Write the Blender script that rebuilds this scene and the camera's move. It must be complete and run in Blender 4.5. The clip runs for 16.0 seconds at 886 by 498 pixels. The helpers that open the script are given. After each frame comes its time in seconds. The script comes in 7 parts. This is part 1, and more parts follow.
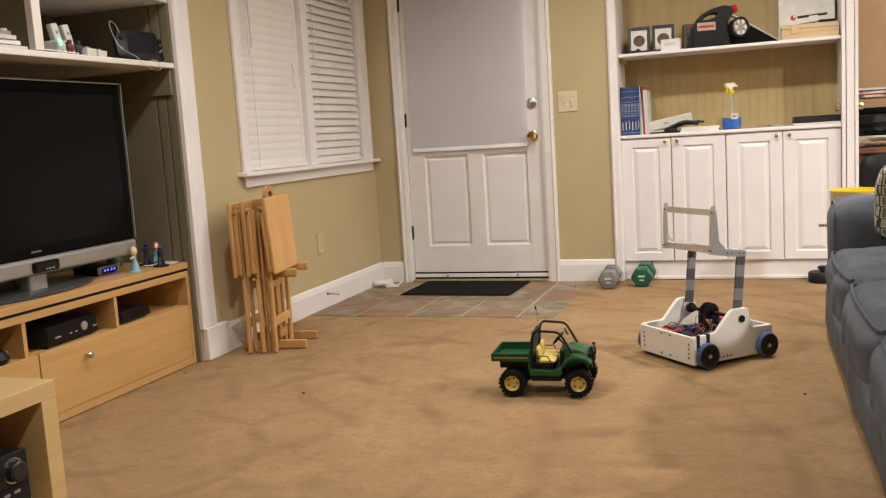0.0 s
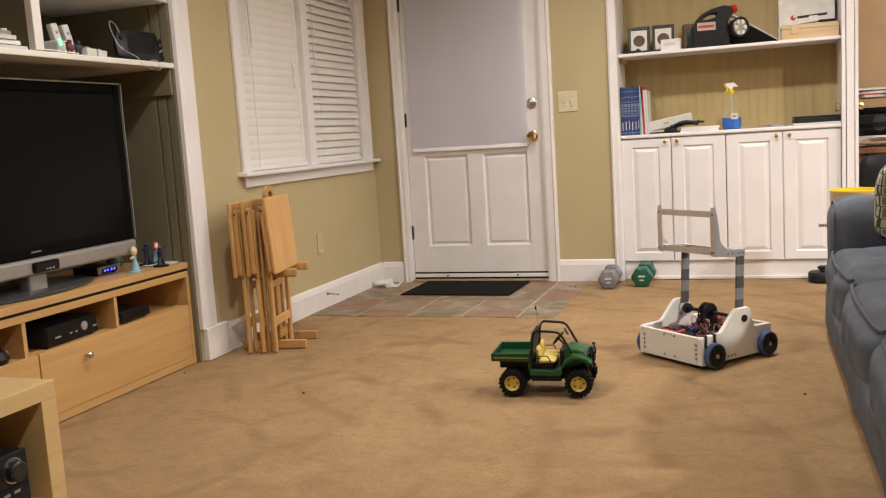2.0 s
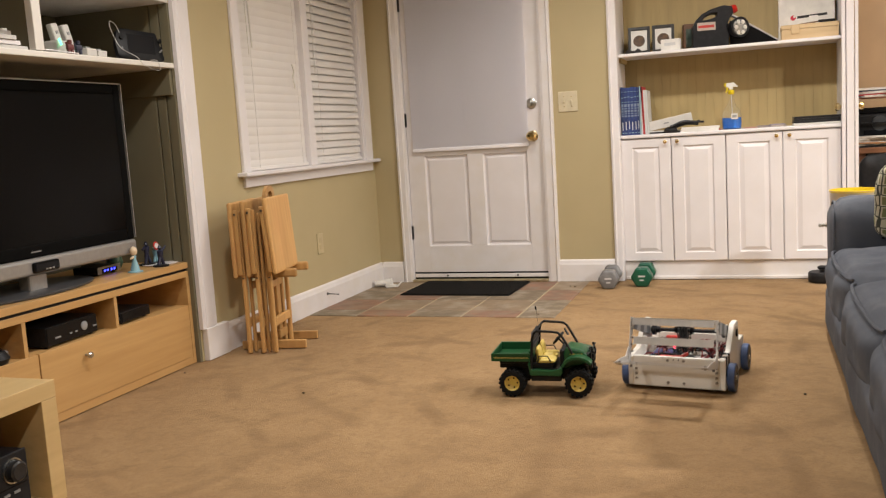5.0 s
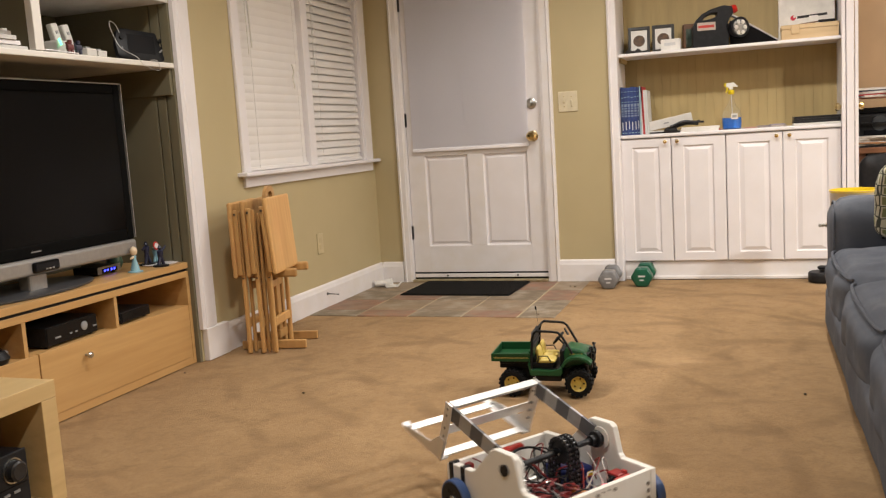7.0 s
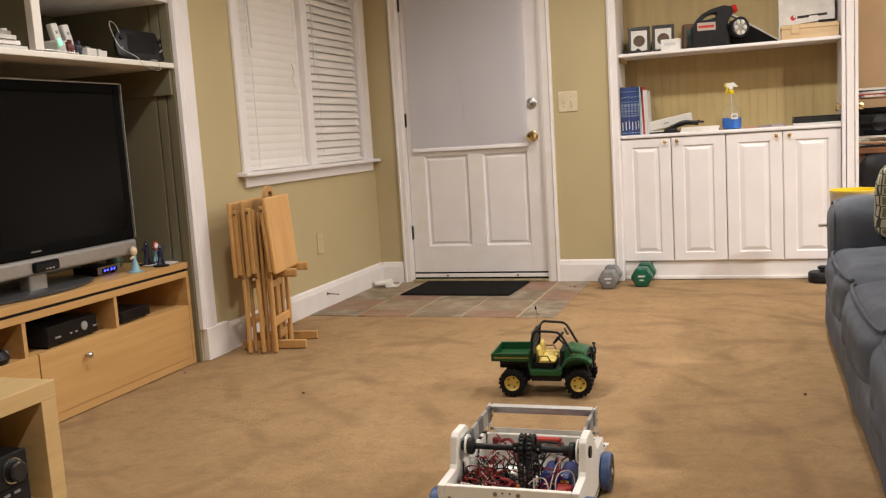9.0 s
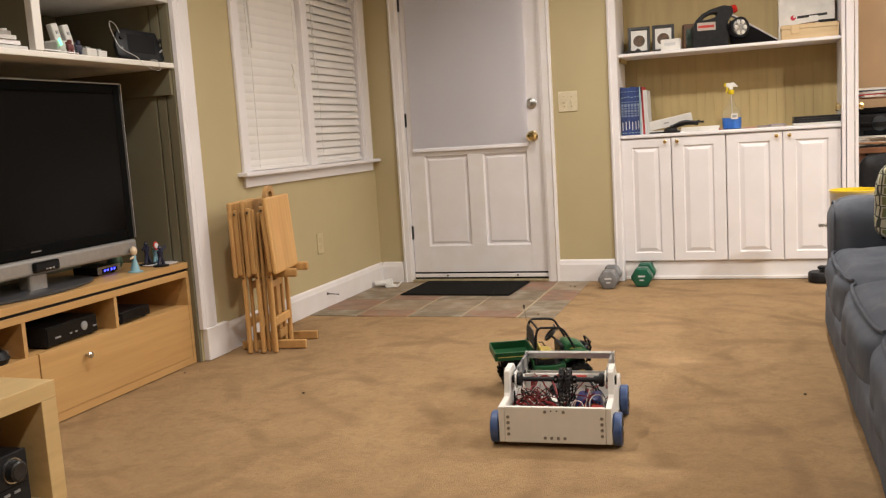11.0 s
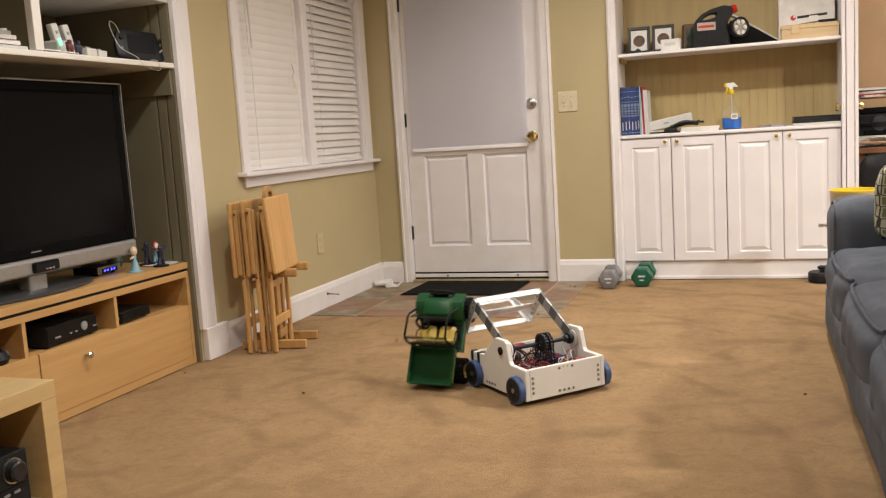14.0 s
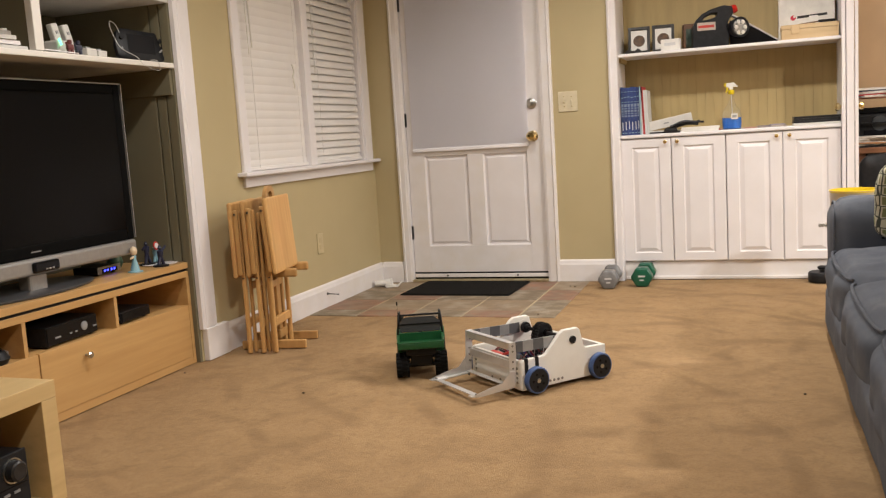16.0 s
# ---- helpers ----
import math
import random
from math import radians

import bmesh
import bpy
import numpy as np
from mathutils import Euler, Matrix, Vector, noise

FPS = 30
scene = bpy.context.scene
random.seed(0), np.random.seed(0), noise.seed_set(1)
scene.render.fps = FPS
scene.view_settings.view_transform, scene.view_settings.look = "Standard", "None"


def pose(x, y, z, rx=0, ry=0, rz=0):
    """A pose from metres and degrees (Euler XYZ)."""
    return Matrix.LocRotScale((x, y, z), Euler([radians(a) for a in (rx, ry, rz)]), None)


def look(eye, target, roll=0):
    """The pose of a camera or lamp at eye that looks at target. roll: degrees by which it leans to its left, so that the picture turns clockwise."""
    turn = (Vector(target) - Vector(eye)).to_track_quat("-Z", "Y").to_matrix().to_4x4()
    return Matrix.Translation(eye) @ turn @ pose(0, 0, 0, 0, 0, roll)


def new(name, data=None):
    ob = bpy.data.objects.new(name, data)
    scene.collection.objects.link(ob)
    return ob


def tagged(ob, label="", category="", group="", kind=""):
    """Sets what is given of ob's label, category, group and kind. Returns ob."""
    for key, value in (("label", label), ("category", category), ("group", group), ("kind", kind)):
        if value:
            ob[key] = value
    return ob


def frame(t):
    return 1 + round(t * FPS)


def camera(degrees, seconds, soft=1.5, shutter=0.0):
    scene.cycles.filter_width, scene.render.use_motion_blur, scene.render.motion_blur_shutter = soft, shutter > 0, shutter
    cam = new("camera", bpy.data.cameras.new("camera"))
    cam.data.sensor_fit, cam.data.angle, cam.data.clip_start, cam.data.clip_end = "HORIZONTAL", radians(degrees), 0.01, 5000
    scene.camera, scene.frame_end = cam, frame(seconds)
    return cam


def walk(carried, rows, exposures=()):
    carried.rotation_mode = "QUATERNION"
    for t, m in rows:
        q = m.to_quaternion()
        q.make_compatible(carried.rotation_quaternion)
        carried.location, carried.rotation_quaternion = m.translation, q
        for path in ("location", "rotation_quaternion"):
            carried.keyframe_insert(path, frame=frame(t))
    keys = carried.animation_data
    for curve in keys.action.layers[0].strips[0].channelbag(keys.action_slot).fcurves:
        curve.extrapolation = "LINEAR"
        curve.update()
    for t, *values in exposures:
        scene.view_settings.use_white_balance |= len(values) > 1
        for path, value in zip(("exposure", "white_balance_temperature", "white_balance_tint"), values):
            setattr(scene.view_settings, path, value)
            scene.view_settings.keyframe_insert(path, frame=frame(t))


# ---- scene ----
EYE = (2.404, -5.527, 0.955)
YAW, PITCH = radians(-19.475), radians(-7.158)
AIM = (EYE[0] + math.sin(YAW) * math.cos(PITCH), EYE[1] + math.cos(YAW) * math.cos(PITCH), EYE[2] + math.sin(PITCH))
cam = camera(52.8, 16.0, soft=1.25, shutter=0.5)
STAND = look(EYE, AIM, -3.549)
walk(cam, [(0.0, STAND), (16.0, STAND)])

# ---- light: recessed warm lamps assumed in the unseen ceiling, a windowless evening ----
world = bpy.data.worlds.new("world")
scene.world = world
world.use_nodes = True
world.node_tree.nodes["Background"].inputs[0].default_value = (0.55, 0.62, 0.8, 1)
world.node_tree.nodes["Background"].inputs[1].default_value = 0.01
CEILING = 2.36
# only (2.55, -1.25) and (5.1, -2.45) follow cast shadows; the rest is added fill
LAMPS = [(2.55, -1.25, 30), (5.95, -1.15, 80), (1.0, -2.95, 24), (1.45, -1.15, 13), (2.1, -4.9, 27), (5.1, -2.45, 140), (3.9, 0.85, 22)]
for lx, ly, power in LAMPS:
    bulb = bpy.data.lights.new("assumed_bulb", "AREA")
    bulb.shape, bulb.size, bulb.energy, bulb.color, bulb.spread = "DISK", 0.14, power, (1.0, 0.945, 0.885), radians(165)
    new("assumed_bulb", bulb).matrix_world = pose(lx, ly, CEILING - 0.012)
scene.view_settings.exposure = 0.02


# ---- materials ----
def material(name, color, rough=0.6, metal=0.0, second=None, scale=20.0, detail=4.0, bump=0.0, bump_scale=None, stretch=(1, 1, 1), coat=0.0, object_random=0.0, spots=None, spot_scale=3.0):
    """A principled surface: two tones mixed by noise at one scale, stains at a second, fine relief by bump."""
    m = bpy.data.materials.new(name)
    m.use_nodes = True
    n, l = m.node_tree.nodes, m.node_tree.links
    b = n["Principled BSDF"]
    b.inputs["Roughness"].default_value, b.inputs["Metallic"].default_value = rough, metal
    b.inputs["Coat Weight"].default_value = coat
    co = n.new("ShaderNodeTexCoord")
    mp = n.new("ShaderNodeMapping")
    mp.inputs["Scale"].default_value = stretch
    l.new(co.outputs["Object"], mp.inputs["Vector"])
    second = second or tuple(c * 0.86 for c in color)
    nz = n.new("ShaderNodeTexNoise")
    nz.inputs["Scale"].default_value, nz.inputs["Detail"].default_value = scale, detail
    l.new(mp.outputs["Vector"], nz.inputs["Vector"])
    ramp = n.new("ShaderNodeValToRGB")
    ramp.color_ramp.elements[0].position, ramp.color_ramp.elements[1].position = 0.35, 0.68
    ramp.color_ramp.elements[0].color, ramp.color_ramp.elements[1].color = (*second, 1), (*color, 1)
    l.new(nz.outputs["Fac"], ramp.inputs["Fac"])
    out = ramp.outputs["Color"]
    if spots:
        sz = n.new("ShaderNodeTexNoise")
        sz.inputs["Scale"].default_value, sz.inputs["Detail"].default_value, sz.inputs["Roughness"].default_value = spot_scale, 5.0, 0.62
        l.new(co.outputs["Object"], sz.inputs["Vector"])
        sr = n.new("ShaderNodeValToRGB")
        sr.color_ramp.elements[0].position, sr.color_ramp.elements[1].position = 0.46, 0.72
        l.new(sz.outputs["Fac"], sr.inputs["Fac"])
        mx = n.new("ShaderNodeMix")
        mx.data_type = "RGBA"
        mx.inputs[7].default_value = (*spots, 1)
        l.new(sr.outputs["Color"], mx.inputs[0])
        l.new(out, mx.inputs[6])
        out = mx.outputs[2]
    if object_random:
        oi = n.new("ShaderNodeObjectInfo")
        mr = n.new("ShaderNodeMapRange")
        mr.inputs[3].default_value, mr.inputs[4].default_value = 1 - object_random, 1 + object_random
        l.new(oi.outputs["Random"], mr.inputs[0])
        hs = n.new("ShaderNodeHueSaturation")
        l.new(mr.outputs[0], hs.inputs["Value"])
        l.new(out, hs.inputs["Color"])
        out = hs.outputs["Color"]
    l.new(out, b.inputs["Base Color"])
    if bump:
        bz = n.new("ShaderNodeTexNoise")
        bz.inputs["Scale"].default_value, bz.inputs["Detail"].default_value = bump_scale or scale * 3, 6
        l.new(mp.outputs["Vector"], bz.inputs["Vector"])
        bp = n.new("ShaderNodeBump")
        bp.inputs["Strength"].default_value, bp.inputs["Distance"].default_value = bump, 0.01
        l.new(bz.outputs["Fac"], bp.inputs["Height"])
        l.new(bp.outputs["Normal"], b.inputs["Normal"])
    return m


def glow(name, color, strength):
    m = material(name, color, 0.4)
    b = m.node_tree.nodes["Principled BSDF"]
    b.inputs["Emission Color"].default_value = (*color, 1)
    b.inputs["Emission Strength"].default_value = strength
    return m


WALL = material("khaki_wall_paint", (0.475, 0.395, 0.225), 0.75, second=(0.45, 0.372, 0.21), scale=2.5, bump=0.04, bump_scale=260)
WHITE = material("white_trim_paint", (0.78, 0.752, 0.765), 0.38, second=(0.745, 0.715, 0.722), scale=6, bump=0.02, bump_scale=90)
WORN_WHITE = material("worn_white_trim_paint", (0.785, 0.757, 0.762), 0.4, second=(0.745, 0.715, 0.71), scale=9, spots=(0.74, 0.70, 0.665), spot_scale=7, bump=0.03)
CEIL = material("ceiling_paint", (0.78, 0.76, 0.72), 0.9, scale=30, bump=0.1)
BLACK = material("black_plastic", (0.012, 0.012, 0.013), 0.42, second=(0.018, 0.018, 0.02), scale=40)
GLOSS_BLACK = material("gloss_black_plastic", (0.008, 0.008, 0.009), 0.12, scale=10)
RUBBER = material("black_rubber", (0.008, 0.008, 0.008), 0.8, scale=60, bump=0.2)
for dull in (BLACK, GLOSS_BLACK, RUBBER):
    dull.node_tree.nodes["Principled BSDF"].inputs["Specular IOR Level"].default_value = 0.2
BRASS = material("brass", (0.86, 0.72, 0.42), 0.16, 1.0, second=(0.74, 0.6, 0.32), scale=20)
CHROME = material("brushed_nickel", (0.6, 0.6, 0.58), 0.28, 1.0, scale=60)


# ---- mesh helpers ----
def part(name, bm, mat, parent=None, label="", smooth=False, at=None):
    me = bpy.data.meshes.new(name)
    bm.normal_update()
    bm.to_mesh(me)
    bm.free()
    for mm in (mat if isinstance(mat, (list, tuple)) else [mat]):
        me.materials.append(mm)
    if smooth:
        for f in me.polygons:
            f.use_smooth = True
        me.set_sharp_from_angle(angle=radians(38))
    ob = new(name, me)
    if parent is not None:
        ob.parent = parent
    if at is not None:
        ob.matrix_basis = at
    if label:
        ob["label"] = label
    return ob


def thing(name, label, category, at=None, group="", kind=""):
    ob = new(name)
    ob.empty_display_size = 0.05
    if at is not None:
        ob.matrix_basis = at
    return tagged(ob, label, category, group, kind)


def bevelled(bm, width, segments=2, angle=35):
    if width > 0:
        edges = [e for e in bm.edges if len(e.link_faces) == 2 and e.calc_face_angle(0) > radians(angle)]
        bmesh.ops.bevel(bm, geom=edges, offset=width, segments=segments, affect="EDGES", profile=0.5, clamp_overlap=True)
    return bm


def box(x0, x1, y0, y1, z0, z1, bevel=0.0, segments=2, bm=None):
    own = bmesh.new()
    bmesh.ops.create_cube(own, size=1.0, matrix=Matrix.Translation(((x0 + x1) / 2, (y0 + y1) / 2, (z0 + z1) / 2)) @ Matrix.Diagonal((abs(x1 - x0), abs(y1 - y0), abs(z1 - z0), 1)))
    bevelled(own, bevel, segments)
    return merged(bm, own)


def merged(bm, own):
    if bm is None:
        return own
    me = bpy.data.meshes.new("scratch")
    own.to_mesh(me)
    own.free()
    bm.from_mesh(me)
    bpy.data.meshes.remove(me)
    return bm


def moved(own, m, bm=None):
    own.transform(m)
    return merged(bm, own)


def rod(p, q, r, r2=None, sides=12, bm=None):
    p, q = Vector(p), Vector(q)
    own = bmesh.new()
    bmesh.ops.create_cone(own, cap_ends=True, segments=sides, radius1=r, radius2=r if r2 is None else r2, depth=(q - p).length)
    own.transform(Matrix.Translation((p + q) / 2) @ (q - p).to_track_quat("Z", "Y").to_matrix().to_4x4())
    return merged(bm, own)


def tube(points, r, sides=8, bm=None):
    """A round wire or bent bar through points, smoothed by a spline."""
    pts = [Vector(p) for p in points]
    fine = []
    for i in range(len(pts) - 1):
        a, b, c, d = pts[max(i - 1, 0)], pts[i], pts[i + 1], pts[min(i + 2, len(pts) - 1)]
        for k in range(4):
            t = k / 4
            fine.append(0.5 * ((2 * b) + (c - a) * t + (2 * a - 5 * b + 4 * c - d) * t * t + (3 * b - a - 3 * c + d) * t ** 3))
    fine.append(pts[-1])
    return sweep(fine, r, sides, bm)


def sweep(pts, r, sides=8, bm=None):
    pts = [Vector(p) for p in pts]
    bm = bm or bmesh.new()
    rings = []
    side = None
    for i, p in enumerate(pts):
        way = (pts[min(i + 1, len(pts) - 1)] - pts[max(i - 1, 0)]).normalized()
        if side is None:
            side = way.orthogonal().normalized()
        side = (side - way * side.dot(way)).normalized()
        up = way.cross(side)
        rings.append([bm.verts.new(p + r * (math.cos(2 * math.pi * k / sides) * side + math.sin(2 * math.pi * k / sides) * up)) for k in range(sides)])
    for a, b in zip(rings, rings[1:]):
        for k in range(sides):
            bm.faces.new((a[k], a[(k + 1) % sides], b[(k + 1) % sides], b[k]))
    bm.faces.new(list(reversed(rings[0])))
    bm.faces.new(rings[-1])
    return bm


def prism(outline, y0, y1, bevel=0.0, bm=None, axis="y", segments=2):
    """An outline of (u, v) pairs pushed along an axis: y: u, v are x, z; x: y, z; z: x, y."""
    own = bmesh.new()

    def put(u, v, w):
        return {"y": (u, w, v), "x": (w, u, v), "z": (u, v, w)}[axis]
    a = [own.verts.new(put(u, v, y0)) for u, v in outline]
    b = [own.verts.new(put(u, v, y1)) for u, v in outline]
    own.faces.new(a)
    own.faces.new(list(reversed(b)))
    for i in range(len(a)):
        j = (i + 1) % len(a)
        own.faces.new((a[j], a[i], b[i], b[j]))
    bmesh.ops.recalc_face_normals(own, faces=own.faces)
    bevelled(own, bevel, segments)
    return merged(bm, own)


def lathe(profile, sides=24, bm=None, m=None, ring=False):
    """A profile of (radius, z) pairs turned round the z axis; ring: the profile closes on itself and leaves a hole."""
    own = bmesh.new()
    rings = []
    for r, z in profile:
        rings.append([own.verts.new((max(r, 1e-4) * math.cos(2 * math.pi * k / sides), max(r, 1e-4) * math.sin(2 * math.pi * k / sides), z)) for k in range(sides)])
    for a, b in zip(rings, rings[1:]):
        for k in range(sides):
            own.faces.new((a[k], a[(k + 1) % sides], b[(k + 1) % sides], b[k]))
    if ring:
        for k in range(sides):
            own.faces.new((rings[-1][k], rings[-1][(k + 1) % sides], rings[0][(k + 1) % sides], rings[0][k]))
    else:
        own.faces.new(list(reversed(rings[0])))
        own.faces.new(rings[-1])
    bmesh.ops.recalc_face_normals(own, faces=own.faces)
    if m is not None:
        own.transform(m)
    return merged(bm, own)


def cushion(x0, x1, y0, y1, z0, z1, puff=0.03, n=14, corner=0.06, bm=None, wrinkle=0.006, seed=1.0):
    """A soft padded block: rounded corners, swollen faces and slight creases."""
    own = bmesh.new()
    bmesh.ops.create_cube(own, size=2.0)
    bmesh.ops.subdivide_edges(own, edges=own.edges[:], cuts=n, use_grid_fill=True)
    sx, sy, sz = (x1 - x0) / 2, (y1 - y0) / 2, (z1 - z0) / 2
    for v in own.verts:
        p = v.co.copy()
        q = Vector((p.x * sx, p.y * sy, p.z * sz))
        inner = Vector((max(min(q.x, sx - corner), corner - sx), max(min(q.y, sy - corner), corner - sy), max(min(q.z, sz - min(corner, sz * 0.95)), min(corner, sz * 0.95) - sz)))
        d = q - inner
        if d.length > 1e-6:
            q = inner + d.normalized() * min(corner, max(abs(d.x), abs(d.y), abs(d.z)))
        fx, fy, fz = 1 - p.x ** 4, 1 - p.y ** 4, 1 - p.z ** 4
        q.z += math.copysign(puff, p.z) * fx * fy * (abs(p.z) > 0.98)
        q.x += math.copysign(puff, p.x) * fy * fz * (abs(p.x) > 0.98)
        q.y += math.copysign(puff, p.y) * fx * fz * (abs(p.y) > 0.98)
        w = noise.noise(Vector((q.x * 9 + seed, q.y * 9, q.z * 9)))
        q += d.normalized() * w * wrinkle if d.length > 1e-6 else Vector((0, 0, w * wrinkle))
        v.co = q + Vector(((x0 + x1) / 2, (y0 + y1) / 2, (z0 + z1) / 2))
    return merged(bm, own)


def lettering(text, size, depth, mat, parent, at, name="lettering"):
    cu = bpy.data.curves.new(name, "FONT")
    cu.body, cu.size, cu.extrude, cu.align_x, cu.align_y = text, size, depth, "CENTER", "CENTER"
    ob = new(name, cu)
    dg = bpy.context.evaluated_depsgraph_get()
    me = bpy.data.meshes.new_from_object(ob.evaluated_get(dg))
    bpy.data.objects.remove(ob)
    me.materials.clear()
    me.materials.append(mat)
    ob = new(name, me)
    ob.parent, ob.matrix_basis = parent, at
    return ob


# ---- the room ----
# back wall in y = 0, window wall in x = 0, carpet in z = 0
ROOM_X1, ROOM_Y0 = 6.7, -7.2
CARPET = material("tan_carpet", (0.372, 0.234, 0.112), 0.97, second=(0.342, 0.214, 0.101), scale=26.0, detail=3, bump=0.55, bump_scale=380)


def tread_marks(m):
    """Brushed pile and dark traffic marks: two warped noises laid over the carpet's tone."""
    n, l = m.node_tree.nodes, m.node_tree.links
    b = n["Principled BSDF"]
    base = b.inputs["Base Color"].links[0].from_socket
    co = n.new("ShaderNodeTexCoord")
    for scale, warp, lo, hi, tone, amount in ((1.3, 0.5, 0.47, 0.72, (0.24, 0.144, 0.064), 0.15), (5.2, 0.8, 0.5, 0.72, (0.2, 0.118, 0.053), 0.3), (3.6, 0.3, 0.5, 0.74, (0.46, 0.298, 0.146), 0.55), (14.0, 0.4, 0.52, 0.74, (0.21, 0.128, 0.058), 0.42), (42.0, 0.3, 0.5, 0.72, (0.24, 0.145, 0.066), 0.35), (115.0, 0.2, 0.46, 0.7, (0.22, 0.134, 0.06), 0.34)):
        nz = n.new("ShaderNodeTexNoise")
        nz.inputs["Scale"].default_value, nz.inputs["Detail"].default_value, nz.inputs["Distortion"].default_value = scale, 3.0, warp
        nz.inputs["Roughness"].default_value = 0.6
        l.new(co.outputs["Object"], nz.inputs["Vector"])
        mr = n.new("ShaderNodeMapRange")
        mr.inputs[1].default_value, mr.inputs[2].default_value, mr.inputs[4].default_value = lo, hi, amount
        l.new(nz.outputs["Fac"], mr.inputs[0])
        mx = n.new("ShaderNodeMix")
        mx.data_type = "RGBA"
        mx.inputs[7].default_value = (*tone, 1)
        l.new(mr.outputs[0], mx.inputs[0])
        l.new(base, mx.inputs[6])
        base = mx.outputs[2]
    # faint curved wheel and vacuum tracks, broken up by noise
    for (cx, cy), pitch, amount in (((2.6, -4.4), 5.2, 0.42), ((0.4, -3.3), 6.1, 0.4), ((1.9, -1.6), 7.3, 0.34)):
        mp = n.new("ShaderNodeMapping")
        mp.inputs["Location"].default_value = (-cx, -cy, 0)
        l.new(co.outputs["Object"], mp.inputs["Vector"])
        wv = n.new("ShaderNodeTexWave")
        wv.wave_type, wv.rings_direction = "RINGS", "Z"
        wv.inputs["Scale"].default_value, wv.inputs["Distortion"].default_value = pitch / 6.28, 2.6
        wv.inputs["Detail"].default_value, wv.inputs["Detail Scale"].default_value = 2.0, 1.2
        l.new(mp.outputs["Vector"], wv.inputs["Vector"])
        thin = n.new("ShaderNodeMapRange")
        thin.inputs[1].default_value, thin.inputs[2].default_value, thin.inputs[4].default_value = 0.8, 1.0, amount
        l.new(wv.outputs["Fac"], thin.inputs[0])
        gaps = n.new("ShaderNodeTexNoise")
        gaps.inputs["Scale"].default_value, gaps.inputs["Detail"].default_value = 1.9 + pitch * 0.1, 3.0
        l.new(mp.outputs["Vector"], gaps.inputs["Vector"])
        hold = n.new("ShaderNodeMapRange")
        hold.inputs[1].default_value, hold.inputs[2].default_value = 0.47, 0.6
        l.new(gaps.outputs["Fac"], hold.inputs[0])
        both = n.new("ShaderNodeMath")
        both.operation = "MULTIPLY"
        l.new(thin.outputs[0], both.inputs[0])
        l.new(hold.outputs[0], both.inputs[1])
        mx = n.new("ShaderNodeMix")
        mx.data_type = "RGBA"
        mx.inputs[7].default_value = (0.17, 0.098, 0.042, 1)
        l.new(both.outputs[0], mx.inputs[0])
        l.new(base, mx.inputs[6])
        base = mx.outputs[2]
    l.new(base, b.inputs["Base Color"])


tread_marks(CARPET)
GROUT = material("sandy_grout", (0.42, 0.345, 0.23), 0.95, scale=80, bump=0.2)
SLATES = [material("slate_grey", (0.25, 0.19, 0.12), 0.55, second=(0.17, 0.128, 0.082), scale=9, bump=0.25, spots=(0.33, 0.285, 0.225), spot_scale=9),
          material("slate_red", (0.31, 0.16, 0.10), 0.55, second=(0.20, 0.115, 0.075), scale=8, bump=0.25, spots=(0.24, 0.19, 0.135), spot_scale=10),
          material("slate_tan", (0.285, 0.205, 0.125), 0.55, second=(0.20, 0.143, 0.088), scale=7, bump=0.25, spots=(0.34, 0.28, 0.205), spot_scale=8)]


def structure(name, bm, mat, label, category, smooth=False):
    return tagged(part(name, bm, mat, smooth=smooth), label, category, kind="structure")


def floor_sheet():
    bm = bmesh.new()
    nx, ny = 140, 160
    x0, x1, y0, y1 = -0.1, ROOM_X1, ROOM_Y0, 0.05
    grid = []
    for j in range(ny + 1):
        row = []
        for i in range(nx + 1):
            x, y = x0 + (x1 - x0) * i / nx, y0 + (y1 - y0) * j / ny
            h = 0.003 * noise.noise(Vector((x * 2.2, y * 2.2, 0))) + 0.002 * noise.noise(Vector((x * 7, y * 7, 3)))
            row.append(bm.verts.new((x, y, h - 0.003 - 0.02 * (y > -1.06 and x < 1.38))))
        grid.append(row)
    for j in range(ny):
        for i in range(nx):
            bm.faces.new((grid[j][i], grid[j][i + 1], grid[j + 1][i + 1], grid[j + 1][i]))
    return structure("floor", bm, CARPET, "worn tan cut-pile carpet with darker traffic marks", "carpet", True)


floor_sheet()


def entry_tiles():
    x0, x1, y0, y1 = -0.003, 1.42, -1.10, 0.03
    bed = structure("tile_floor", box(x0, x1 - 0.002, y0 + 0.002, y1, -0.03, -0.0015), GROUT, "slate entry tiles with sandy grout by the door", "tile floor")
    s, gap = 0.3065, 0.010
    offset = 0.3027
    r = random.Random(4)
    for row in range(4):
        ya = -0.02 - row * s
        yb = max(ya - s, y0)
        for k in range(-1, 4):
            shift = 0.0
            xa, xb = offset + (k) * s + shift, offset + (k + 1) * s + shift
            xa, xb = max(xa, x0), min(xb, x1)
            if xb - xa < 0.03 or ya - yb < 0.03:
                continue
            mat = SLATES[[0, 2, 1, 2, 0, 0, 1, 1, 0, 2][(row * 3 + k * 2 + 3) % 10]]
            bm = box(xa + gap / 2, xb - (gap / 2 if xb < x1 else 0), yb + 0.0015, ya - 0.0015, -0.012, 0.001 + r.uniform(-0.0012, 0.0012), 0.0025, 1)
            part("tile", bm, mat, bed)


entry_tiles()

# walls
H = CEILING
WT = 0.14
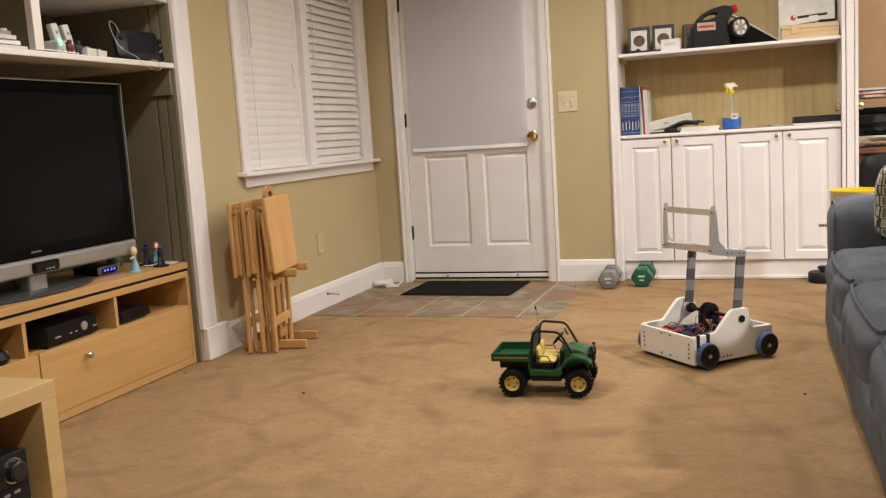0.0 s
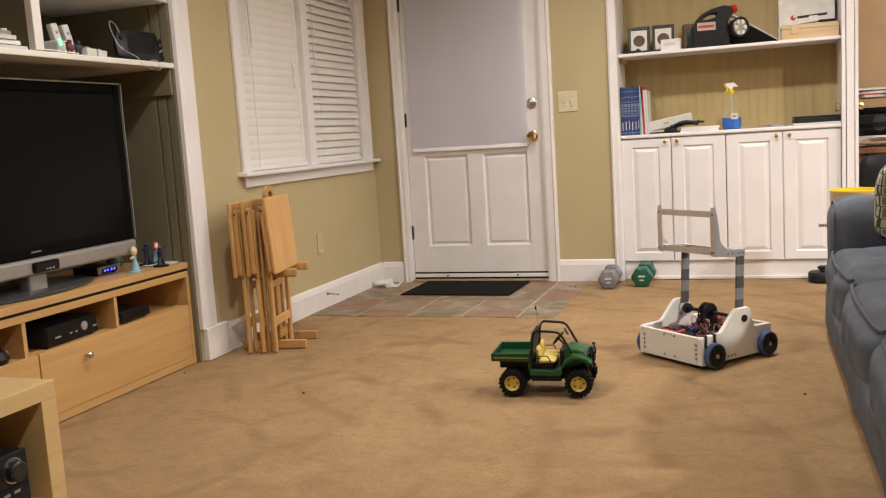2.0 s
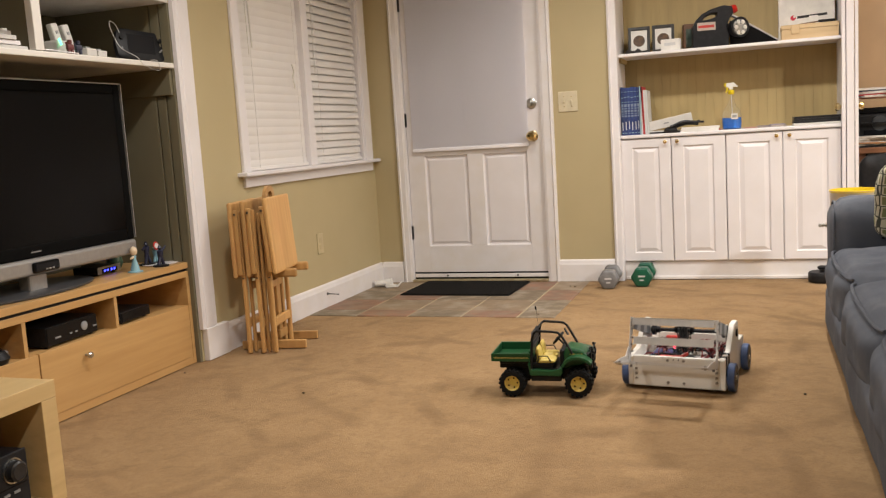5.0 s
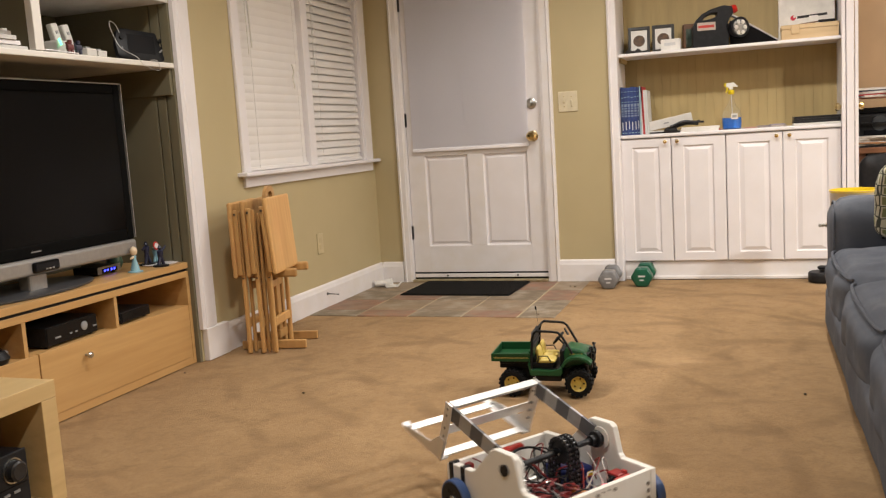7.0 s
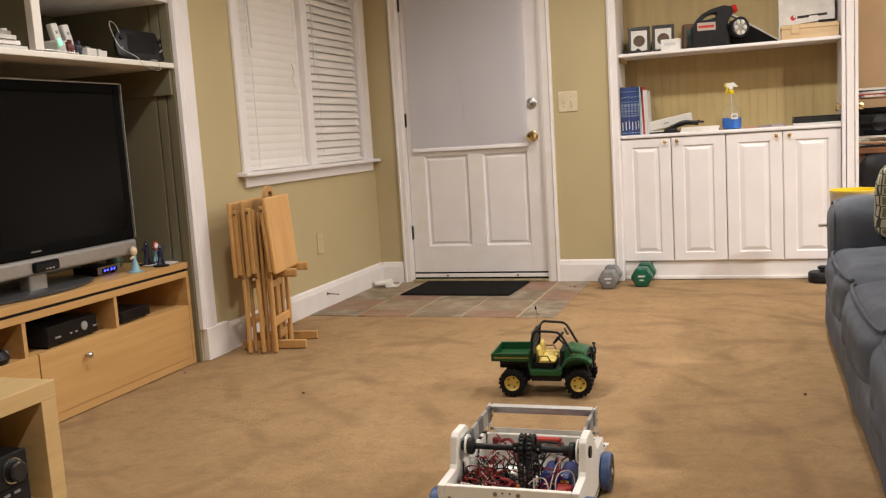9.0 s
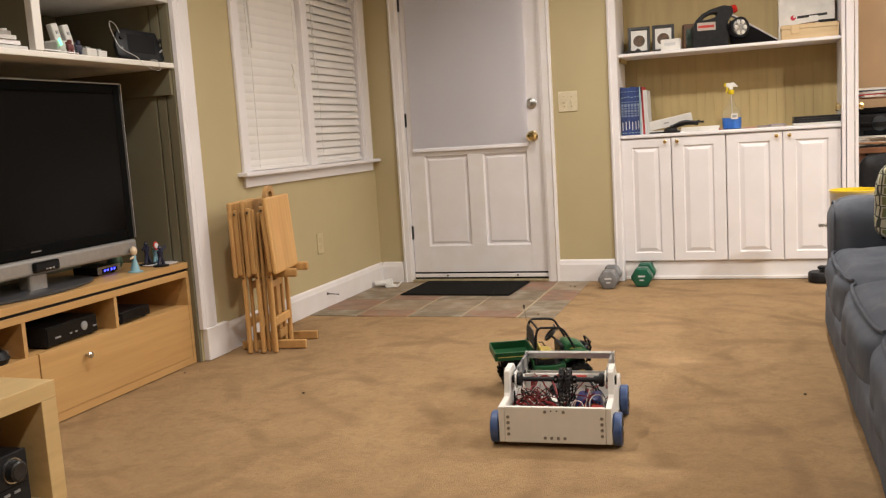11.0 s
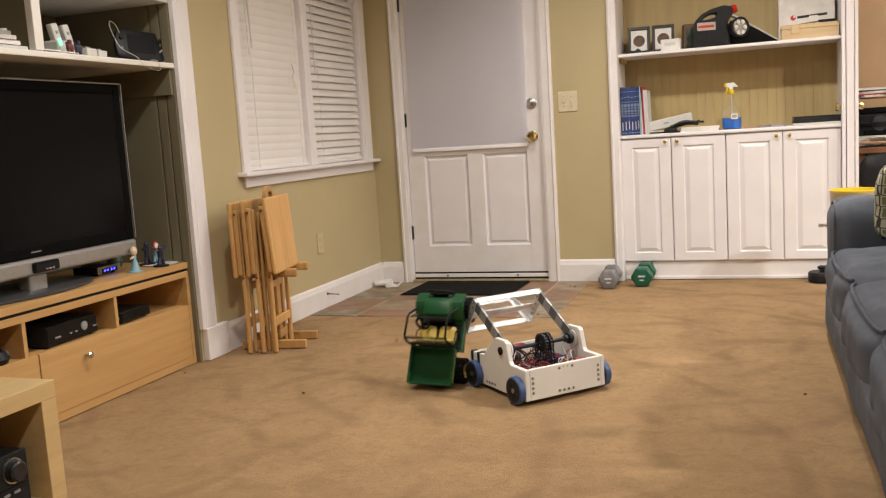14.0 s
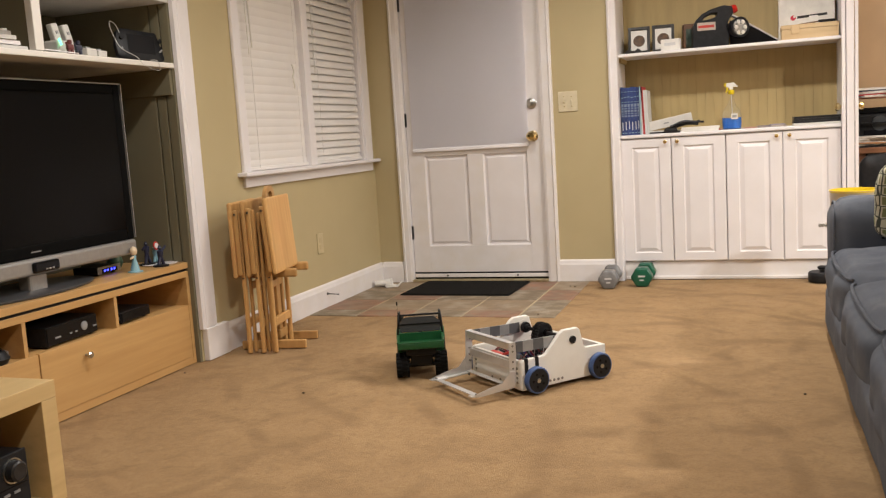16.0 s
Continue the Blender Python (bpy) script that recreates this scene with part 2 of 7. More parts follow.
# window wall: solid round the window opening, stops at the built-in niche
WY0, WY1, WZ0, WZ1 = -1.585, -0.15, 0.835, 2.06
NICHE_Y1, NICHE_Y0 = -2.12, -4.35
bm = box(-WT, 0, WY1, 0.14, 0, H)
box(-WT, 0, WY0, WY1, 0, WZ0, bm=bm)
box(-WT, 0, WY0, WY1, WZ1, H, bm=bm)
box(-WT, 0, NICHE_Y1, WY0, 0, H, bm=bm)
structure("wall_west", bm, WALL, "khaki painted wall with a window", "wall")
# back wall with door opening and built-in opening
DX0, DX1, DZ = 0.232, 1.155, 2.04
BX0, BX1 = 1.625, 2.885
bm = box(0, DX0, 0, WT, 0, H)
box(DX0, DX1, 0, WT, DZ, H, bm=bm)
box(DX1, BX0, 0, WT, 0, H, bm=bm)
box(BX0, BX1, 0, WT, 2.2, H, bm=bm)
structure("wall_north", bm, WALL, "khaki painted wall round the entry door", "wall")
# side, rear, outer walls
structure("wall_south", box(-0.1, ROOM_X1, ROOM_Y0 - WT, ROOM_Y0, 0, H), WALL, "khaki painted rear wall", "wall")
structure("wall_east", box(ROOM_X1, ROOM_X1 + WT, ROOM_Y0, 2.4, 0, H), WALL, "khaki painted side wall", "wall")
structure("wall_west_far", box(-WT, 0, ROOM_Y0, NICHE_Y0, 0, H), WALL, "khaki painted wall beside the niche", "wall")
structure("ceiling", box(-0.8, ROOM_X1 + WT, ROOM_Y0 - WT, 2.5, H, H + 0.1), CEIL, "plain white ceiling", "ceiling")
BROWN_WALL = material("brown_wall_paint", (0.42, 0.29, 0.17), 0.8, scale=3, bump=0.04, bump_scale=240)
structure("wall_office", box(2.96, ROOM_X1, 1.55, 1.65, 0, H), BROWN_WALL, "brown painted wall of the next room", "wall")
structure("wall_partition", box(2.9, 2.935, 0.86, 1.55, 0, H), BROWN_WALL, "brown painted wall end beside the office", "wall")
OFFICE_FLOOR = material("office_carpet", (0.36, 0.25, 0.14), 0.95, scale=20, bump=0.3)
structure("floor_office", box(2.9, ROOM_X1, 0.05, 1.6, -0.03, -0.004), OFFICE_FLOOR, "tan carpet of the next room", "carpet")

# assumed recessed fixture at each lamp, fill lamps included, none in view
LAMP_GLASS = glow("warm_lamp_lens", (1.0, 0.8, 0.55), 6.0)
for lx, ly, power in LAMPS:
    can = thing("assumed_ceiling_light", "unseen white trimmed ceiling light, assumed from shadows or added as fill", "ceiling light", pose(lx, ly, CEILING), "recessed ceiling lights")
    part("trim_ring", lathe([(0.074, 0.0), (0.1, 0.0), (0.1, -0.006), (0.08, -0.01), (0.074, -0.004)], 32, ring=True), WHITE, can)
    part("lens", lathe([(0.074, 0.03), (0.074, 0.001), (0.0, 0.001)], 32), LAMP_GLASS, can)


# baseboards
def baseboard(name, run, y0, y1, flip=1):
    """A moulded skirting: run 'x' lies along x from y0 to y1 on the back wall, 'y' along the window wall."""
    prof = [(0, 0), (0.016, 0), (0.016, 0.105), (0.012, 0.118), (0.010, 0.128), (0.005, 0.136), (0, 0.138)]
    if run == "y":
        bm = prism(prof, y0, y1)
    else:
        bm = prism([(-u, v) for u, v in prof], y0, y1, axis="x")
    return structure(name, bm, WORN_WHITE, "white painted moulded baseboard", "baseboard")


baseboard("baseboard_west", "y", -1.93, 0.0)
baseboard("baseboard_north_left", "x", 0.016, 0.165)
baseboard("baseboard_north_right", "x", 1.232, 1.578)


# ---- entry door ----
def door_unit():
    d = tagged(thing("door_1", "white half-light entry door with roller shade, shut", "door", pose(0, 0, 0)), kind="structure")
    z0 = 0.045
    y = 0.02
    # slab built as stiles, rails and sunk panels
    slab = box(DX0 + 0.006, 0.352, y, y + 0.044, z0, DZ - 0.004, 0.002)
    box(1.045, DX1 - 0.006, y, y + 0.044, z0, DZ - 0.004, 0.002, bm=slab)
    box(0.352, 1.045, y, y + 0.044, z0, 0.236, 0.002, bm=slab)
    box(0.352, 1.045, y, y + 0.044, 0.832, DZ - 0.004, 0.002, bm=slab)
    box(0.648, 0.752, y, y + 0.044, 0.236, 0.832, 0.002, bm=slab)
    part("slab", slab, WORN_WHITE, d)
    for xa, xb in ((0.352, 0.648), (0.752, 1.045)):
        za, zb = 0.236, 0.832
        bm = bmesh.new()
        rings = []
        for inset, depth in ((0, 0.001), (0.008, 0.016), (0.016, 0.016), (0.03, 0.008), (0.04, 0.008)):
            rings.append([bm.verts.new(p) for p in ((xa + inset, y + depth, za + inset), (xb - inset, y + depth, za + inset), (xb - inset, y + depth, zb - inset), (xa + inset, y + depth, zb - inset))])
        for a, b in zip(rings, rings[1:]):
            for k in range(4):
                bm.faces.new((a[k], a[(k + 1) % 4], b[(k + 1) % 4], b[k]))
        bm.faces.new(rings[-1])
        bmesh.ops.recalc_face_normals(bm, faces=bm.faces)
        part("panel", bm, WHITE, d)
    part("kick_strip", box(DX0 + 0.006, DX1 - 0.006, y - 0.012, y, 0.028, 0.052, 0.002), WORN_WHITE, d)
    part("sweep", box(DX0 + 0.006, DX1 - 0.006, y - 0.006, y + 0.02, 0.052, 0.062), RUBBER, d)
    part("sill_gap", box(DX0 + 0.004, DX1 - 0.004, y - 0.004, y + 0.04, 0.016, 0.028), RUBBER, d)
    for x in (0.47, 0.95):
        part("screw", rod((x, y - 0.016, 0.04), (x, y - 0.010, 0.04), 0.006), BLACK, d)
    # threshold
    part("threshold", box(DX0, DX1, -0.03, 0.12, 0.0, 0.017, 0.004), material("aged_brass_threshold", (0.5, 0.42, 0.26), 0.45, 0.6, scale=30, spots=(0.3, 0.22, 0.12), spot_scale=20), d, "worn brass-toned threshold")
    # hardware
    for z, nm in ((0.925, "knob"), (1.128, "deadbolt")):
        x = 1.09
        bm = lathe([(0.0, 0.0), (0.032, 0.0), (0.034, 0.006), (0.026, 0.011), (0.012, 0.014)], 24)
        if nm == "knob":
            lathe([(0.012, 0.012), (0.012, 0.03), (0.024, 0.036), (0.031, 0.048), (0.031, 0.058), (0.022, 0.068), (0, 0.07)], 24, bm=bm)
        else:
            box(-0.006, 0.006, -0.02, 0.02, 0.01, 0.03, 0.003, bm=bm)
        bm.transform(Matrix.Translation((x, y, z)) @ Matrix.Rotation(radians(90), 4, "X"))
        part(nm, bm, BRASS if nm == "knob" else CHROME, d, "polished brass" if nm == "knob" else "brushed nickel deadbolt", True)
    for z in (0.33, 1.075, 1.82):
        bm = rod((DX0 + 0.004, y - 0.008, z - 0.045), (DX0 + 0.004, y - 0.008, z + 0.045), 0.0075)
        box(DX0 - 0.002, DX0 + 0.012, y - 0.008, y + 0.002, z - 0.044, z + 0.044, bm=bm)
        part("hinge", bm, BLACK, d, "dark metal hinge")
    SHADE = material("roller_shade_fabric", (0.9, 0.882, 0.92), 0.9, second=(0.885, 0.868, 0.905), scale=2, bump=0.01, bump_scale=500)
    bm = bmesh.new()
    cols = 24
    rows = [[bm.verts.new((0.282 + (1.064 - 0.282) * i / cols, 0.004 + 0.0001 * math.sin(i * 0.35 + 0.3 * j), 0.872 + (2.0 - 0.872) * j / 6)) for i in range(cols + 1)] for j in range(7)]
    for a, b in zip(rows, rows[1:]):
        for i in range(cols):
            bm.faces.new((a[i], a[i + 1], b[i + 1], b[i]))
    bmesh.ops.solidify(bm, geom=bm.faces[:], thickness=0.002)
    part("roller_shade", bm, SHADE, d, "white roller shade pulled down")
    part("hem_bar", box(0.282, 1.064, -0.003, 0.009, 0.862, 0.885, 0.004), SHADE, d)
    return d


door_unit()


def casing(name, xa, xb, z0, z1, along="y", label="white moulded door casing"):
    """Moulded trim: flat board with a raised outer bead; upright from z0 to z1."""
    w = xb - xa
    prof = [(xa, 0), (xa, -0.016), (xa + w * 0.2, -0.020), (xa + w * 0.28, -0.013), (xa + w * 0.75, -0.012), (xa + w * 0.82, -0.009), (xb, -0.006), (xb, 0)]
    return structure(name, prism(prof, z0, z1, axis="z"), WORN_WHITE, label, "trim")


casing("trim_door_left", 0.172, DX0 + 0.001, 0, 2.1)
bm = prism([(DX1 - 0.001, 0), (DX1 - 0.001, -0.006), (DX1 + 0.015, -0.012), (DX1 + 0.055, -0.013), (DX1 + 0.06, -0.020), (DX1 + 0.077, -0.016), (DX1 + 0.077, 0)], 0, 2.1, axis="z")
structure("trim_door_right", bm, WORN_WHITE, "white moulded door casing", "trim")
structure("trim_door_head", box(0.172, DX1 + 0.077, -0.016, 0, 2.1, 2.18, 0.003), WORN_WHITE, "white door head casing", "trim")
structure("trim_door_jamb_left", box(DX0 - 0.02, DX0 + 0.003, 0.0, 0.13, 0, DZ), WHITE, "white door jamb", "trim")
structure("trim_door_jamb_right", box(DX1 - 0.003, DX1 + 0.02, 0.0, 0.13, 0, DZ), WHITE, "white door jamb", "trim")
structure("wall_behind_door", box(DX0 - 0.05, DX1 + 0.05, 0.15, 0.2, 0, H), WALL, "outer closing behind the entry door", "wall")


# ---- window with two blinds ----
def window_unit():
    MULL = -0.922
    w = tagged(thing("window_1", "white double window with closed horizontal blinds", "window"), kind="structure")
    for nm, ya, yb in (("casing_left", -1.652, WY0), ("casing_right", WY1, -0.05)):
        part(nm, box(0, 0.018, ya, yb, WZ0, 2.12, 0.004), WHITE, w)
    part("casing_head", box(0, 0.018, -1.652, -0.05, 2.12, 2.2, 0.004), WHITE, w)
    part("mullion", box(-0.10, 0.014, MULL, -0.845, WZ0, WZ1, 0.004), WHITE, w)
    part("sill", box(-0.10, 0.055, -1.69, -0.012, WZ0 - 0.018, WZ0 + 0.004, 0.006, 3), WHITE, w)
    part("apron", box(0, 0.016, -1.645, -0.058, 0.763, WZ0 - 0.018, 0.003), WHITE, w)
    part("jamb_left", box(-0.13, 0.002, WY0 - 0.002, WY0 + 0.012, WZ0, WZ1), WHITE, w)
    part("jamb_right", box(-0.13, 0.002, WY1 - 0.012, WY1 + 0.002, WZ0, WZ1), WHITE, w)
    glass = material("night_glass", (0.012, 0.013, 0.015), 0.05, scale=5)
    part("pane", box(-0.128, -0.122, WY0, WY1, WZ0, WZ1), glass, w)
    slat_mat = material("blind_slat_vinyl", (0.76, 0.735, 0.715), 0.45, second=(0.735, 0.71, 0.69), scale=5)
    r = random.Random(8)
    for nm, ya, yb, tilt, sag in (("blind_left", -1.568, MULL + 0.004, 87, 0.6), ("blind_right", -0.838, -0.165, 70, 0.5)):
        blind = part(nm, box(-0.045, -0.005, ya, yb, WZ1 - 0.04, WZ1, 0.003), slat_mat, w, "white vinyl horizontal blind, closed")
        pitch = 0.0435
        count = int((WZ1 - 0.06 - (WZ0 + 0.03)) / pitch)
        edge = [(-0.025 + 0.05 * k / 5, 0.0035 * (1 - (2 * k / 5 - 1) ** 2)) for k in range(6)]
        own = prism(edge + [(u, v - 0.0022) for u, v in reversed(edge)], -(yb - ya) / 2 + 0.006, (yb - ya) / 2 - 0.006)
        me = bpy.data.meshes.new("slat")
        own.to_mesh(me)
        own.free()
        me.materials.append(slat_mat)
        for k in range(count):
            z = WZ0 + 0.035 + pitch * k
            s = new("slat", me)
            s.parent = blind
            extra = r.uniform(-3, 3) if nm == "blind_right" else r.uniform(-1.0, 0.6)
            s.matrix_basis = pose(-0.022, (ya + yb) / 2 + r.uniform(-0.002, 0.002), z, r.uniform(-0.35, 0.35) * sag, tilt + extra + (6 if k < 2 else 0) + (3 if nm == "blind_left" and k > 9 else 0), 0)
        part("bottom_rail", box(-0.04, -0.006, ya + 0.004, yb - 0.004, WZ0 + 0.006, WZ0 + 0.026, 0.004), slat_mat, blind)
        for yy in (ya + 0.09, yb - 0.09):
            part("ladder_cord", rod((0.006, yy, WZ0 + 0.02), (0.006, yy, WZ1 - 0.03), 0.0014, sides=6), slat_mat, blind)
    wand = material("clear_wand", (0.75, 0.72, 0.66), 0.25, scale=5)
    part("tilt_wand", tube([(0.018, -1.50, 2.0), (0.02, -1.497, 1.8), (0.022, -1.49, 1.46)], 0.004), wand, w)
    part("lift_cord", tube([(0.015, -1.525, 2.0), (0.017, -1.52, 1.7), (0.018, -1.515, 1.42)], 0.002), wand, w)
    part("lift_cord", tube([(0.014, -0.80, 2.0), (0.014, -0.80, 1.7), (0.014, -0.795, 1.36)], 0.002), wand, w)
    part("cord_knot", tube([(0.008, -1.06, 1.40), (0.014, -1.052, 1.36), (0.01, -1.062, 1.33), (0.014, -1.055, 1.29), (0.01, -1.05, 1.27)], 0.004), wand, w)


window_unit()
structure("wall_behind_window", box(-0.2, -0.16, -1.8, 0.1, 0.6, H), BLACK, "dark night outside the window", "wall")


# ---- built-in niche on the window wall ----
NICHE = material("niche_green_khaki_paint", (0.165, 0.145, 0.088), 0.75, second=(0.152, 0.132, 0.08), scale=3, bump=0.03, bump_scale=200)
SHELF_WHITE = material("shelf_white_paint", (0.74, 0.71, 0.66), 0.45, second=(0.70, 0.67, 0.62), scale=5, bump=0.02)
MAPLE = material("maple_veneer", (0.56, 0.34, 0.135), 0.42, second=(0.47, 0.27, 0.1), scale=6, detail=6, stretch=(3, 0.35, 6), bump=0.02, spots=(0.5, 0.3, 0.12), spot_scale=2)
BIRCH = material("birch_veneer", (0.60, 0.43, 0.205), 0.4, second=(0.53, 0.37, 0.17), scale=6, detail=6, stretch=(3, 0.35, 6), bump=0.02)
OAK = material("beech_wood", (0.58, 0.345, 0.13), 0.45, second=(0.47, 0.26, 0.09), scale=5, detail=7, stretch=(6, 6, 0.6), bump=0.05, object_random=0.17, spots=(0.52, 0.27, 0.1), spot_scale=4)


def bead_panel(name, label, y, x0, x1, z0, z1, mat, pitch=0.045, thick=0.012):
    """Upright tongue-and-groove boards facing -y on a backing, board by board."""
    back = structure(name, box(x0, x1, y + 0.004, y + thick + 0.004, z0, z1), mat, label, "wall")
    x = x0
    while x < x1 - 0.004:
        part("board", box(x + 0.0002, min(x + pitch - 0.0002, x1), y + 0.0015, y + thick, z0, z1, 0.0009, 1), mat, back)
        x += pitch
    return back


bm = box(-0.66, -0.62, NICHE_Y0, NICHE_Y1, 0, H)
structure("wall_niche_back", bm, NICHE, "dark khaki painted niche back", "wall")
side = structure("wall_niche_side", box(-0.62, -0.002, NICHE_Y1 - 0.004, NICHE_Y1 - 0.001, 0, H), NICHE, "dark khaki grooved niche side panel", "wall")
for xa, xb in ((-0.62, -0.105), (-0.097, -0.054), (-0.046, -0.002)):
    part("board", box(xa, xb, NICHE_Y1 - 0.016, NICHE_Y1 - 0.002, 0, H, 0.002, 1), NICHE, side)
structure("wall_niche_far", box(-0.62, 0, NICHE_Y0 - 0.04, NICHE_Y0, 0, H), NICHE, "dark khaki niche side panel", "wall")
# face frame: post with plinth
prof = [(0.0, -2.125), (0.020, -2.125), (0.020, -2.10), (0.024, -2.095), (0.024, -2.04), (0.020, -2.033), (0.020, -2.012), (0.0, -2.012)]
structure("trim_niche_post", prism([(a, b) for a, b in prof], 0.15, H, axis="z"), WHITE, "white painted face-frame post", "trim")
structure("trim_niche_plinth", box(0.0, 0.03, -2.108, -1.93, 0, 0.15, 0.004), WORN_WHITE, "white painted plinth block with scuffs", "trim")
shelf = thing("wall_shelf", "white built-in shelf with divider above the television", "shelf")
part("board", box(-0.62, 0.004, NICHE_Y0 + 0.002, NICHE_Y1 - 0.009, 1.325, 1.348, 0.004), SHELF_WHITE, shelf)
part("upper_board", box(-0.62, 0.004, NICHE_Y0 + 0.002, NICHE_Y1 - 0.009, 1.606, 1.63, 0.004), SHELF_WHITE, shelf)
part("top_board", box(-0.62, 0.004, NICHE_Y0 + 0.002, NICHE_Y1 - 0.009, 1.93, 1.955, 0.004), SHELF_WHITE, shelf)
part("divider", box(-0.025, 0.006, -2.936, -2.894, 1.3485, 1.6055, 0.003), SHELF_WHITE, shelf)
# shade on the divider's side is put in as the dark niche colour
part("divider_shaded_side", box(-0.60, -0.0255, -2.925, -2.905, 1.3485, 1.6055, 0.001), NICHE, shelf, "divider board coloured dark for its shaded side")
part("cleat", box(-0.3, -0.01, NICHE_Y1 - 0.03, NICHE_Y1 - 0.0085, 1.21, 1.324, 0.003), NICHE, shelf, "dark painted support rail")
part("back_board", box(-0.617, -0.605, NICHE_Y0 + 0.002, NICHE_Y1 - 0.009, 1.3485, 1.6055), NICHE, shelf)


# ---- media console ----
def media_console():
    x1, y1, y0 = -0.024, -2.134, -4.0
    c = thing("media_console", "light maple media console with open shelf and drop fronts", "tv stand", pose(0, 0, 0))
    d = 0.48
    part("top", box(x1 - d, x1, y0, y1 + 0.004, 0.437, 0.465, 0.002), MAPLE, c)
    part("shadow_strip", box(x1 - d, x1 - 0.012, y0, y1, 0.425, 0.437), BLACK, c)
    part("under_top", box(x1 - d, x1 - 0.002, y0, y1, 0.398, 0.425, 0.002), MAPLE, c)
    part("side_panel", box(x1 - d, x1, y1 - 0.022, y1, 0.0, 0.398, 0.002), MAPLE, c)
    part("side_panel", box(x1 - d, x1, y0, y0 + 0.022, 0.0, 0.398, 0.002), MAPLE, c)
    part("shelf", box(x1 - d, x1 - 0.012, y0 + 0.022, y1 - 0.022, 0.248, 0.27, 0.002), MAPLE, c)
    part("back", box(x1 - d, x1 - d + 0.01, y0, y1, 0.02, 0.4), BLACK, c)
    part("plinth", box(x1 - 0.05, x1 - 0.001, y0, y1 - 0.022, 0.0, 0.0335, 0.002), MAPLE, c)
    for y in (-2.63, -3.112):
        part("divider", box(x1 - d + 0.01, x1 - 0.004, y - 0.009, y + 0.009, 0.27, 0.398, 0.001), MAPLE, c)
    for ya, yb in ((y1 - 0.026, -3.06), (-3.066, y0 + 0.026)):
        f = part("drop_front", box(x1 - 0.018, x1 + 0.001, yb, ya, 0.034, 0.272, 0.002), MAPLE, c)
        ym = -2.832 if ya > -2.5 else -3.5
        bm = lathe([(0.005, 0), (0.005, 0.014), (0.011, 0.018), (0.013, 0.026), (0.009, 0.031), (0, 0.032)], 16, m=Matrix.Translation((x1, ym, 0.212)) @ Matrix.Rotation(radians(90), 4, "Y"))
        part("knob", bm, CHROME, f, "small nickel knob", True)
    return c


media_console()


def television():
    SCREEN = material("dark_lcd_screen", (0.0025, 0.0026, 0.003), 0.25, scale=6)
    SCREEN.node_tree.nodes["Principled BSDF"].inputs["Specular IOR Level"].default_value = 0.12
    dim_print = material("grey_maker_print", (0.22, 0.22, 0.22), 0.5, scale=20)
    SILVER = material("silver_speaker_bar", (0.36, 0.35, 0.34), 0.4, 0.55, second=(0.33, 0.32, 0.31), scale=60)
    tv = thing("television", "large flat television, switched off, black with silver lower bar", "television", pose(0, 0, 0.465))
    x, ya, yb = -0.12, -2.366, -3.50
    z = lambda v: v - 0.465
    part("cabinet", box(x - 0.11, x - 0.004, yb + 0.005, ya - 0.005, z(0.56), z(1.248), 0.012), BLACK, tv)
    # bezel frame
    bm = box(x - 0.03, x + 0.007, ya - 0.04, ya, z(0.605), z(1.255), 0.006)
    box(x - 0.03, x + 0.007, yb, yb + 0.04, z(0.605), z(1.255), 0.006, bm=bm)
    box(x - 0.03, x + 0.007, yb + 0.04, ya - 0.04, z(1.215), z(1.255), 0.006, bm=bm)
    box(x - 0.03, x + 0.007, yb + 0.04, ya - 0.04, z(0.605), z(0.65), 0.006, bm=bm)
    BEZEL = material("bezel_black", (0.004, 0.004, 0.004), 0.7, scale=20)
    BEZEL.node_tree.nodes["Principled BSDF"].inputs["Specular IOR Level"].default_value = 0.06
    part("bezel", bm, BEZEL, tv, "gloss black bezel")
    part("edge_strip", box(x + 0.004, x + 0.0145, ya - 0.001, ya + 0.003, z(0.61), z(1.255)), SILVER, tv)
    part("edge_strip", box(x + 0.004, x + 0.0145, yb, ya, z(1.255), z(1.259)), SILVER, tv)
    part("screen", box(x - 0.006, x + 0.004, yb + 0.04, ya - 0.04, z(0.65), z(1.215)), SCREEN, tv)
    part("speaker_bar", box(x - 0.05, x + 0.018, yb, ya, z(0.54), z(0.603), 0.012, 3), SILVER, tv, "silver speaker bar")
    part("maker_mark", box(x + 0.007, x + 0.0078, -2.95, -2.90, z(0.623), z(0.628)), dim_print, tv)
    part("control_pod", box(x + 0.0, x + 0.03, -2.965, -2.835, z(0.548), z(0.588), 0.008), GLOSS_BLACK, tv, "black control pod")
    for k in range(3):
        part("pod_button", box(x + 0.03, x + 0.0315, -2.91 + k * 0.016, -2.90 + k * 0.016, z(0.556), z(0.562)), CHROME, tv)
    part("neck", box(x - 0.06, x + 0.0, -2.965, -2.875, z(0.47), z(0.545), 0.01), SILVER, tv)
    bm = lathe([(0.0, 0.0), (0.96, 0.0), (1.0, 0.004), (1.0, 0.010), (0.96, 0.014), (0.2, 0.024), (0.0, 0.025)], 48)
    bm.transform(Matrix.Translation((-0.235, -2.92, 0.0)) @ Matrix.Diagonal((0.19, 0.36, 1, 1)))
    part("pedestal", bm, material("dark_grey_pedestal", (0.055, 0.055, 0.058), 0.3, scale=20), tv, "dark grey oval pedestal", True)


television()


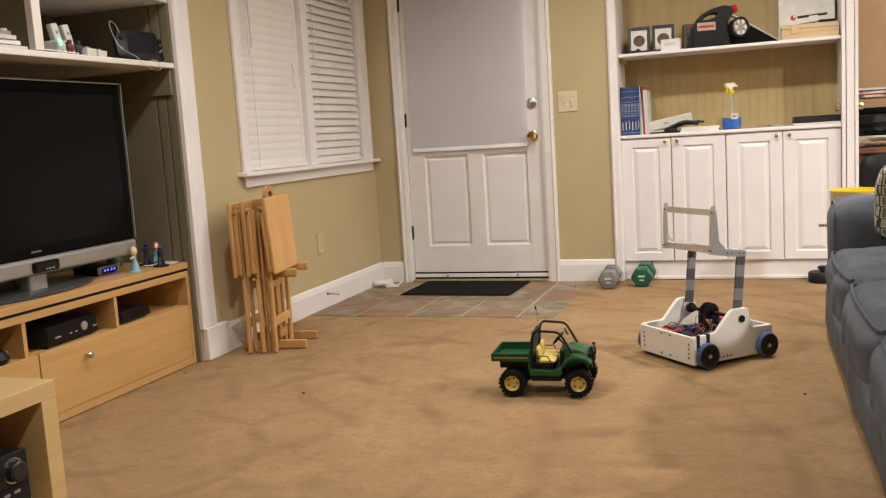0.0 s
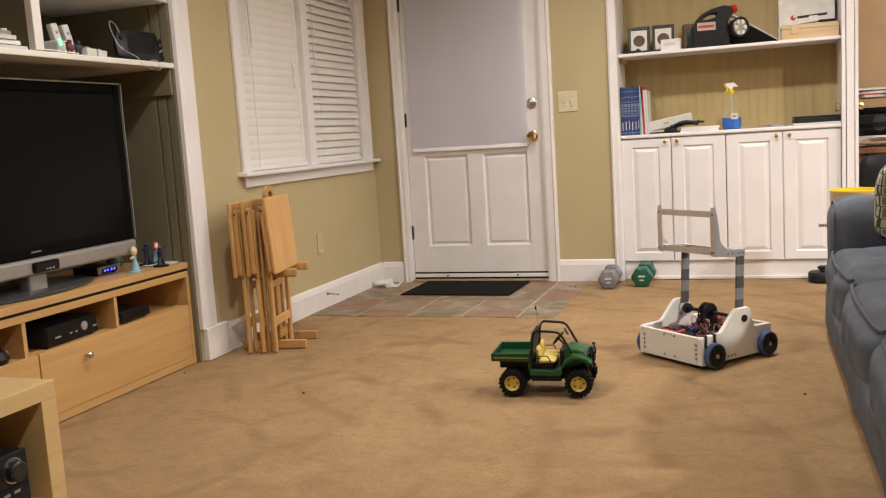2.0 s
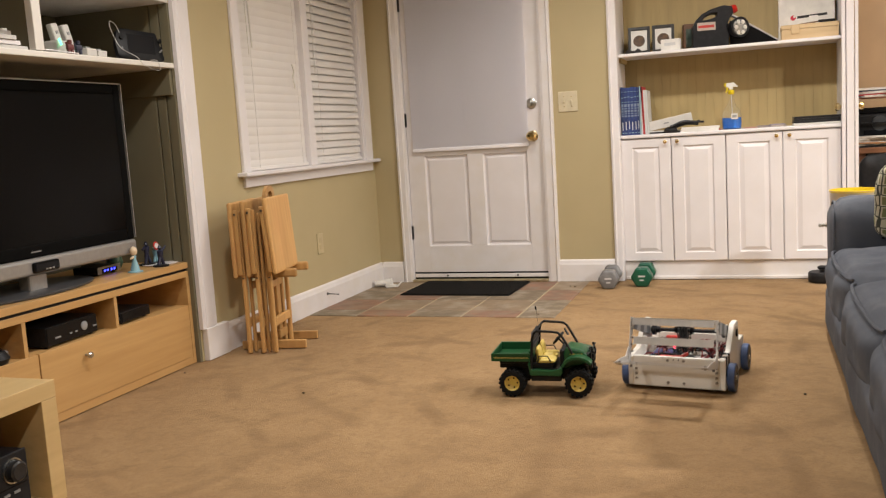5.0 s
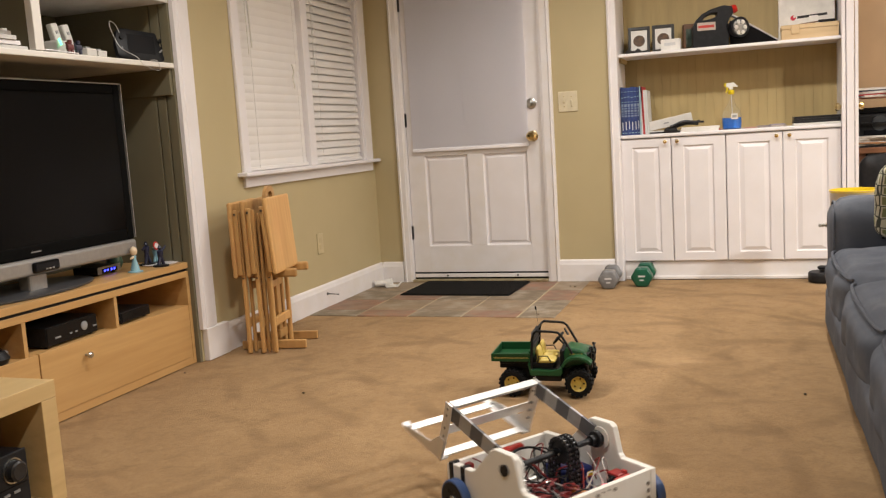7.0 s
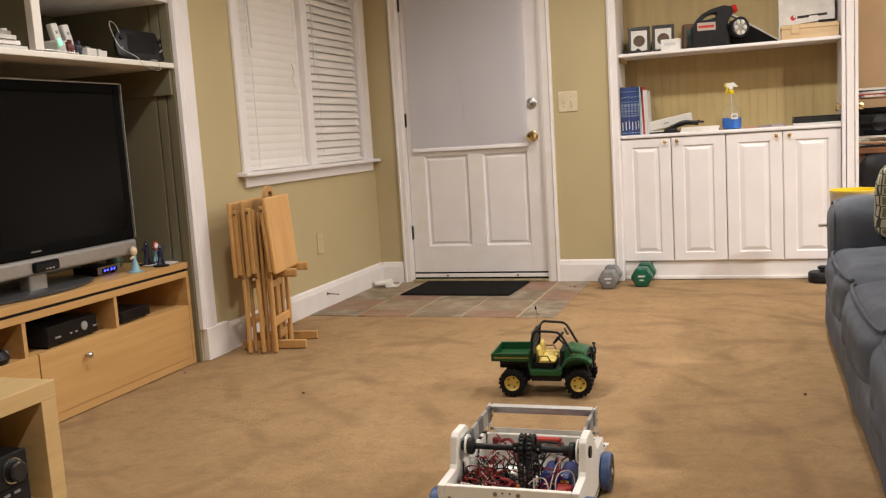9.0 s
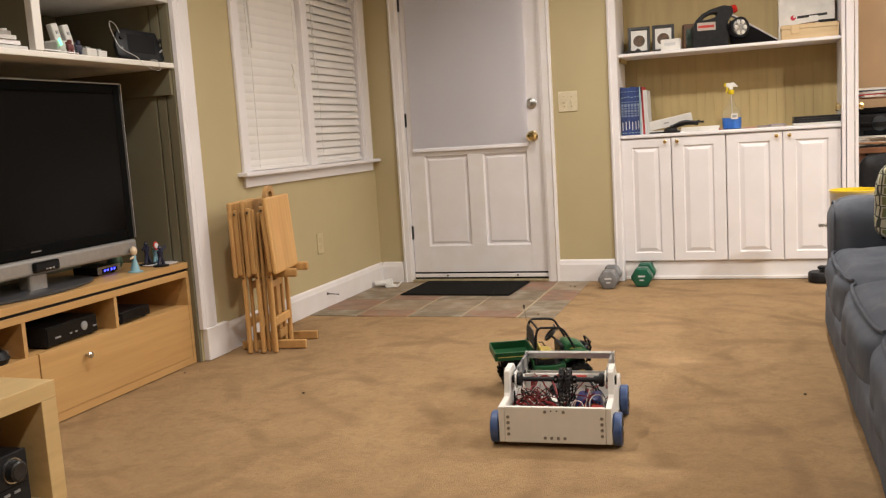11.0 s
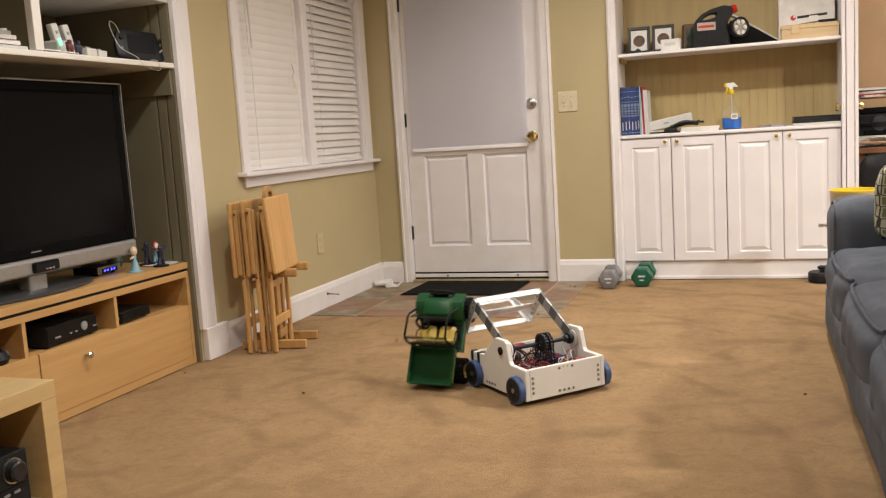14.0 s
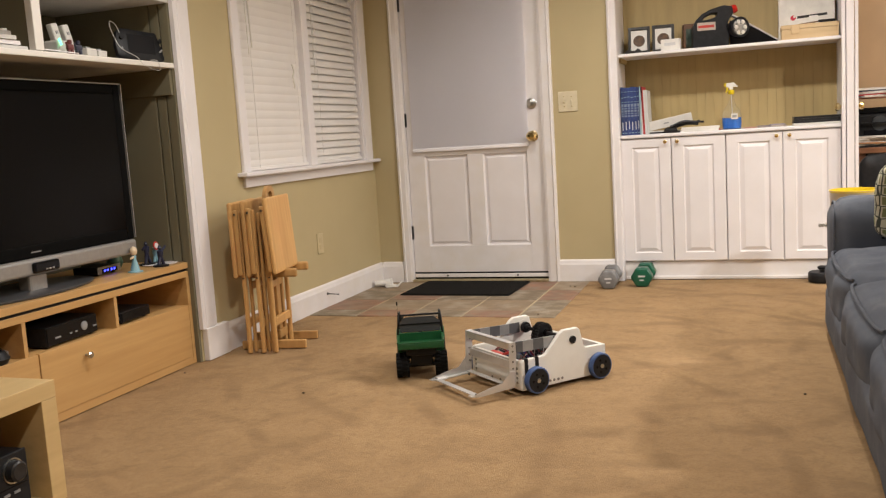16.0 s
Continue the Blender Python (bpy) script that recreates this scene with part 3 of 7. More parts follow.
def set_top_box(name, label, x, y, w, d, h, at, front, display=False):
    t = thing(name, label, "media player", at)
    part("case", box(-d, 0, -w / 2, w / 2, 0.006, h, 0.004), BLACK, t)
    part("front_panel", box(0, 0.004, -w / 2 + 0.002, w / 2 - 0.002, 0.008, h - 0.002, 0.002), GLOSS_BLACK, t)
    for sy in (-1, 1):
        part("foot", rod((-0.02, sy * (w / 2 - 0.02), 0), (-0.02, sy * (w / 2 - 0.02), 0.007), 0.009), RUBBER, t)
        part("foot", rod((-d + 0.02, sy * (w / 2 - 0.02), 0), (-d + 0.02, sy * (w / 2 - 0.02), 0.007), 0.009), RUBBER, t)
    return t


dim_mark = material("grey_panel_print", (0.3, 0.3, 0.3), 0.5, scale=20)
t = set_top_box("video_recorder", "black video recorder with a round control ring", 0, 0, 0.285, 0.24, 0.078, pose(-0.062, -2.845, 0.2705, 0, 0, 3), GLOSS_BLACK)
part("control_ring", lathe([(0.0, 0), (0.017, 0), (0.017, 0.004), (0.013, 0.006), (0, 0.006)], 24, m=Matrix.Translation((0.004, 0.062, 0.045)) @ Matrix.Rotation(radians(90), 4, "Y")), dim_mark, t, "grey control ring", True)
for yy, w in ((-0.10, 0.03), (-0.02, 0.012), (0.01, 0.012), (0.115, 0.02)):
    part("panel_print", box(0.004, 0.0052, yy, yy + w, 0.03, 0.036), dim_mark, t)
t = set_top_box("streaming_box", "small black streaming box on the console shelf", 0, 0, 0.2, 0.16, 0.05, pose(-0.062, -2.475, 0.2705, 0, 0, 4), GLOSS_BLACK)
part("side_port", box(-0.03, -0.006, -0.106, -0.099, 0.02, 0.032), CHROME, t)
t = thing("remote_handle", "white and grey toy controller lying on the shelf", "controller", pose(-0.12, -3.155, 0.2705))
part("grip", box(-0.02, 0.02, -0.005, 0.10, 0, 0.03, 0.01, 3), WHITE, t)
part("joystick", rod((0, 0.05, 0.03), (0, 0.05, 0.04), 0.01), BLACK, t)
t = thing("round_gadget", "small round black gadget on the console shelf", "gadget", pose(-0.08, -3.21, 0.2705))
part("shell", lathe([(0, 0), (0.045, 0.0), (0.055, 0.02), (0.04, 0.045), (0, 0.05)], 24), BLACK, t, smooth=True)
part("ring", lathe([(0.03, 0.047), (0.033, 0.05), (0.03, 0.053), (0.026, 0.05)], 24), GLOSS_BLACK, t)

# cable box with blue display
BLUE_LED = glow("blue_display", (0.05, 0.06, 1.0), 5.0)
t = set_top_box("cable_box", "small silver cable box with a lit blue display", 0, 0, 0.15, 0.12, 0.036, pose(-0.192, -2.455, 0.4655, 0, 0, 4), GLOSS_BLACK)
for k in range(4):
    yy = -0.036 + 0.02 * k + (0.006 if k > 1 else 0)
    part("display_digit", box(0.0042, 0.0052, yy, yy + 0.009, 0.014, 0.0225), BLUE_LED, t, "lit blue digit")
part("silver_edge", box(0.0, 0.006, 0.056, 0.077, 0.006, 0.0275, 0.002), CHROME, t)
part("silver_edge", box(0.0, 0.006, -0.077, 0.077, 0.0275, 0.037, 0.002), CHROME, t)
part("silver_edge", box(0.0, 0.006, -0.077, -0.052, 0.006, 0.0275, 0.002), CHROME, t)

# collectible figures as plain painted shapes
def figurine(x, y, h, parts_, label):
    bm = bmesh.new()
    mats = []
    for mat, verts in parts_:
        base = len(bm.faces)
        verts(bm)
        if mat not in mats:
            mats.append(mat)
        bm.faces.ensure_lookup_table()
        for f in bm.faces[base:]:
            f.material_index = mats.index(mat)
    ob = part("figurine", bm, mats, None, "", True, pose(x, y, 0.4655))
    return tagged(ob, label, "figurine", "figures on the console")


ICE = material("pale_blue_paint", (0.25, 0.46, 0.55), 0.4, scale=30)
SKIN = material("pale_plastic", (0.75, 0.6, 0.42), 0.5, scale=30)
NAVY = material("navy_paint", (0.02, 0.022, 0.05), 0.4, scale=30)
REDP = material("red_paint", (0.5, 0.04, 0.03), 0.4, scale=30)
figurine(-0.085, -2.418, 0.1, [
    (ICE, lambda b: lathe([(0.032, 0.0), (0.032, 0.004), (0.02, 0.006), (0.015, 0.03), (0.008, 0.056), (0.010, 0.068), (0.004, 0.074)], 16, bm=b)),
    (SKIN, lambda b: (lathe([(0.004, 0.07), (0.014, 0.08), (0.016, 0.094), (0.010, 0.106), (0.002, 0.11)], 12, bm=b), rod((0, 0.0, 0.066), (0.01, -0.034, 0.062), 0.0045, bm=b)))],
    "small plain figure in a pale blue dress")
figurine(-0.175, -2.218, 0.1, [
    (BLACK, lambda b: lathe([(0.036, 0.0), (0.036, 0.006), (0.03, 0.008)], 20, bm=b)),
    (NAVY, lambda b: (rod((0, -0.012, 0.008), (0, -0.004, 0.05), 0.007, bm=b), rod((0, 0.02, 0.008), (0, 0.004, 0.05), 0.007, bm=b), lathe([(0.008, 0.045), (0.013, 0.07), (0.015, 0.082), (0.005, 0.088)], 12, bm=b), rod((0, -0.012, 0.08), (0.01, -0.04, 0.075), 0.005, bm=b), lathe([(0.003, 0.085), (0.009, 0.094), (0.003, 0.106)], 12, bm=b))),
    (REDP, lambda b: lathe([(0.0, 0), (0.019, 0.0), (0.019, 0.003), (0, 0.005)], 20, bm=b, m=Matrix.Translation((0.03, 0.03, 0.083)) @ Matrix.Rotation(radians(80), 4, "Y"))),
    (WHITE, lambda b: lathe([(0.0, 0), (0.013, 0.0), (0.013, 0.001), (0, 0.002)], 20, bm=b, m=Matrix.Translation((0.034, 0.03, 0.0835)) @ Matrix.Rotation(radians(80), 4, "Y")))],
    "small plain figure holding a round red and white disc")
figurine(-0.07, -2.262, 0.09, [
    (BLACK, lambda b: lathe([(0.034, 0.0), (0.034, 0.006), (0.028, 0.008)], 20, bm=b)),
    (NAVY, lambda b: (rod((0, -0.016, 0.008), (0, -0.002, 0.042), 0.007, bm=b), rod((0, 0.018, 0.008), (0, 0.004, 0.042), 0.007, bm=b), lathe([(0.008, 0.038), (0.013, 0.058), (0.014, 0.068), (0.004, 0.074)], 12, bm=b), rod((0, 0.01, 0.066), (0.0, 0.04, 0.085), 0.005, bm=b), lathe([(0.003, 0.072), (0.010, 0.082), (0.003, 0.093)], 12, bm=b)))],
    "small dark blue figure with a raised arm")
figurine(-0.165, -2.172, 0.08, [
    (BLACK, lambda b: lathe([(0.03, 0.0), (0.03, 0.005), (0.024, 0.007)], 20, bm=b)),
    (ICE, lambda b: (rod((0, -0.01, 0.007), (0, -0.003, 0.036), 0.006, bm=b), rod((0, 0.012, 0.007), (0, 0.003, 0.036), 0.006, bm=b), lathe([(0.007, 0.033), (0.012, 0.05), (0.012, 0.06), (0.004, 0.066)], 12, bm=b), rod((0, 0.01, 0.058), (0.006, 0.036, 0.064), 0.0045, bm=b), lathe([(0.003, 0.064), (0.009, 0.073), (0.003, 0.083)], 12, bm=b)))],
    "small grey-blue figure on a round base")
t = thing("game_portal", "flat white oval toy pad under the figures", "toy pad", pose(-0.15, -2.2, 0.4655))
bm = lathe([(0.0, 0), (0.075, 0.0), (0.08, 0.004), (0.07, 0.0045)], 32)
part("plate", bm, WHITE, t, at=pose(0.02, 0.01, 0, 0, 0, 0))
t = thing("green_ball_toy", "dull green round toy behind the figures", "toy", pose(-0.26, -2.33, 0.4655))
part("ball", lathe([(0.0, 0.0), (0.025, 0.006), (0.036, 0.03), (0.03, 0.055), (0.01, 0.068), (0, 0.068)], 20), material("dull_green_plastic", (0.06, 0.11, 0.07), 0.5, scale=20), t, smooth=True)
part("stem", rod((0, 0, 0.065), (0, 0, 0.074), 0.006), BLACK, t)

# things on the shelf over the television
GREYW = material("white_grey_plastic", (0.62, 0.6, 0.57), 0.4, second=(0.57, 0.55, 0.52), scale=30)
Z = 1.3485
t = thing("tablet_controller", "black game tablet leaning on its stand", "tablet", pose(-0.09, -2.222, Z + 0.008, -5, -16, -26))
outline = [(-0.125, 0.02), (-0.11, 0.005), (0.08, 0.0), (0.118, 0.012), (0.128, 0.05), (0.118, 0.10), (0.095, 0.13), (-0.095, 0.135), (-0.12, 0.12), (-0.132, 0.07)]
outline = [(u * 0.88, v * 1.06) for u, v in outline]
part("shell", prism(outline, -0.018, 0.012, 0.008, axis="x"), BLACK, t, "black tablet shell", True)
TABLET_SCREEN = material("grey_screen", (0.02, 0.02, 0.022), 0.25, scale=4)
TABLET_SCREEN.node_tree.nodes["Principled BSDF"].inputs["Specular IOR Level"].default_value = 0.1
part("screen", prism([(-0.06, 0.034), (0.06, 0.034), (0.06, 0.116), (-0.06, 0.116)], 0.012, 0.0135, axis="x"), TABLET_SCREEN, t, "dark grey screen")
for yy in (-0.088, 0.086):
    part("stick", rod((0.01, yy, 0.097), (0.022, yy, 0.097), 0.009), BLACK, t)
for yy, zz in ((-0.088, 0.05), (0.09, 0.056), (0.082, 0.048)):
    part("button", rod((0.01, yy, zz), (0.0155, yy, zz), 0.004), dim_mark, t)
t = thing("charging_cable", "thin white cable looping over the shelf edge", "cable")
part("cord", tube([(-0.11, -2.33, Z + 0.125), (-0.10, -2.365, Z + 0.155), (-0.09, -2.41, Z + 0.16), (-0.07, -2.43, Z + 0.12), (-0.04, -2.42, Z + 0.05), (0.002, -2.38, Z + 0.012), (0.008, -2.34, Z - 0.02), (0.016, -2.27, Z - 0.04), (0.012, -2.24, Z - 0.03), (0.006, -2.25, Z + 0.003), (-0.02, -2.26, Z + 0.006)], 0.0012), GREYW, t)
t = thing("charging_cable", "thin white cable lying on the shelf", "cable")
part("cord", tube([(-0.09, -2.9, Z + 0.012), (-0.05, -2.84, Z + 0.014), (-0.01, -2.77, Z + 0.006), (0.004, -2.72, Z + 0.002)], 0.0022), WHITE, t)
t = thing("controller_dock", "white charging dock with two upright controllers", "charging dock", pose(-0.11, -2.69, Z))
part("dock_base", box(-0.03, 0.04, -0.05, 0.028, 0, 0.06, 0.008), GREYW, t)
for k, yy in enumerate((0.012, 0.072)):
    g = part("remote", box(-0.012, 0.016, -0.018, 0.018, 0.0, 0.126, 0.006), GREYW, t, "white upright controller", at=pose(-0.005, yy, 0.004, 12, -6, 0))
    part("cross_pad", box(0.016, 0.0185, -0.006, 0.006, 0.085, 0.097), dim_mark, g)
BROWNRED = material("dull_red_plastic", (0.14, 0.03, 0.03), 0.5, scale=30)
GREEN_LED = glow("green_led", (0.1, 1.0, 0.4), 4.0)
part("charge_light", box(0.05, 0.054, -0.03, -0.024, 0.05, 0.075), GREEN_LED, t, "lit green charge light", at=pose(0, 0, 0.005, 25, 0, 0))
for k, (dy, mat) in enumerate(((0.0, BROWNRED), (0.045, NAVY))):
    bm = bmesh.new()
    box(-0.012, 0.012, -0.016, 0.016, 0.022, 0.045, 0.004, bm=bm)
    box(-0.01, 0.01, -0.014, -0.002, 0.0, 0.022, 0.002, bm=bm)
    box(-0.01, 0.01, 0.002, 0.014, 0.0, 0.022, 0.002, bm=bm)
    lathe([(0.006, 0.045), (0.011, 0.048), (0.011, 0.062), (0.006, 0.066)], 12, bm=bm)
    rod((0.006, -0.016, 0.04), (0.02, -0.028, 0.05), 0.005, bm=bm)
    bmesh.ops.scale(bm, vec=(0.8, 0.8, 0.85), verts=bm.verts)
    tagged(part("figurine", bm, mat, None, "", True, pose(-0.03, -2.725 + dy, Z, 0, 0, -20)), "tiny toy block figure on the shelf", "figurine", "toy figures on the shelf")
for yy, w, h in ((-2.622, 0.055, 0.03), (-2.56, 0.05, 0.026)):
    t = thing("game_dongle", "small white box-shaped receiver on the shelf", "receiver", pose(-0.045, yy, Z), "white receivers")
    part("case", box(-0.03, 0.03, -w / 2, w / 2, 0, h, 0.004), GREYW, t)
    part("cap", box(-0.012, 0.012, -0.012, 0.012, h, h + 0.008, 0.002), dim_mark, t)
t = thing("stack_of_cases", "stack of white and clear game cases on the shelf", "cases")
r = random.Random(3)
for k in range(4):
    part("case", box(-0.22, -0.012 + r.uniform(-0.02, 0.004), -3.2, -2.94 - 0.016 * k + r.uniform(-0.006, 0.006) - (0.02 if k else 0), Z + 0.0165 * k, Z + 0.0165 * k + 0.015, 0.002), [GREYW, WHITE, GREYW, CHROME][k], t)
for k in range(2):
    part("small_cap", rod((-0.08, -3.04 + 0.05 * k, Z + 0.066), (-0.08, -3.04 + 0.05 * k, Z + 0.078), 0.013), GREYW, t)


# ---- side unit in the foreground with a receiver ----
def side_unit():
    u = thing("av_bench", "pale birch open bench holding an audio receiver", "bench")
    x1, y1, y0 = 0.535, -3.585, -4.6
    part("top", box(x1 - 0.42, x1, y0, y1, 0.297, 0.347, 0.002), BIRCH, u)
    part("side_panel", box(x1 - 0.42, x1, y1 - 0.056, y1 - 0.001, 0.0, 0.297, 0.002), BIRCH, u)
    part("side_panel", box(x1 - 0.42, x1, y0, y0 + 0.056, 0.0, 0.297, 0.002), BIRCH, u)
    part("base_shelf", box(x1 - 0.42, x1 - 0.004, y0 + 0.056, y1 - 0.056, 0.0, 0.02, 0.002), BIRCH, u)
    part("back", box(x1 - 0.42, x1 - 0.41, y0 + 0.056, y1 - 0.056, 0.02, 0.297), BLACK, u)
    r = thing("audio_receiver", "black audio receiver with a round volume knob", "receiver", pose(x1 - 0.03, -3.91, 0.0205))
    part("case", box(-0.33, 0, -0.215, 0.215, 0.012, 0.165, 0.004), BLACK, r)
    part("front_panel", box(0, 0.008, -0.217, 0.217, 0.012, 0.166, 0.003), BLACK, r)
    bm = lathe([(0, 0), (0.03, 0.0), (0.028, 0.022), (0.022, 0.026), (0, 0.024)], 28, m=Matrix.Translation((0.008, 0.165, 0.118)) @ Matrix.Rotation(radians(90), 4, "Y"))
    part("volume_knob", bm, material("dark_grey_knob", (0.03, 0.03, 0.032), 0.28, 0.3, scale=20), r, "dark grey volume knob", True)
    part("volume_ring", lathe([(0.031, 0), (0.035, 0.0), (0.035, 0.003), (0.031, 0.003)], 28, ring=True, m=Matrix.Translation((0.008, 0.165, 0.118)) @ Matrix.Rotation(radians(90), 4, "Y")), CHROME, r)
    for k in range(5):
        part("button", box(0.008, 0.011, 0.02 + 0.035 * k, 0.04 + 0.035 * k, 0.055, 0.062), dim_mark, r)
    part("groove", box(0.0075, 0.0088, -0.21, 0.21, 0.074, 0.077), GLOSS_BLACK, r)
    for sy in (-0.18, 0.18):
        part("foot", rod((-0.04, sy, 0), (-0.04, sy, 0.013), 0.016), RUBBER, r)
        part("foot", rod((-0.28, sy, 0), (-0.28, sy, 0.013), 0.016), RUBBER, r)


side_unit()


# ---- folded tray tables on their stand ----
def tray_tables():
    g = "folded tray tables"
    at = pose(0.284, -1.823, 0, 0, 0, 10.4)
    s = thing("tray_stand", "beech stand for folding tray tables", "stand", at)
    for y in (-0.015, 0.175):
        part("foot_bar", box(-0.227, 0.09, y - 0.011, y + 0.011, 0.0, 0.04, 0.004), OAK, s)
    part("handle_post", box(-0.058, -0.040, 0.0, 0.05, 0.086, 0.68, 0.004), OAK, s)
    outer = [(0.02 + 0.062 * math.cos(a), 0.722 + 0.056 * math.sin(a)) for a in [math.pi * k / 10 for k in range(11)]]
    inner = [(0.02 + 0.028 * math.cos(a), 0.732 + 0.02 * math.sin(a)) for a in [math.pi * (10 - k) / 10 for k in range(11)]]
    part("handle", prism(outer + [(-0.042, 0.66), (-0.008, 0.70)] + inner + [(0.048, 0.70), (0.05, 0.66), (0.082, 0.66)], -0.058, -0.040, axis="x"), OAK, s, "carrying handle with a slot")
    part("cross_bar", box(-0.062, -0.037, -0.004, 0.164, 0.045, 0.085, 0.004), OAK, s)
    for y, z in ((-0.03, 0.345), (0.15, 0.350)):
        part("hanger_arm", box(-0.17, 0.078, y - 0.010, y + 0.010, z, z + 0.042, 0.009), OAK, s)

    def tray(x, z0, z1, label, faces_wall, lean=0.0, push=0.0):
        """x: the wall side of the folded table; its top looks to the wall or to the room."""
        t = thing("tray_table", label, "tray table", at, g)
        tipped = pose(push, 0, 0, 0, lean, 0)
        if faces_wall:
            top, rail, legs = (x, x + 0.021), (x + 0.0215, x + 0.045), ((x + 0.022, x + 0.042), (x + 0.0425, x + 0.058))
        else:
            top, rail, legs = (x + 0.032, x + 0.054), (x + 0.010, x + 0.0315), ((x + 0.010, x + 0.030), (x - 0.008, x + 0.0095))
        bm = box(top[0], top[1], -0.16, 0.16, z0, z1, 0.009, 3)
        part("tabletop", bm, OAK, t, at=tipped)
        for sy in (-1, 1):
            part("apron", box(rail[0], rail[1], sy * 0.142 - 0.010, sy * 0.142 + 0.010, z0 + 0.012, z1 - 0.035, 0.006, 3), OAK, t, at=tipped)
            part("leg", box(legs[0][0], legs[0][1], sy * 0.112 - 0.011, sy * 0.112 + 0.011, 0.002, z1 - 0.045, 0.007, 3), OAK, t)
            part("leg", box(legs[1][0], legs[1][1], sy * 0.085 - 0.011, sy * 0.085 + 0.011, 0.002, z1 - 0.06, 0.007, 3), OAK, t)
            part("bolt", rod((rail[0] + 0.011, sy * 0.157, z1 - 0.055), (rail[0] + 0.011, sy * 0.150, z1 - 0.055), 0.0055, sides=10), STEEL_BOLT, t, "dark bolt head", at=tipped)
            part("bolt", rod(((legs[0][0] + legs[0][1]) / 2, sy * 0.1265, 0.36), ((legs[0][0] + legs[0][1]) / 2, sy * 0.12, 0.36), 0.0045, sides=10), STEEL_BOLT, t, "dark bolt head")
        part("stretcher", box(legs[0][0], legs[0][1], -0.1005, 0.1005, 0.125, 0.165, 0.004), OAK, t)
        part("stretcher", box(legs[1][0], legs[1][1], -0.0735, 0.0735, 0.30, 0.335, 0.004), OAK, t)
        return t
    tray(-0.046, 0.378, 0.731, "honey beech folding tray table hanging on the stand", False, -4.0, 0.044)
    tray(-0.118, 0.37, 0.722, "honey beech folded tray table beside another", True, -0.8)
    tray(-0.184, 0.366, 0.716, "honey beech folded tray table against the wall", True, -0.5)


STEEL_BOLT = material("dark_bolt_steel", (0.14, 0.11, 0.08), 0.4, 0.7, scale=40)

tray_tables()


# ---- built-in bookcase with cupboard doors ----
BEAD = material("yellow_beadboard_paint", (0.45, 0.34, 0.152), 0.55, second=(0.40, 0.30, 0.132), scale=5, stretch=(4, 4, 0.5), bump=0.02)
CX0, CX1, CY = 1.622, 2.874, 0.038
BACK_Y = 0.34
bead_panel("wall_builtin_back", "yellow-khaki beadboard back of the bookcase", BACK_Y, CX0 - 0.02, CX1 + 0.03, 0, H, BEAD, 0.052)
structure("wall_builtin_left", box(CX0 - 0.04, CX0 + 0.012, CY, BACK_Y, 0, H), WHITE, "white bookcase side", "wall")
structure("wall_builtin_right", box(CX1 + 0.001, CX1 + 0.02, CY - 0.03, BACK_Y + 0.03, 0, H), WHITE, "white bookcase side", "wall")
prof = [(1.581, 0), (1.581, -0.014), (1.592, -0.02), (1.60, -0.014), (1.628, -0.012), (1.634, -0.006), (1.636, 0.04), (1.60, 0.04), (1.60, 0.0)]
structure("trim_builtin_left", prism(prof, 0, H, axis="z"), WHITE, "white fluted bookcase casing", "trim")
structure("trim_builtin_toe", box(CX0, CX1, CY + 0.016, CY + 0.03, 0, 0.115), WORN_WHITE, "white toe board under the cupboards", "trim")
structure("trim_builtin_shoe", box(CX0, CX1, CY + 0.004, CY + 0.016, 0, 0.02, 0.003), WORN_WHITE, "white shoe moulding", "trim")
structure("trim_toe_post", box(2.255, 2.285, CY + 0.011, CY + 0.017, 0.02, 0.115), WORN_WHITE, "narrow white joint strip", "trim")


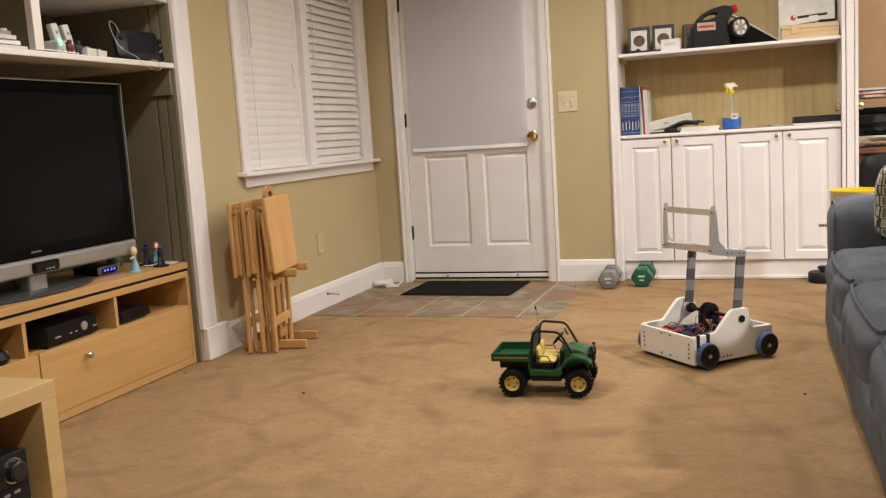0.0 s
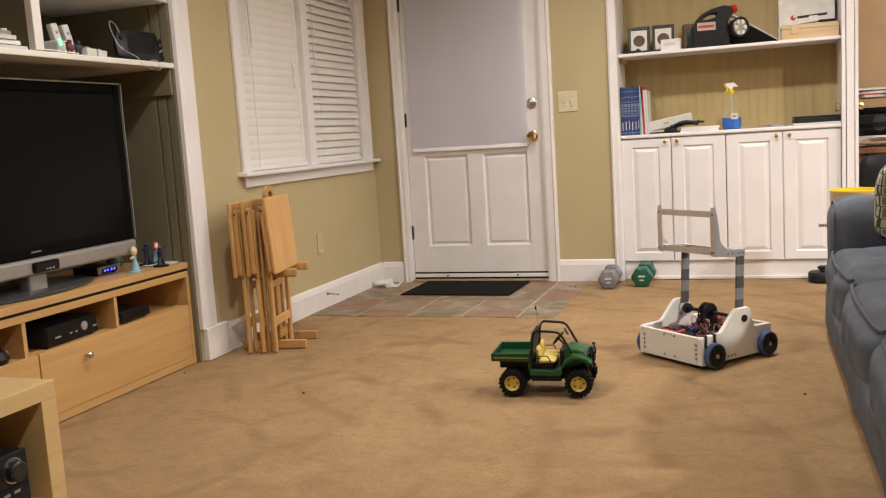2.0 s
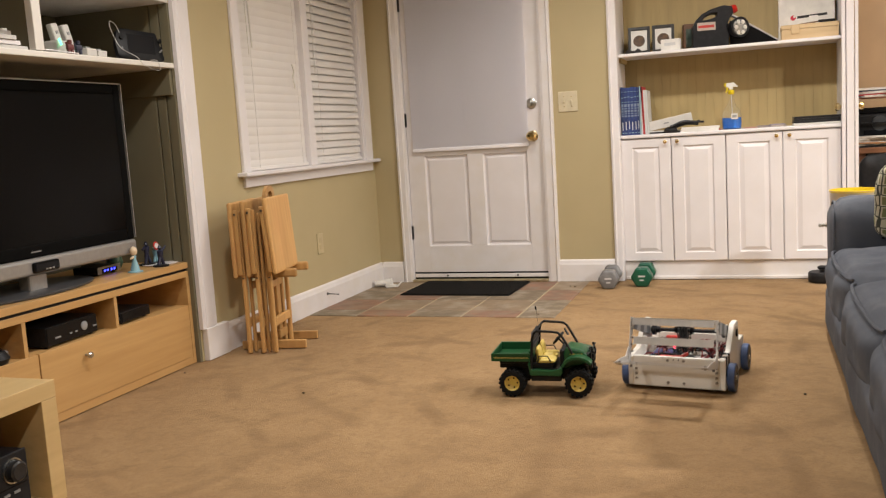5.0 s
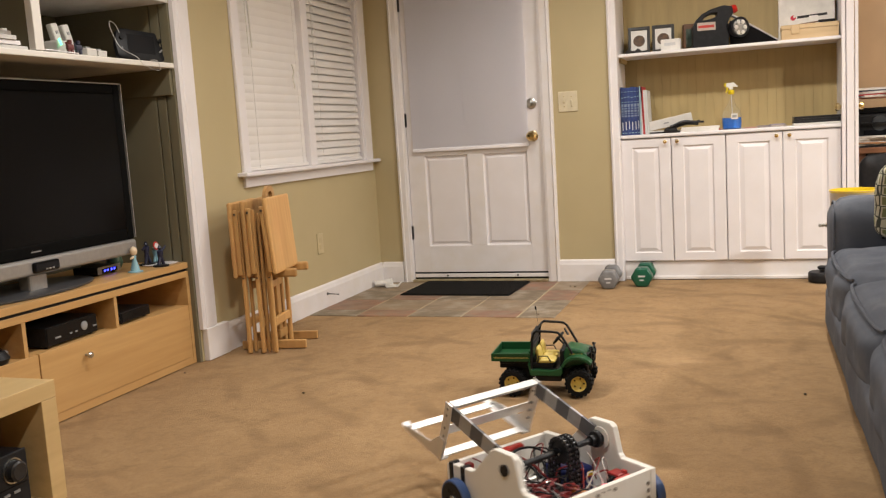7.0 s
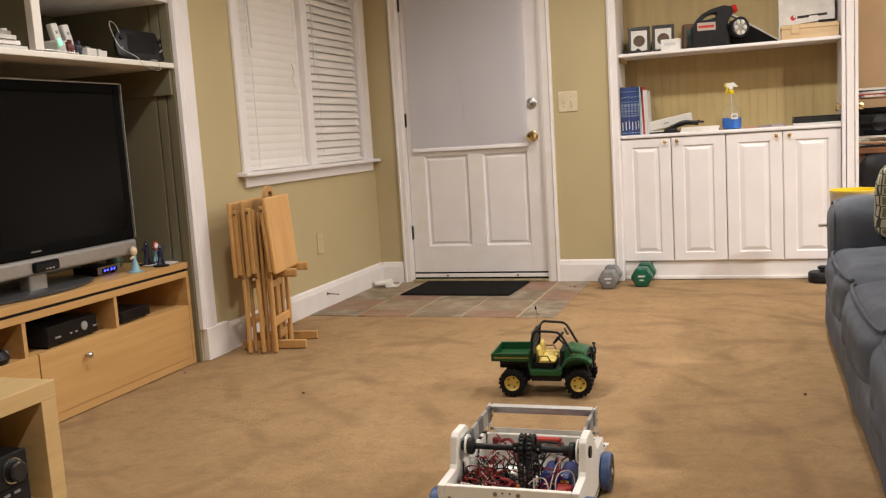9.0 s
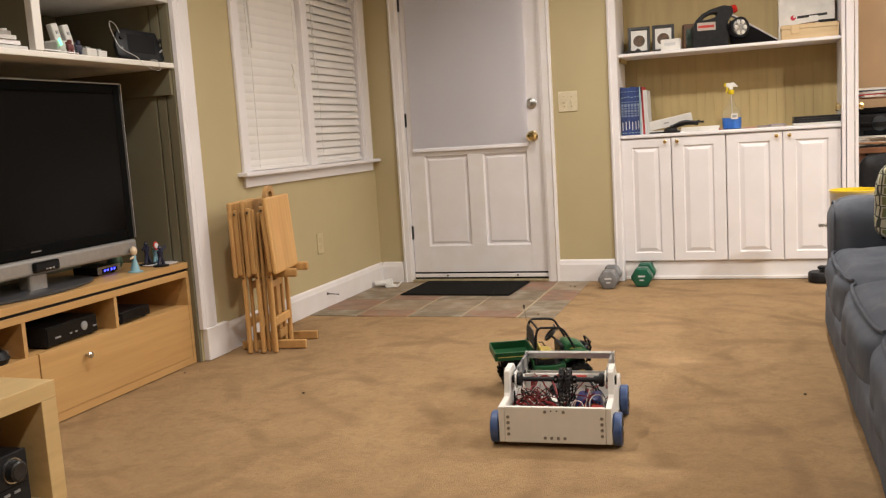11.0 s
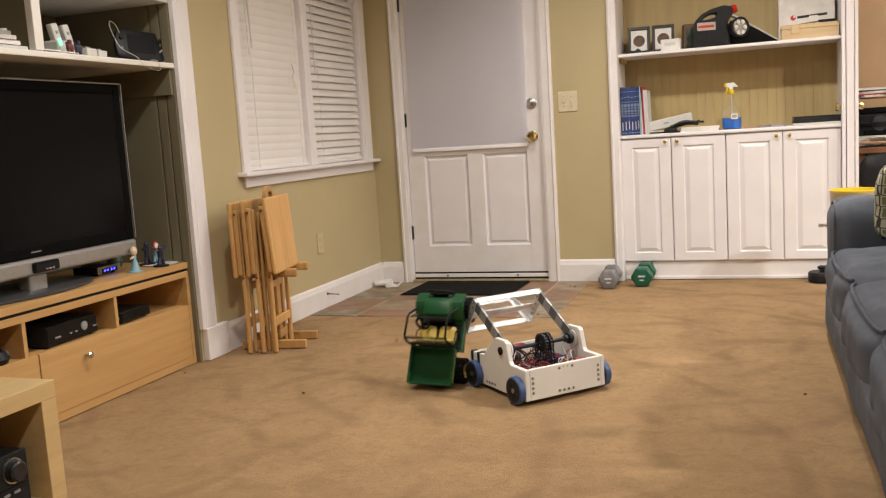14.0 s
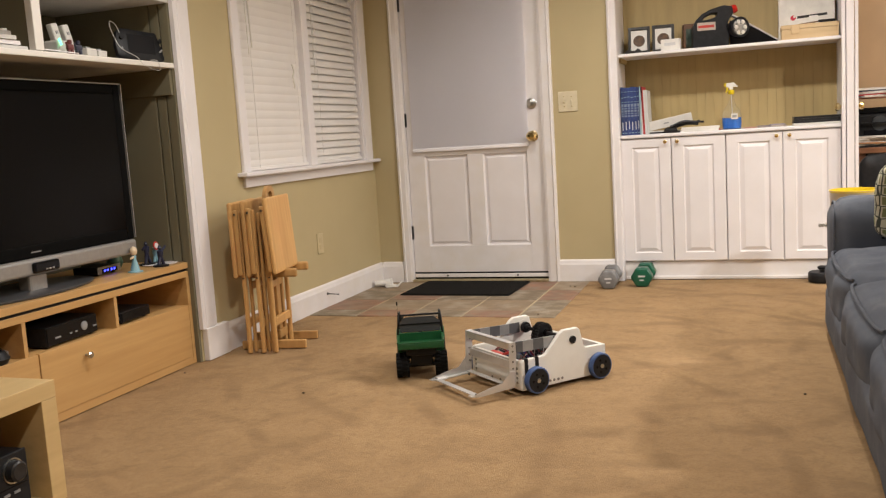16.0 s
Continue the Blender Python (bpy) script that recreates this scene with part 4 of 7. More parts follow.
def cupboards():
    top = thing("countertop", "white painted counter board over the cupboards", "countertop")
    part("board", box(CX0 + 0.012, CX1, CY - 0.012, BACK_Y, 0.872, 0.893, 0.005), WHITE, top)
    edges = [CX0 + 0.008, 1.932, 2.246, 2.561, CX1]
    for u, (xa, xb) in enumerate(((edges[0], edges[2]), (edges[2], edges[4]))):
        c = thing("cupboard", "white raised-panel double cupboard with brass knobs", "cabinet", pose(0, 0, 0), "cupboards of the bookcase")
        part("carcass", box(xa, xb - 0.002, CY + 0.022, BACK_Y - 0.002, 0.1155, 0.871), WHITE, c)
        for k in range(2):
            a, b = edges[2 * u + k] + 0.003, edges[2 * u + k + 1] - 0.003
            z0, z1 = 0.116, 0.866
            bm = bmesh.new()
            rings = []
            px, pz = 0.066, 0.05
            steps = ((0, 0, 0.020), (0.0, 0.0, 0.002), (0.004, 0.004, 0.0), (px, pz, 0.0), (px + 0.006, pz + 0.006, 0.009), (px + 0.010, pz + 0.010, 0.009), (px + 0.034, pz + 0.03, 0.001), (px + 0.036, pz + 0.032, 0.001))
            for ix, iz, dep in steps:
                rings.append([bm.verts.new(p) for p in ((a + ix, CY + dep, z0 + iz), (b - ix, CY + dep, z0 + iz), (b - ix, CY + dep, z1 - iz), (a + ix, CY + dep, z1 - iz))])
            for ra, rb in zip(rings, rings[1:]):
                for j in range(4):
                    bm.faces.new((ra[j], ra[(j + 1) % 4], rb[(j + 1) % 4], rb[j]))
            bm.faces.new(rings[-1])
            bm.faces.new(list(reversed(rings[0])))
            bmesh.ops.recalc_face_normals(bm, faces=bm.faces)
            d = part("door", bm, WHITE, c)
            kx = b - 0.031 if k == 0 else a + 0.033
            part("knob", lathe([(0.008, 0), (0.008, 0.003), (0.004, 0.006), (0.004, 0.012), (0.0105, 0.016), (0.0115, 0.021), (0.007, 0.025), (0, 0.026)], 18, m=Matrix.Translation((kx, CY, 0.843)) @ Matrix.Rotation(radians(90), 4, "X")), BRASS, d, "small round brass knob", True)


cupboards()
shelf = thing("bookcase_shelf", "white painted bookcase shelf board", "shelf", group="bookcase shelves")
part("board", box(CX0 + 0.012, CX1, CY - 0.008, BACK_Y, 1.362, 1.382, 0.005), WHITE, shelf)
part("cleat", box(CX0 + 0.0122, CX0 + 0.026, 0.08, BACK_Y - 0.002, 1.335, 1.3615), BEAD, shelf)
shelf = thing("bookcase_shelf", "white painted upper bookcase shelf board", "shelf", group="bookcase shelves")
part("board", box(CX0 + 0.012, CX1, CY - 0.008, BACK_Y, 2.06, 2.08, 0.005), WHITE, shelf)

# open office door seen on its edge
d2 = tagged(thing("door_2", "white office door standing open, edge-on", "door", pose(2.899, 0.012, 0)), kind="structure")
part("slab", box(0, 0.040, 0, 0.82, 0.012, 2.04, 0.003), WHITE, d2)
for s, nm in ((-1, "knob"), (1, "knob")):
    m = Matrix.Translation((0.0 if s < 0 else 0.04, 0.06, 0.985)) @ Matrix.Rotation(radians(-90 if s < 0 else 90), 4, "Y")
    part(nm, lathe([(0.026, 0), (0.026, 0.005), (0.01, 0.010), (0.01, 0.026), (0.022, 0.034), (0.024, 0.045), (0.018, 0.054), (0, 0.056)], 20, m=m), BRASS, d2, "brass knob", True)
part("latch_plate", box(0.012, 0.028, -0.0006, 0.001, 0.965, 1.005), WORN_WHITE, d2)
for z in (0.35, 1.1):
    part("edge_strip", box(0.04, 0.048, 0.03, 0.8, z - 0.2, z + 0.2, 0.003), WHITE, d2)
structure("trim_office", box(2.945, 2.962, 0.03, 0.05, 0, 2.08), WHITE, "thin white stop strip beside the office door", "trim")
structure("wall_office_head", box(2.893, ROOM_X1, 0.0, 0.12, 2.1, H), WALL, "khaki wall over the office opening", "wall")

# ---- things in the bookcase ----
ZU, ZL = 1.3825, 0.8935
FRAME_BLACK = material("black_wood_frame", (0.016, 0.014, 0.013), 0.35, scale=30)
PAPER = material("white_paper", (0.78, 0.76, 0.72), 0.8, scale=20, bump=0.05)
SEAL = material("dark_bronze_seal", (0.035, 0.016, 0.009), 0.55, 0.0, second=(0.13, 0.07, 0.03), scale=75)
for x, seal in ((1.748, 0.035), (1.893, 0.036)):
    f = thing("picture_frame", "small black frame holding a round medallion on white", "picture frame", pose(x, 0.17, ZU, -9, 0, 3), "framed medallions")
    w, h = 0.132, 0.168
    bm = box(-w / 2, -w / 2 + 0.017, -0.008, 0.008, 0, h, 0.003)
    box(w / 2 - 0.017, w / 2, -0.008, 0.008, 0, h, 0.003, bm=bm)
    box(-w / 2 + 0.017, w / 2 - 0.017, -0.008, 0.008, 0, 0.02, 0.003, bm=bm)
    box(-w / 2 + 0.017, w / 2 - 0.017, -0.008, 0.008, h - 0.02, h, 0.003, bm=bm)
    part("frame", bm, FRAME_BLACK, f)
    part("mat_board", box(-w / 2 + 0.015, w / 2 - 0.015, 0.0, 0.005, 0.015, h - 0.015), PAPER, f, "white mat board")
    part("medallion", lathe([(0, 0), (seal, 0), (seal, 0.002), (seal * 0.84, 0.003), (seal * 0.78, 0.0022), (0, 0.0022)], 28, m=Matrix.Translation((0, 0.0, 0.082)) @ Matrix.Rotation(radians(90), 4, "X")), SEAL, f, "dark bronze round medallion", True)
    part("easel_leg", box(-0.015, 0.015, 0.01, 0.016, 0.0, 0.11), FRAME_BLACK, f, at=pose(0, 0.0, 0, -24, 0, 0))
t = thing("medal_stand", "low black stand before the framed medallion", "stand", pose(1.725, 0.085, ZU))
part("base", prism([(-0.055, 0), (0.055, 0), (0.05, 0.012), (0.025, 0.03), (0.012, 0.018), (-0.012, 0.018), (-0.025, 0.03), (-0.05, 0.014)], -0.015, 0.015, 0.002), FRAME_BLACK, t)
part("rim", box(-0.056, 0.056, -0.019, -0.015, 0, 0.006), FRAME_BLACK, t)
t = thing("card_box", "small white card box with a faint panel", "box", pose(1.945, 0.09, ZU, 0, 0, -4))
part("carton", box(-0.056, 0.056, -0.03, 0.03, 0, 0.066, 0.002), PAPER, t)
part("panel", box(-0.035, 0.03, -0.0315, -0.03, 0.028, 0.045), material("pale_grey_print", (0.6, 0.6, 0.6), 0.7, scale=30), t)
t = thing("shelf_clock", "brown wooden box clock with a dark face", "clock", pose(2.055, 0.262, ZU, 0, 0, 12))
part("case", box(-0.055, 0.055, -0.03, 0.03, 0, 0.162, 0.012), material("brown_wood", (0.17, 0.085, 0.04), 0.4, second=(0.11, 0.05, 0.025), scale=8, stretch=(1, 1, 0.3)), t)
part("face", box(-0.038, 0.038, -0.032, -0.03, 0.02, 0.13), material("dark_green_face", (0.04, 0.06, 0.05), 0.2, second=(0.12, 0.16, 0.13), scale=26), t, "dark glossy face")

# power station with searchlight
p = thing("power_station", "black portable jump starter with searchlight and red beacon", "jump starter", pose(2.172, 0.16, ZU, 0, 0, 8))
out = [(-0.110, 0), (0.095, 0), (0.10, 0.06), (0.085, 0.11), (0.10, 0.155), (0.125, 0.19), (0.12, 0.228), (0.07, 0.238), (0.0, 0.222), (-0.055, 0.196), (-0.09, 0.16), (-0.110, 0.12)]
hole = [(-0.052, 0.160), (-0.02, 0.162), (0.028, 0.174), (0.035, 0.197), (0.0, 0.197), (-0.035, 0.181)]
bm = bmesh.new()
ov = [bm.verts.new((u, -0.055, v)) for u, v in out]
hv = [bm.verts.new((u, -0.055, v)) for u, v in hole]
es = [bm.edges.new((ov[i], ov[(i + 1) % len(ov)])) for i in range(len(ov))] + [bm.edges.new((hv[i], hv[(i + 1) % len(hv)])) for i in range(len(hv))]
bmesh.ops.triangle_fill(bm, edges=es, use_beauty=True)
for f in [f for f in bm.faces if f.calc_center_median().z > 0.155 and abs(f.calc_center_median().x) < 0.06 and all(v in hv for v in f.verts)]:
    bm.faces.remove(f)
ext = bmesh.ops.extrude_face_region(bm, geom=bm.faces[:])
bmesh.ops.translate(bm, verts=[v for v in ext["geom"] if isinstance(v, bmesh.types.BMVert)], vec=(0, 0.11, 0))
bmesh.ops.recalc_face_normals(bm, faces=bm.faces)
bevelled(bm, 0.005)
part("body", bm, BLACK, p, "black moulded body with carrying slot")
part("label_plate", box(-0.082, 0.022, -0.0575, -0.055, 0.10, 0.146, 0.001), material("pale_label", (0.5, 0.42, 0.36), 0.5, scale=20), p, "pale label with a red bar")
part("label_bar", box(-0.076, 0.014, -0.0585, -0.0575, 0.115, 0.130), REDP, p)
part("lamp_mount", rod((0.06, 0.0, 0.10), (0.128, 0.015, 0.104), 0.034, sides=20), BLACK, p, "black swivel mount", True)
part("lamp_housing", lathe([(0.03, 0.0), (0.05, 0.02), (0.058, 0.06), (0.060, 0.075), (0.053, 0.078), (0.046, 0.068)], 32, m=Matrix.Translation((0.126, -0.01, 0.102)) @ Matrix.Rotation(radians(28), 4, "Z") @ Matrix.Rotation(radians(90), 4, "X") @ Matrix.Rotation(radians(0), 4, "Y")), BLACK, p, "black searchlight housing", True)
REFLECT = material("searchlight_lens", (0.38, 0.38, 0.38), 0.2, 0.4, second=(0.16, 0.16, 0.17), scale=60)
lens_m = Matrix.Translation((0.126, -0.01, 0.102)) @ Matrix.Rotation(radians(28), 4, "Z") @ Matrix.Rotation(radians(90), 4, "X")
lens = part("lens", lathe([(0, 0.07), (0.046, 0.07), (0.046, 0.072), (0, 0.073)], 32), REFLECT, p, "round faceted searchlight lens", True, at=lens_m)
for k in range(6):
    a = math.tau * k / 6
    part("led", lathe([(0.011, 0.0), (0.012, 0.004), (0.007, 0.006), (0, 0.006)], 12), GREYW, lens, at=pose(0.030 * math.cos(a), 0.034 * math.sin(a), 0.0725))
part("beacon", lathe([(0.025, 0), (0.025, 0.036), (0.019, 0.05), (0, 0.053)], 20, m=Matrix.Translation((0.100, -0.02, 0.205)) @ Matrix.Rotation(radians(72), 4, "Y")), material("red_lens", (0.55, 0.02, 0.015), 0.12, scale=30), p, "red beacon", True)
# triangular black wedge with a pale top edge
t = thing("wedge_case", "black triangular case with a white slanted lid", "case", pose(2.30, 0.20, ZU))
part("body", prism([(-0.02, 0), (0.25, 0), (0.25, 0.008), (0.06, 0.13), (-0.02, 0.15)], -0.05, 0.06, 0.003), GLOSS_BLACK, t)
part("lid", prism([(0.254, 0.006), (0.254, 0.014), (0.05, 0.152), (-0.01, 0.19), (-0.02, 0.185), (0.055, 0.138)], -0.055, 0.065, 0.002), GREYW, t, "white slanted lid")
part("blue_patch", box(0.06, 0.075, -0.0515, -0.05, 0.075, 0.083), material("blue_mark", (0.05, 0.2, 0.5), 0.4, scale=20), t)
# wooden box and white carton
PINE = material("pale_pine", (0.64, 0.48, 0.28), 0.55, second=(0.55, 0.39, 0.21), scale=6, stretch=(0.5, 4, 4))
t = thing("wooden_box", "pale pine box with a lid edge and clasp", "wooden box", pose(2.715, 0.155, ZU, 0, 0, 0))
part("body", box(-0.152, 0.152, -0.075, 0.09, 0, 0.058, 0.003), PINE, t)
part("lid", box(-0.155, 0.155, -0.079, 0.094, 0.059, 0.084, 0.004), PINE, t)
part("clasp", box(-0.10, -0.055, -0.083, -0.075, 0.03, 0.084, 0.004), PINE, t)
part("catch", box(-0.05, 0.08, -0.03, -0.005, 0.084, 0.092, 0.003), material("brown_handle", (0.2, 0.12, 0.07), 0.4, scale=20), t, at=pose(0.0, -0.03, 0, 0, -4, 0))
t = thing("pen_knife", "black pocket tool lying on the wooden box", "pocket tool", pose(2.80, 0.10, ZU + 0.0845, 0, 0, 4))
part("grip", box(-0.04, 0.05, -0.01, 0.01, 0, 0.016, 0.004), BLACK, t)
part("ring", lathe([(0.005, 0), (0.008, 0), (0.008, 0.003), (0.005, 0.003)], 12), CHROME, t, at=pose(-0.045, 0, 0))
t = thing("telescope_carton", "white telescope carton with a red swirl mark", "carton", pose(2.705, 0.265, ZU))
part("carton", box(-0.152, 0.152, -0.05, 0.06, 0, 0.42, 0.002), PAPER, t)
MARK_RED = material("mark_red", (0.6, 0.03, 0.06), 0.5, scale=20)
PRINT_BLACK = material("print_black", (0.02, 0.02, 0.02), 0.6, scale=20)
part("swirl_mark", lathe([(0.0, 0), (0.015, 0), (0.015, 0.001), (0, 0.001)], 20, m=Matrix.Translation((-0.072, -0.0505, 0.135)) @ Matrix.Rotation(radians(90), 4, "X")), MARK_RED, t, "red round mark")
part("swirl_gap", lathe([(0.0, 0), (0.007, 0), (0.007, 0.001), (0, 0.001)], 16, m=Matrix.Translation((-0.065, -0.0515, 0.141)) @ Matrix.Rotation(radians(90), 4, "X")), PAPER, t)
# the maker's name as a plain bar
part("name_bar", prism([(-0.05, 0.128), (0.112, 0.136), (0.112, 0.150), (-0.05, 0.142)], -0.0515, -0.05), PRINT_BLACK, t, "dark name bar")
t = thing("paper_tag", "small blank white tag", "tag", pose(2.738, 0.11, ZU + 0.0845))
part("card", box(-0.025, 0.025, -0.001, 0.001, 0, 0.045), PAPER, t, at=pose(0, 0, 0, -8, 0, 0))
part("fold", box(-0.025, 0.025, -0.001, 0.02, 0, 0.0015), PAPER, t)

# books
BLUEB = material("blue_book_cover", (0.025, 0.05, 0.19), 0.45, second=(0.018, 0.035, 0.13), scale=20, object_random=0.25)
WHB = material("pale_book_cover", (0.62, 0.62, 0.62), 0.5, scale=20)
REDB = material("red_book_cover", (0.5, 0.05, 0.05), 0.5, scale=20)
TEALB = material("pale_blue_cover", (0.3, 0.45, 0.5), 0.5, scale=20)

STEELB = material("steel_blue_print", (0.12, 0.17, 0.26), 0.5, second=(0.3, 0.35, 0.42), scale=140)


def book(x, w, h, cover, label, d=0.19, y=0.06, lean=0.0):
    b = thing("book", label, "book", pose(x, y, ZL, 0, lean, 0), "books standing on the counter")
    part("cover", prism([(-w / 2, 0), (w / 2, 0), (w / 2, d), (w / 2 - 0.0015, d), (w / 2 - 0.0015, 0.002), (-w / 2 + 0.0015, 0.002), (-w / 2 + 0.0015, d), (-w / 2, d)], 0, h, axis="z"), cover, b)
    part("pages", box(-w / 2 + 0.0016, w / 2 - 0.0016, 0.0025, d - 0.004, 0.003, h - 0.003), PAPER, b)
    return b


x = CX0 + 0.016
for k in range(6):
    w = [0.018, 0.02, 0.017, 0.02, 0.018, 0.014][k]
    b = book(x + w / 2, w, 0.292 - 0.003 * (k % 3), BLUEB, "tall dark blue paperback with pale spine bands")
    jog = 0.003 * (k % 3)
    for z, h in ((0.012, 0.004), (0.03 + jog, 0.05), (0.112, 0.01), (0.128, 0.006), (0.14, 0.012), (0.158, 0.008), (0.172, 0.018), (0.2, 0.003), (0.225 + jog, 0.004), (0.262, 0.003)):
        inset = 0.003 if h < 0.03 else w * 0.36
        part("spine_band", box(-w / 2 + inset, w / 2 - inset, -0.0008, 0.0003, z, z + h), STEELB if h > 0.005 and h < 0.03 else (TEALB if h < 0.03 else WHB), b)
    x += w + 0.001
for w, h, c, lab in ((0.007, 0.29, TEALB, "thin pale blue booklet standing upright"), (0.008, 0.285, WHB, "thin white booklet between the books"), (0.011, 0.288, REDB, "thin red book standing upright"), (0.013, 0.268, WHB, "white paperback with red spine line"), (0.009, 0.265, WHB, "thin white paperback leaning slightly")):
    book(x + w / 2, w, h, c, lab, lean=-2.0 if x > 1.76 else 0)
    x += w + 0.0015

# flat things lying on the counter
t = thing("white_device_box", "long white box propped on a black strap", "box", pose(1.905, 0.16, ZL + 0.036, 0, -10, 6))
part("carton", box(-0.14, 0.15, -0.07, 0.07, 0, 0.055, 0.003), GREYW, t)
part("mark", box(-0.02, 0.012, -0.0712, -0.07, 0.022, 0.03), dim_mark, t)
t = thing("folder", "dark folder lying under the white box", "folder", pose(1.87, 0.16, ZL, 0, 0, 4))
part("cover", box(-0.11, 0.13, -0.09, 0.09, 0, 0.010, 0.002), BLACK, t)
part("sheets", box(-0.105, 0.125, -0.088, 0.088, 0.0102, 0.016), PAPER, t)
t = thing("camera_strap", "crumpled black strap with padded end", "strap")
part("band", tube([(2.09, 0.10, ZL + 0.05), (2.03, 0.09, ZL + 0.055), (1.98, 0.075, ZL + 0.045), (1.945, 0.06, ZL + 0.03), (1.925, 0.05, ZL + 0.012), (1.915, 0.04, ZL + 0.006)], 0.013), BLACK, t, smooth=True)
part("band", tube([(2.10, 0.07, ZL + 0.062), (2.07, 0.06, ZL + 0.052), (2.03, 0.062, ZL + 0.062), (1.99, 0.05, ZL + 0.058), (1.95, 0.045, ZL + 0.04), (1.93, 0.04, ZL + 0.036)], 0.009), BLACK, t, smooth=True)
part("buckle", box(2.095, 2.125, 0.06, 0.085, ZL + 0.05, ZL + 0.062, 0.003), BLACK, t)
part("pad", cushion(1.90, 1.97, 0.035, 0.075, ZL, ZL + 0.03, 0.004, 5, 0.01), BLACK, t, smooth=True)
t = thing("paper_stack", "low stack of white paper", "paper", pose(2.10, 0.10, ZL, 0, 0, 3))
for k in range(3):
    part("sheets", box(-0.115, 0.105, -0.06, 0.08, 0.0095 * k, 0.0095 * k + 0.009, 0.001), PAPER, t, at=pose(0.003 * k, 0, 0, 0, 0, k * 0.7))
t = thing("red_strip", "thin red booklet edge on the counter", "booklet", pose(2.35, 0.18, ZL))
part("cover", box(-0.14, 0.15, -0.06, 0.06, 0, 0.007, 0.001), material("muted_red_print", (0.35, 0.1, 0.08), 0.6, second=(0.5, 0.4, 0.3), scale=40), t)
part("spine", box(-0.142, -0.136, -0.06, 0.06, 0, 0.0085), REDP, t)
t = thing("magazine", "open colourful leaflet lying flat", "magazine", pose(2.50, 0.13, ZL, 0, 0, 6))
part("sheets", box(-0.075, 0.08, -0.05, 0.06, 0.0, 0.012, 0.002), material("leaflet_print", (0.5, 0.42, 0.36), 0.6, second=(0.12, 0.1, 0.12), scale=45), t)
part("page", box(0.0, 0.075, -0.03, 0.06, 0.0125, 0.016), material("violet_print", (0.12, 0.1, 0.3), 0.6, second=(0.5, 0.5, 0.55), scale=50), t)
for k, (h, w, mat, lab) in enumerate(((0.024, 0.262, GREYW, "flat silver device"), (0.026, 0.257, BLACK, "dark closed laptop"))):
    t = thing("laptop", lab + " in a stack on the counter", "laptop", pose(2.752, 0.15, ZL + 0.0245 * k, 0, 0, 1), "stacked laptops")
    part("lower_shell", box(-w / 2, w / 2, -0.085, 0.09, 0, h * 0.5, 0.003), mat, t)
    part("lid", box(-w / 2, w / 2, -0.085, 0.09, h * 0.53, h, 0.003), BLACK, t)

# spray bottle
s = thing("spray_bottle", "clear spray bottle half full of blue cleaner, yellow trigger", "spray bottle", pose(2.282, 0.10, ZL))
GLASSY = bpy.data.materials.new("clear_plastic")
GLASSY.use_nodes = True
gb = GLASSY.node_tree.nodes["Principled BSDF"]
gb.inputs["Transmission Weight"].default_value, gb.inputs["Roughness"].default_value, gb.inputs["IOR"].default_value, gb.inputs["Base Color"].default_value = 0.97, 0.08, 1.08, (0.95, 0.97, 0.98, 1)
BLUEL = material("blue_cleaner", (0.004, 0.11, 0.46), 0.3, second=(0.003, 0.09, 0.38), scale=12)
bodyprof = [(0.05, 0.0), (0.056, 0.006), (0.058, 0.03), (0.0575, 0.085), (0.052, 0.108), (0.040, 0.126), (0.026, 0.142), (0.018, 0.165), (0.0155, 0.19), (0.0155, 0.215)]
m = Matrix.Diagonal((0.94, 0.6, 1, 1))
part("bottle", lathe(bodyprof, 28, m=m), GLASSY, s, "clear plastic bottle", True).visible_shadow = False
part("cleaner", lathe([(0.047, 0.003), (0.0535, 0.008), (0.0555, 0.03), (0.0553, 0.068), (0.0, 0.068)], 28, m=m), BLUEL, s, "bright blue liquid", True)
part("dip_tube", rod((0.004, 0, 0.07), (0, 0, 0.21), 0.002), GREYW, s)
part("label_patch", box(-0.002, 0.034, -0.0375, -0.036, 0.06, 0.092), PAPER, s, "white square label")
part("label_print", box(0.004, 0.028, -0.0382, -0.0375, 0.068, 0.084), dim_mark, s)
YEL = material("yellow_plastic", (0.75, 0.58, 0.02), 0.35, scale=20)
part("collar", lathe([(0.016, 0.205), (0.018, 0.208), (0.018, 0.228), (0.012, 0.232)], 20), YEL, s, "yellow collar", True)
part("spray_head", prism([(-0.030, 0.250), (-0.026, 0.272), (0.014, 0.274), (0.040, 0.250), (0.034, 0.244), (0.012, 0.250), (0.010, 0.232), (-0.012, 0.232), (-0.014, 0.246)], -0.011, 0.011, 0.004), PAPER, s, "white spray head")
part("nozzle", prism([(-0.042, 0.254), (-0.030, 0.250), (-0.027, 0.273), (-0.036, 0.274)], -0.009, 0.009, 0.002), YEL, s)
part("trigger", prism([(-0.030, 0.250), (-0.016, 0.248), (-0.018, 0.234), (-0.026, 0.214), (-0.034, 0.216), (-0.028, 0.234)], -0.007, 0.007, 0.003), YEL, s, "yellow trigger")

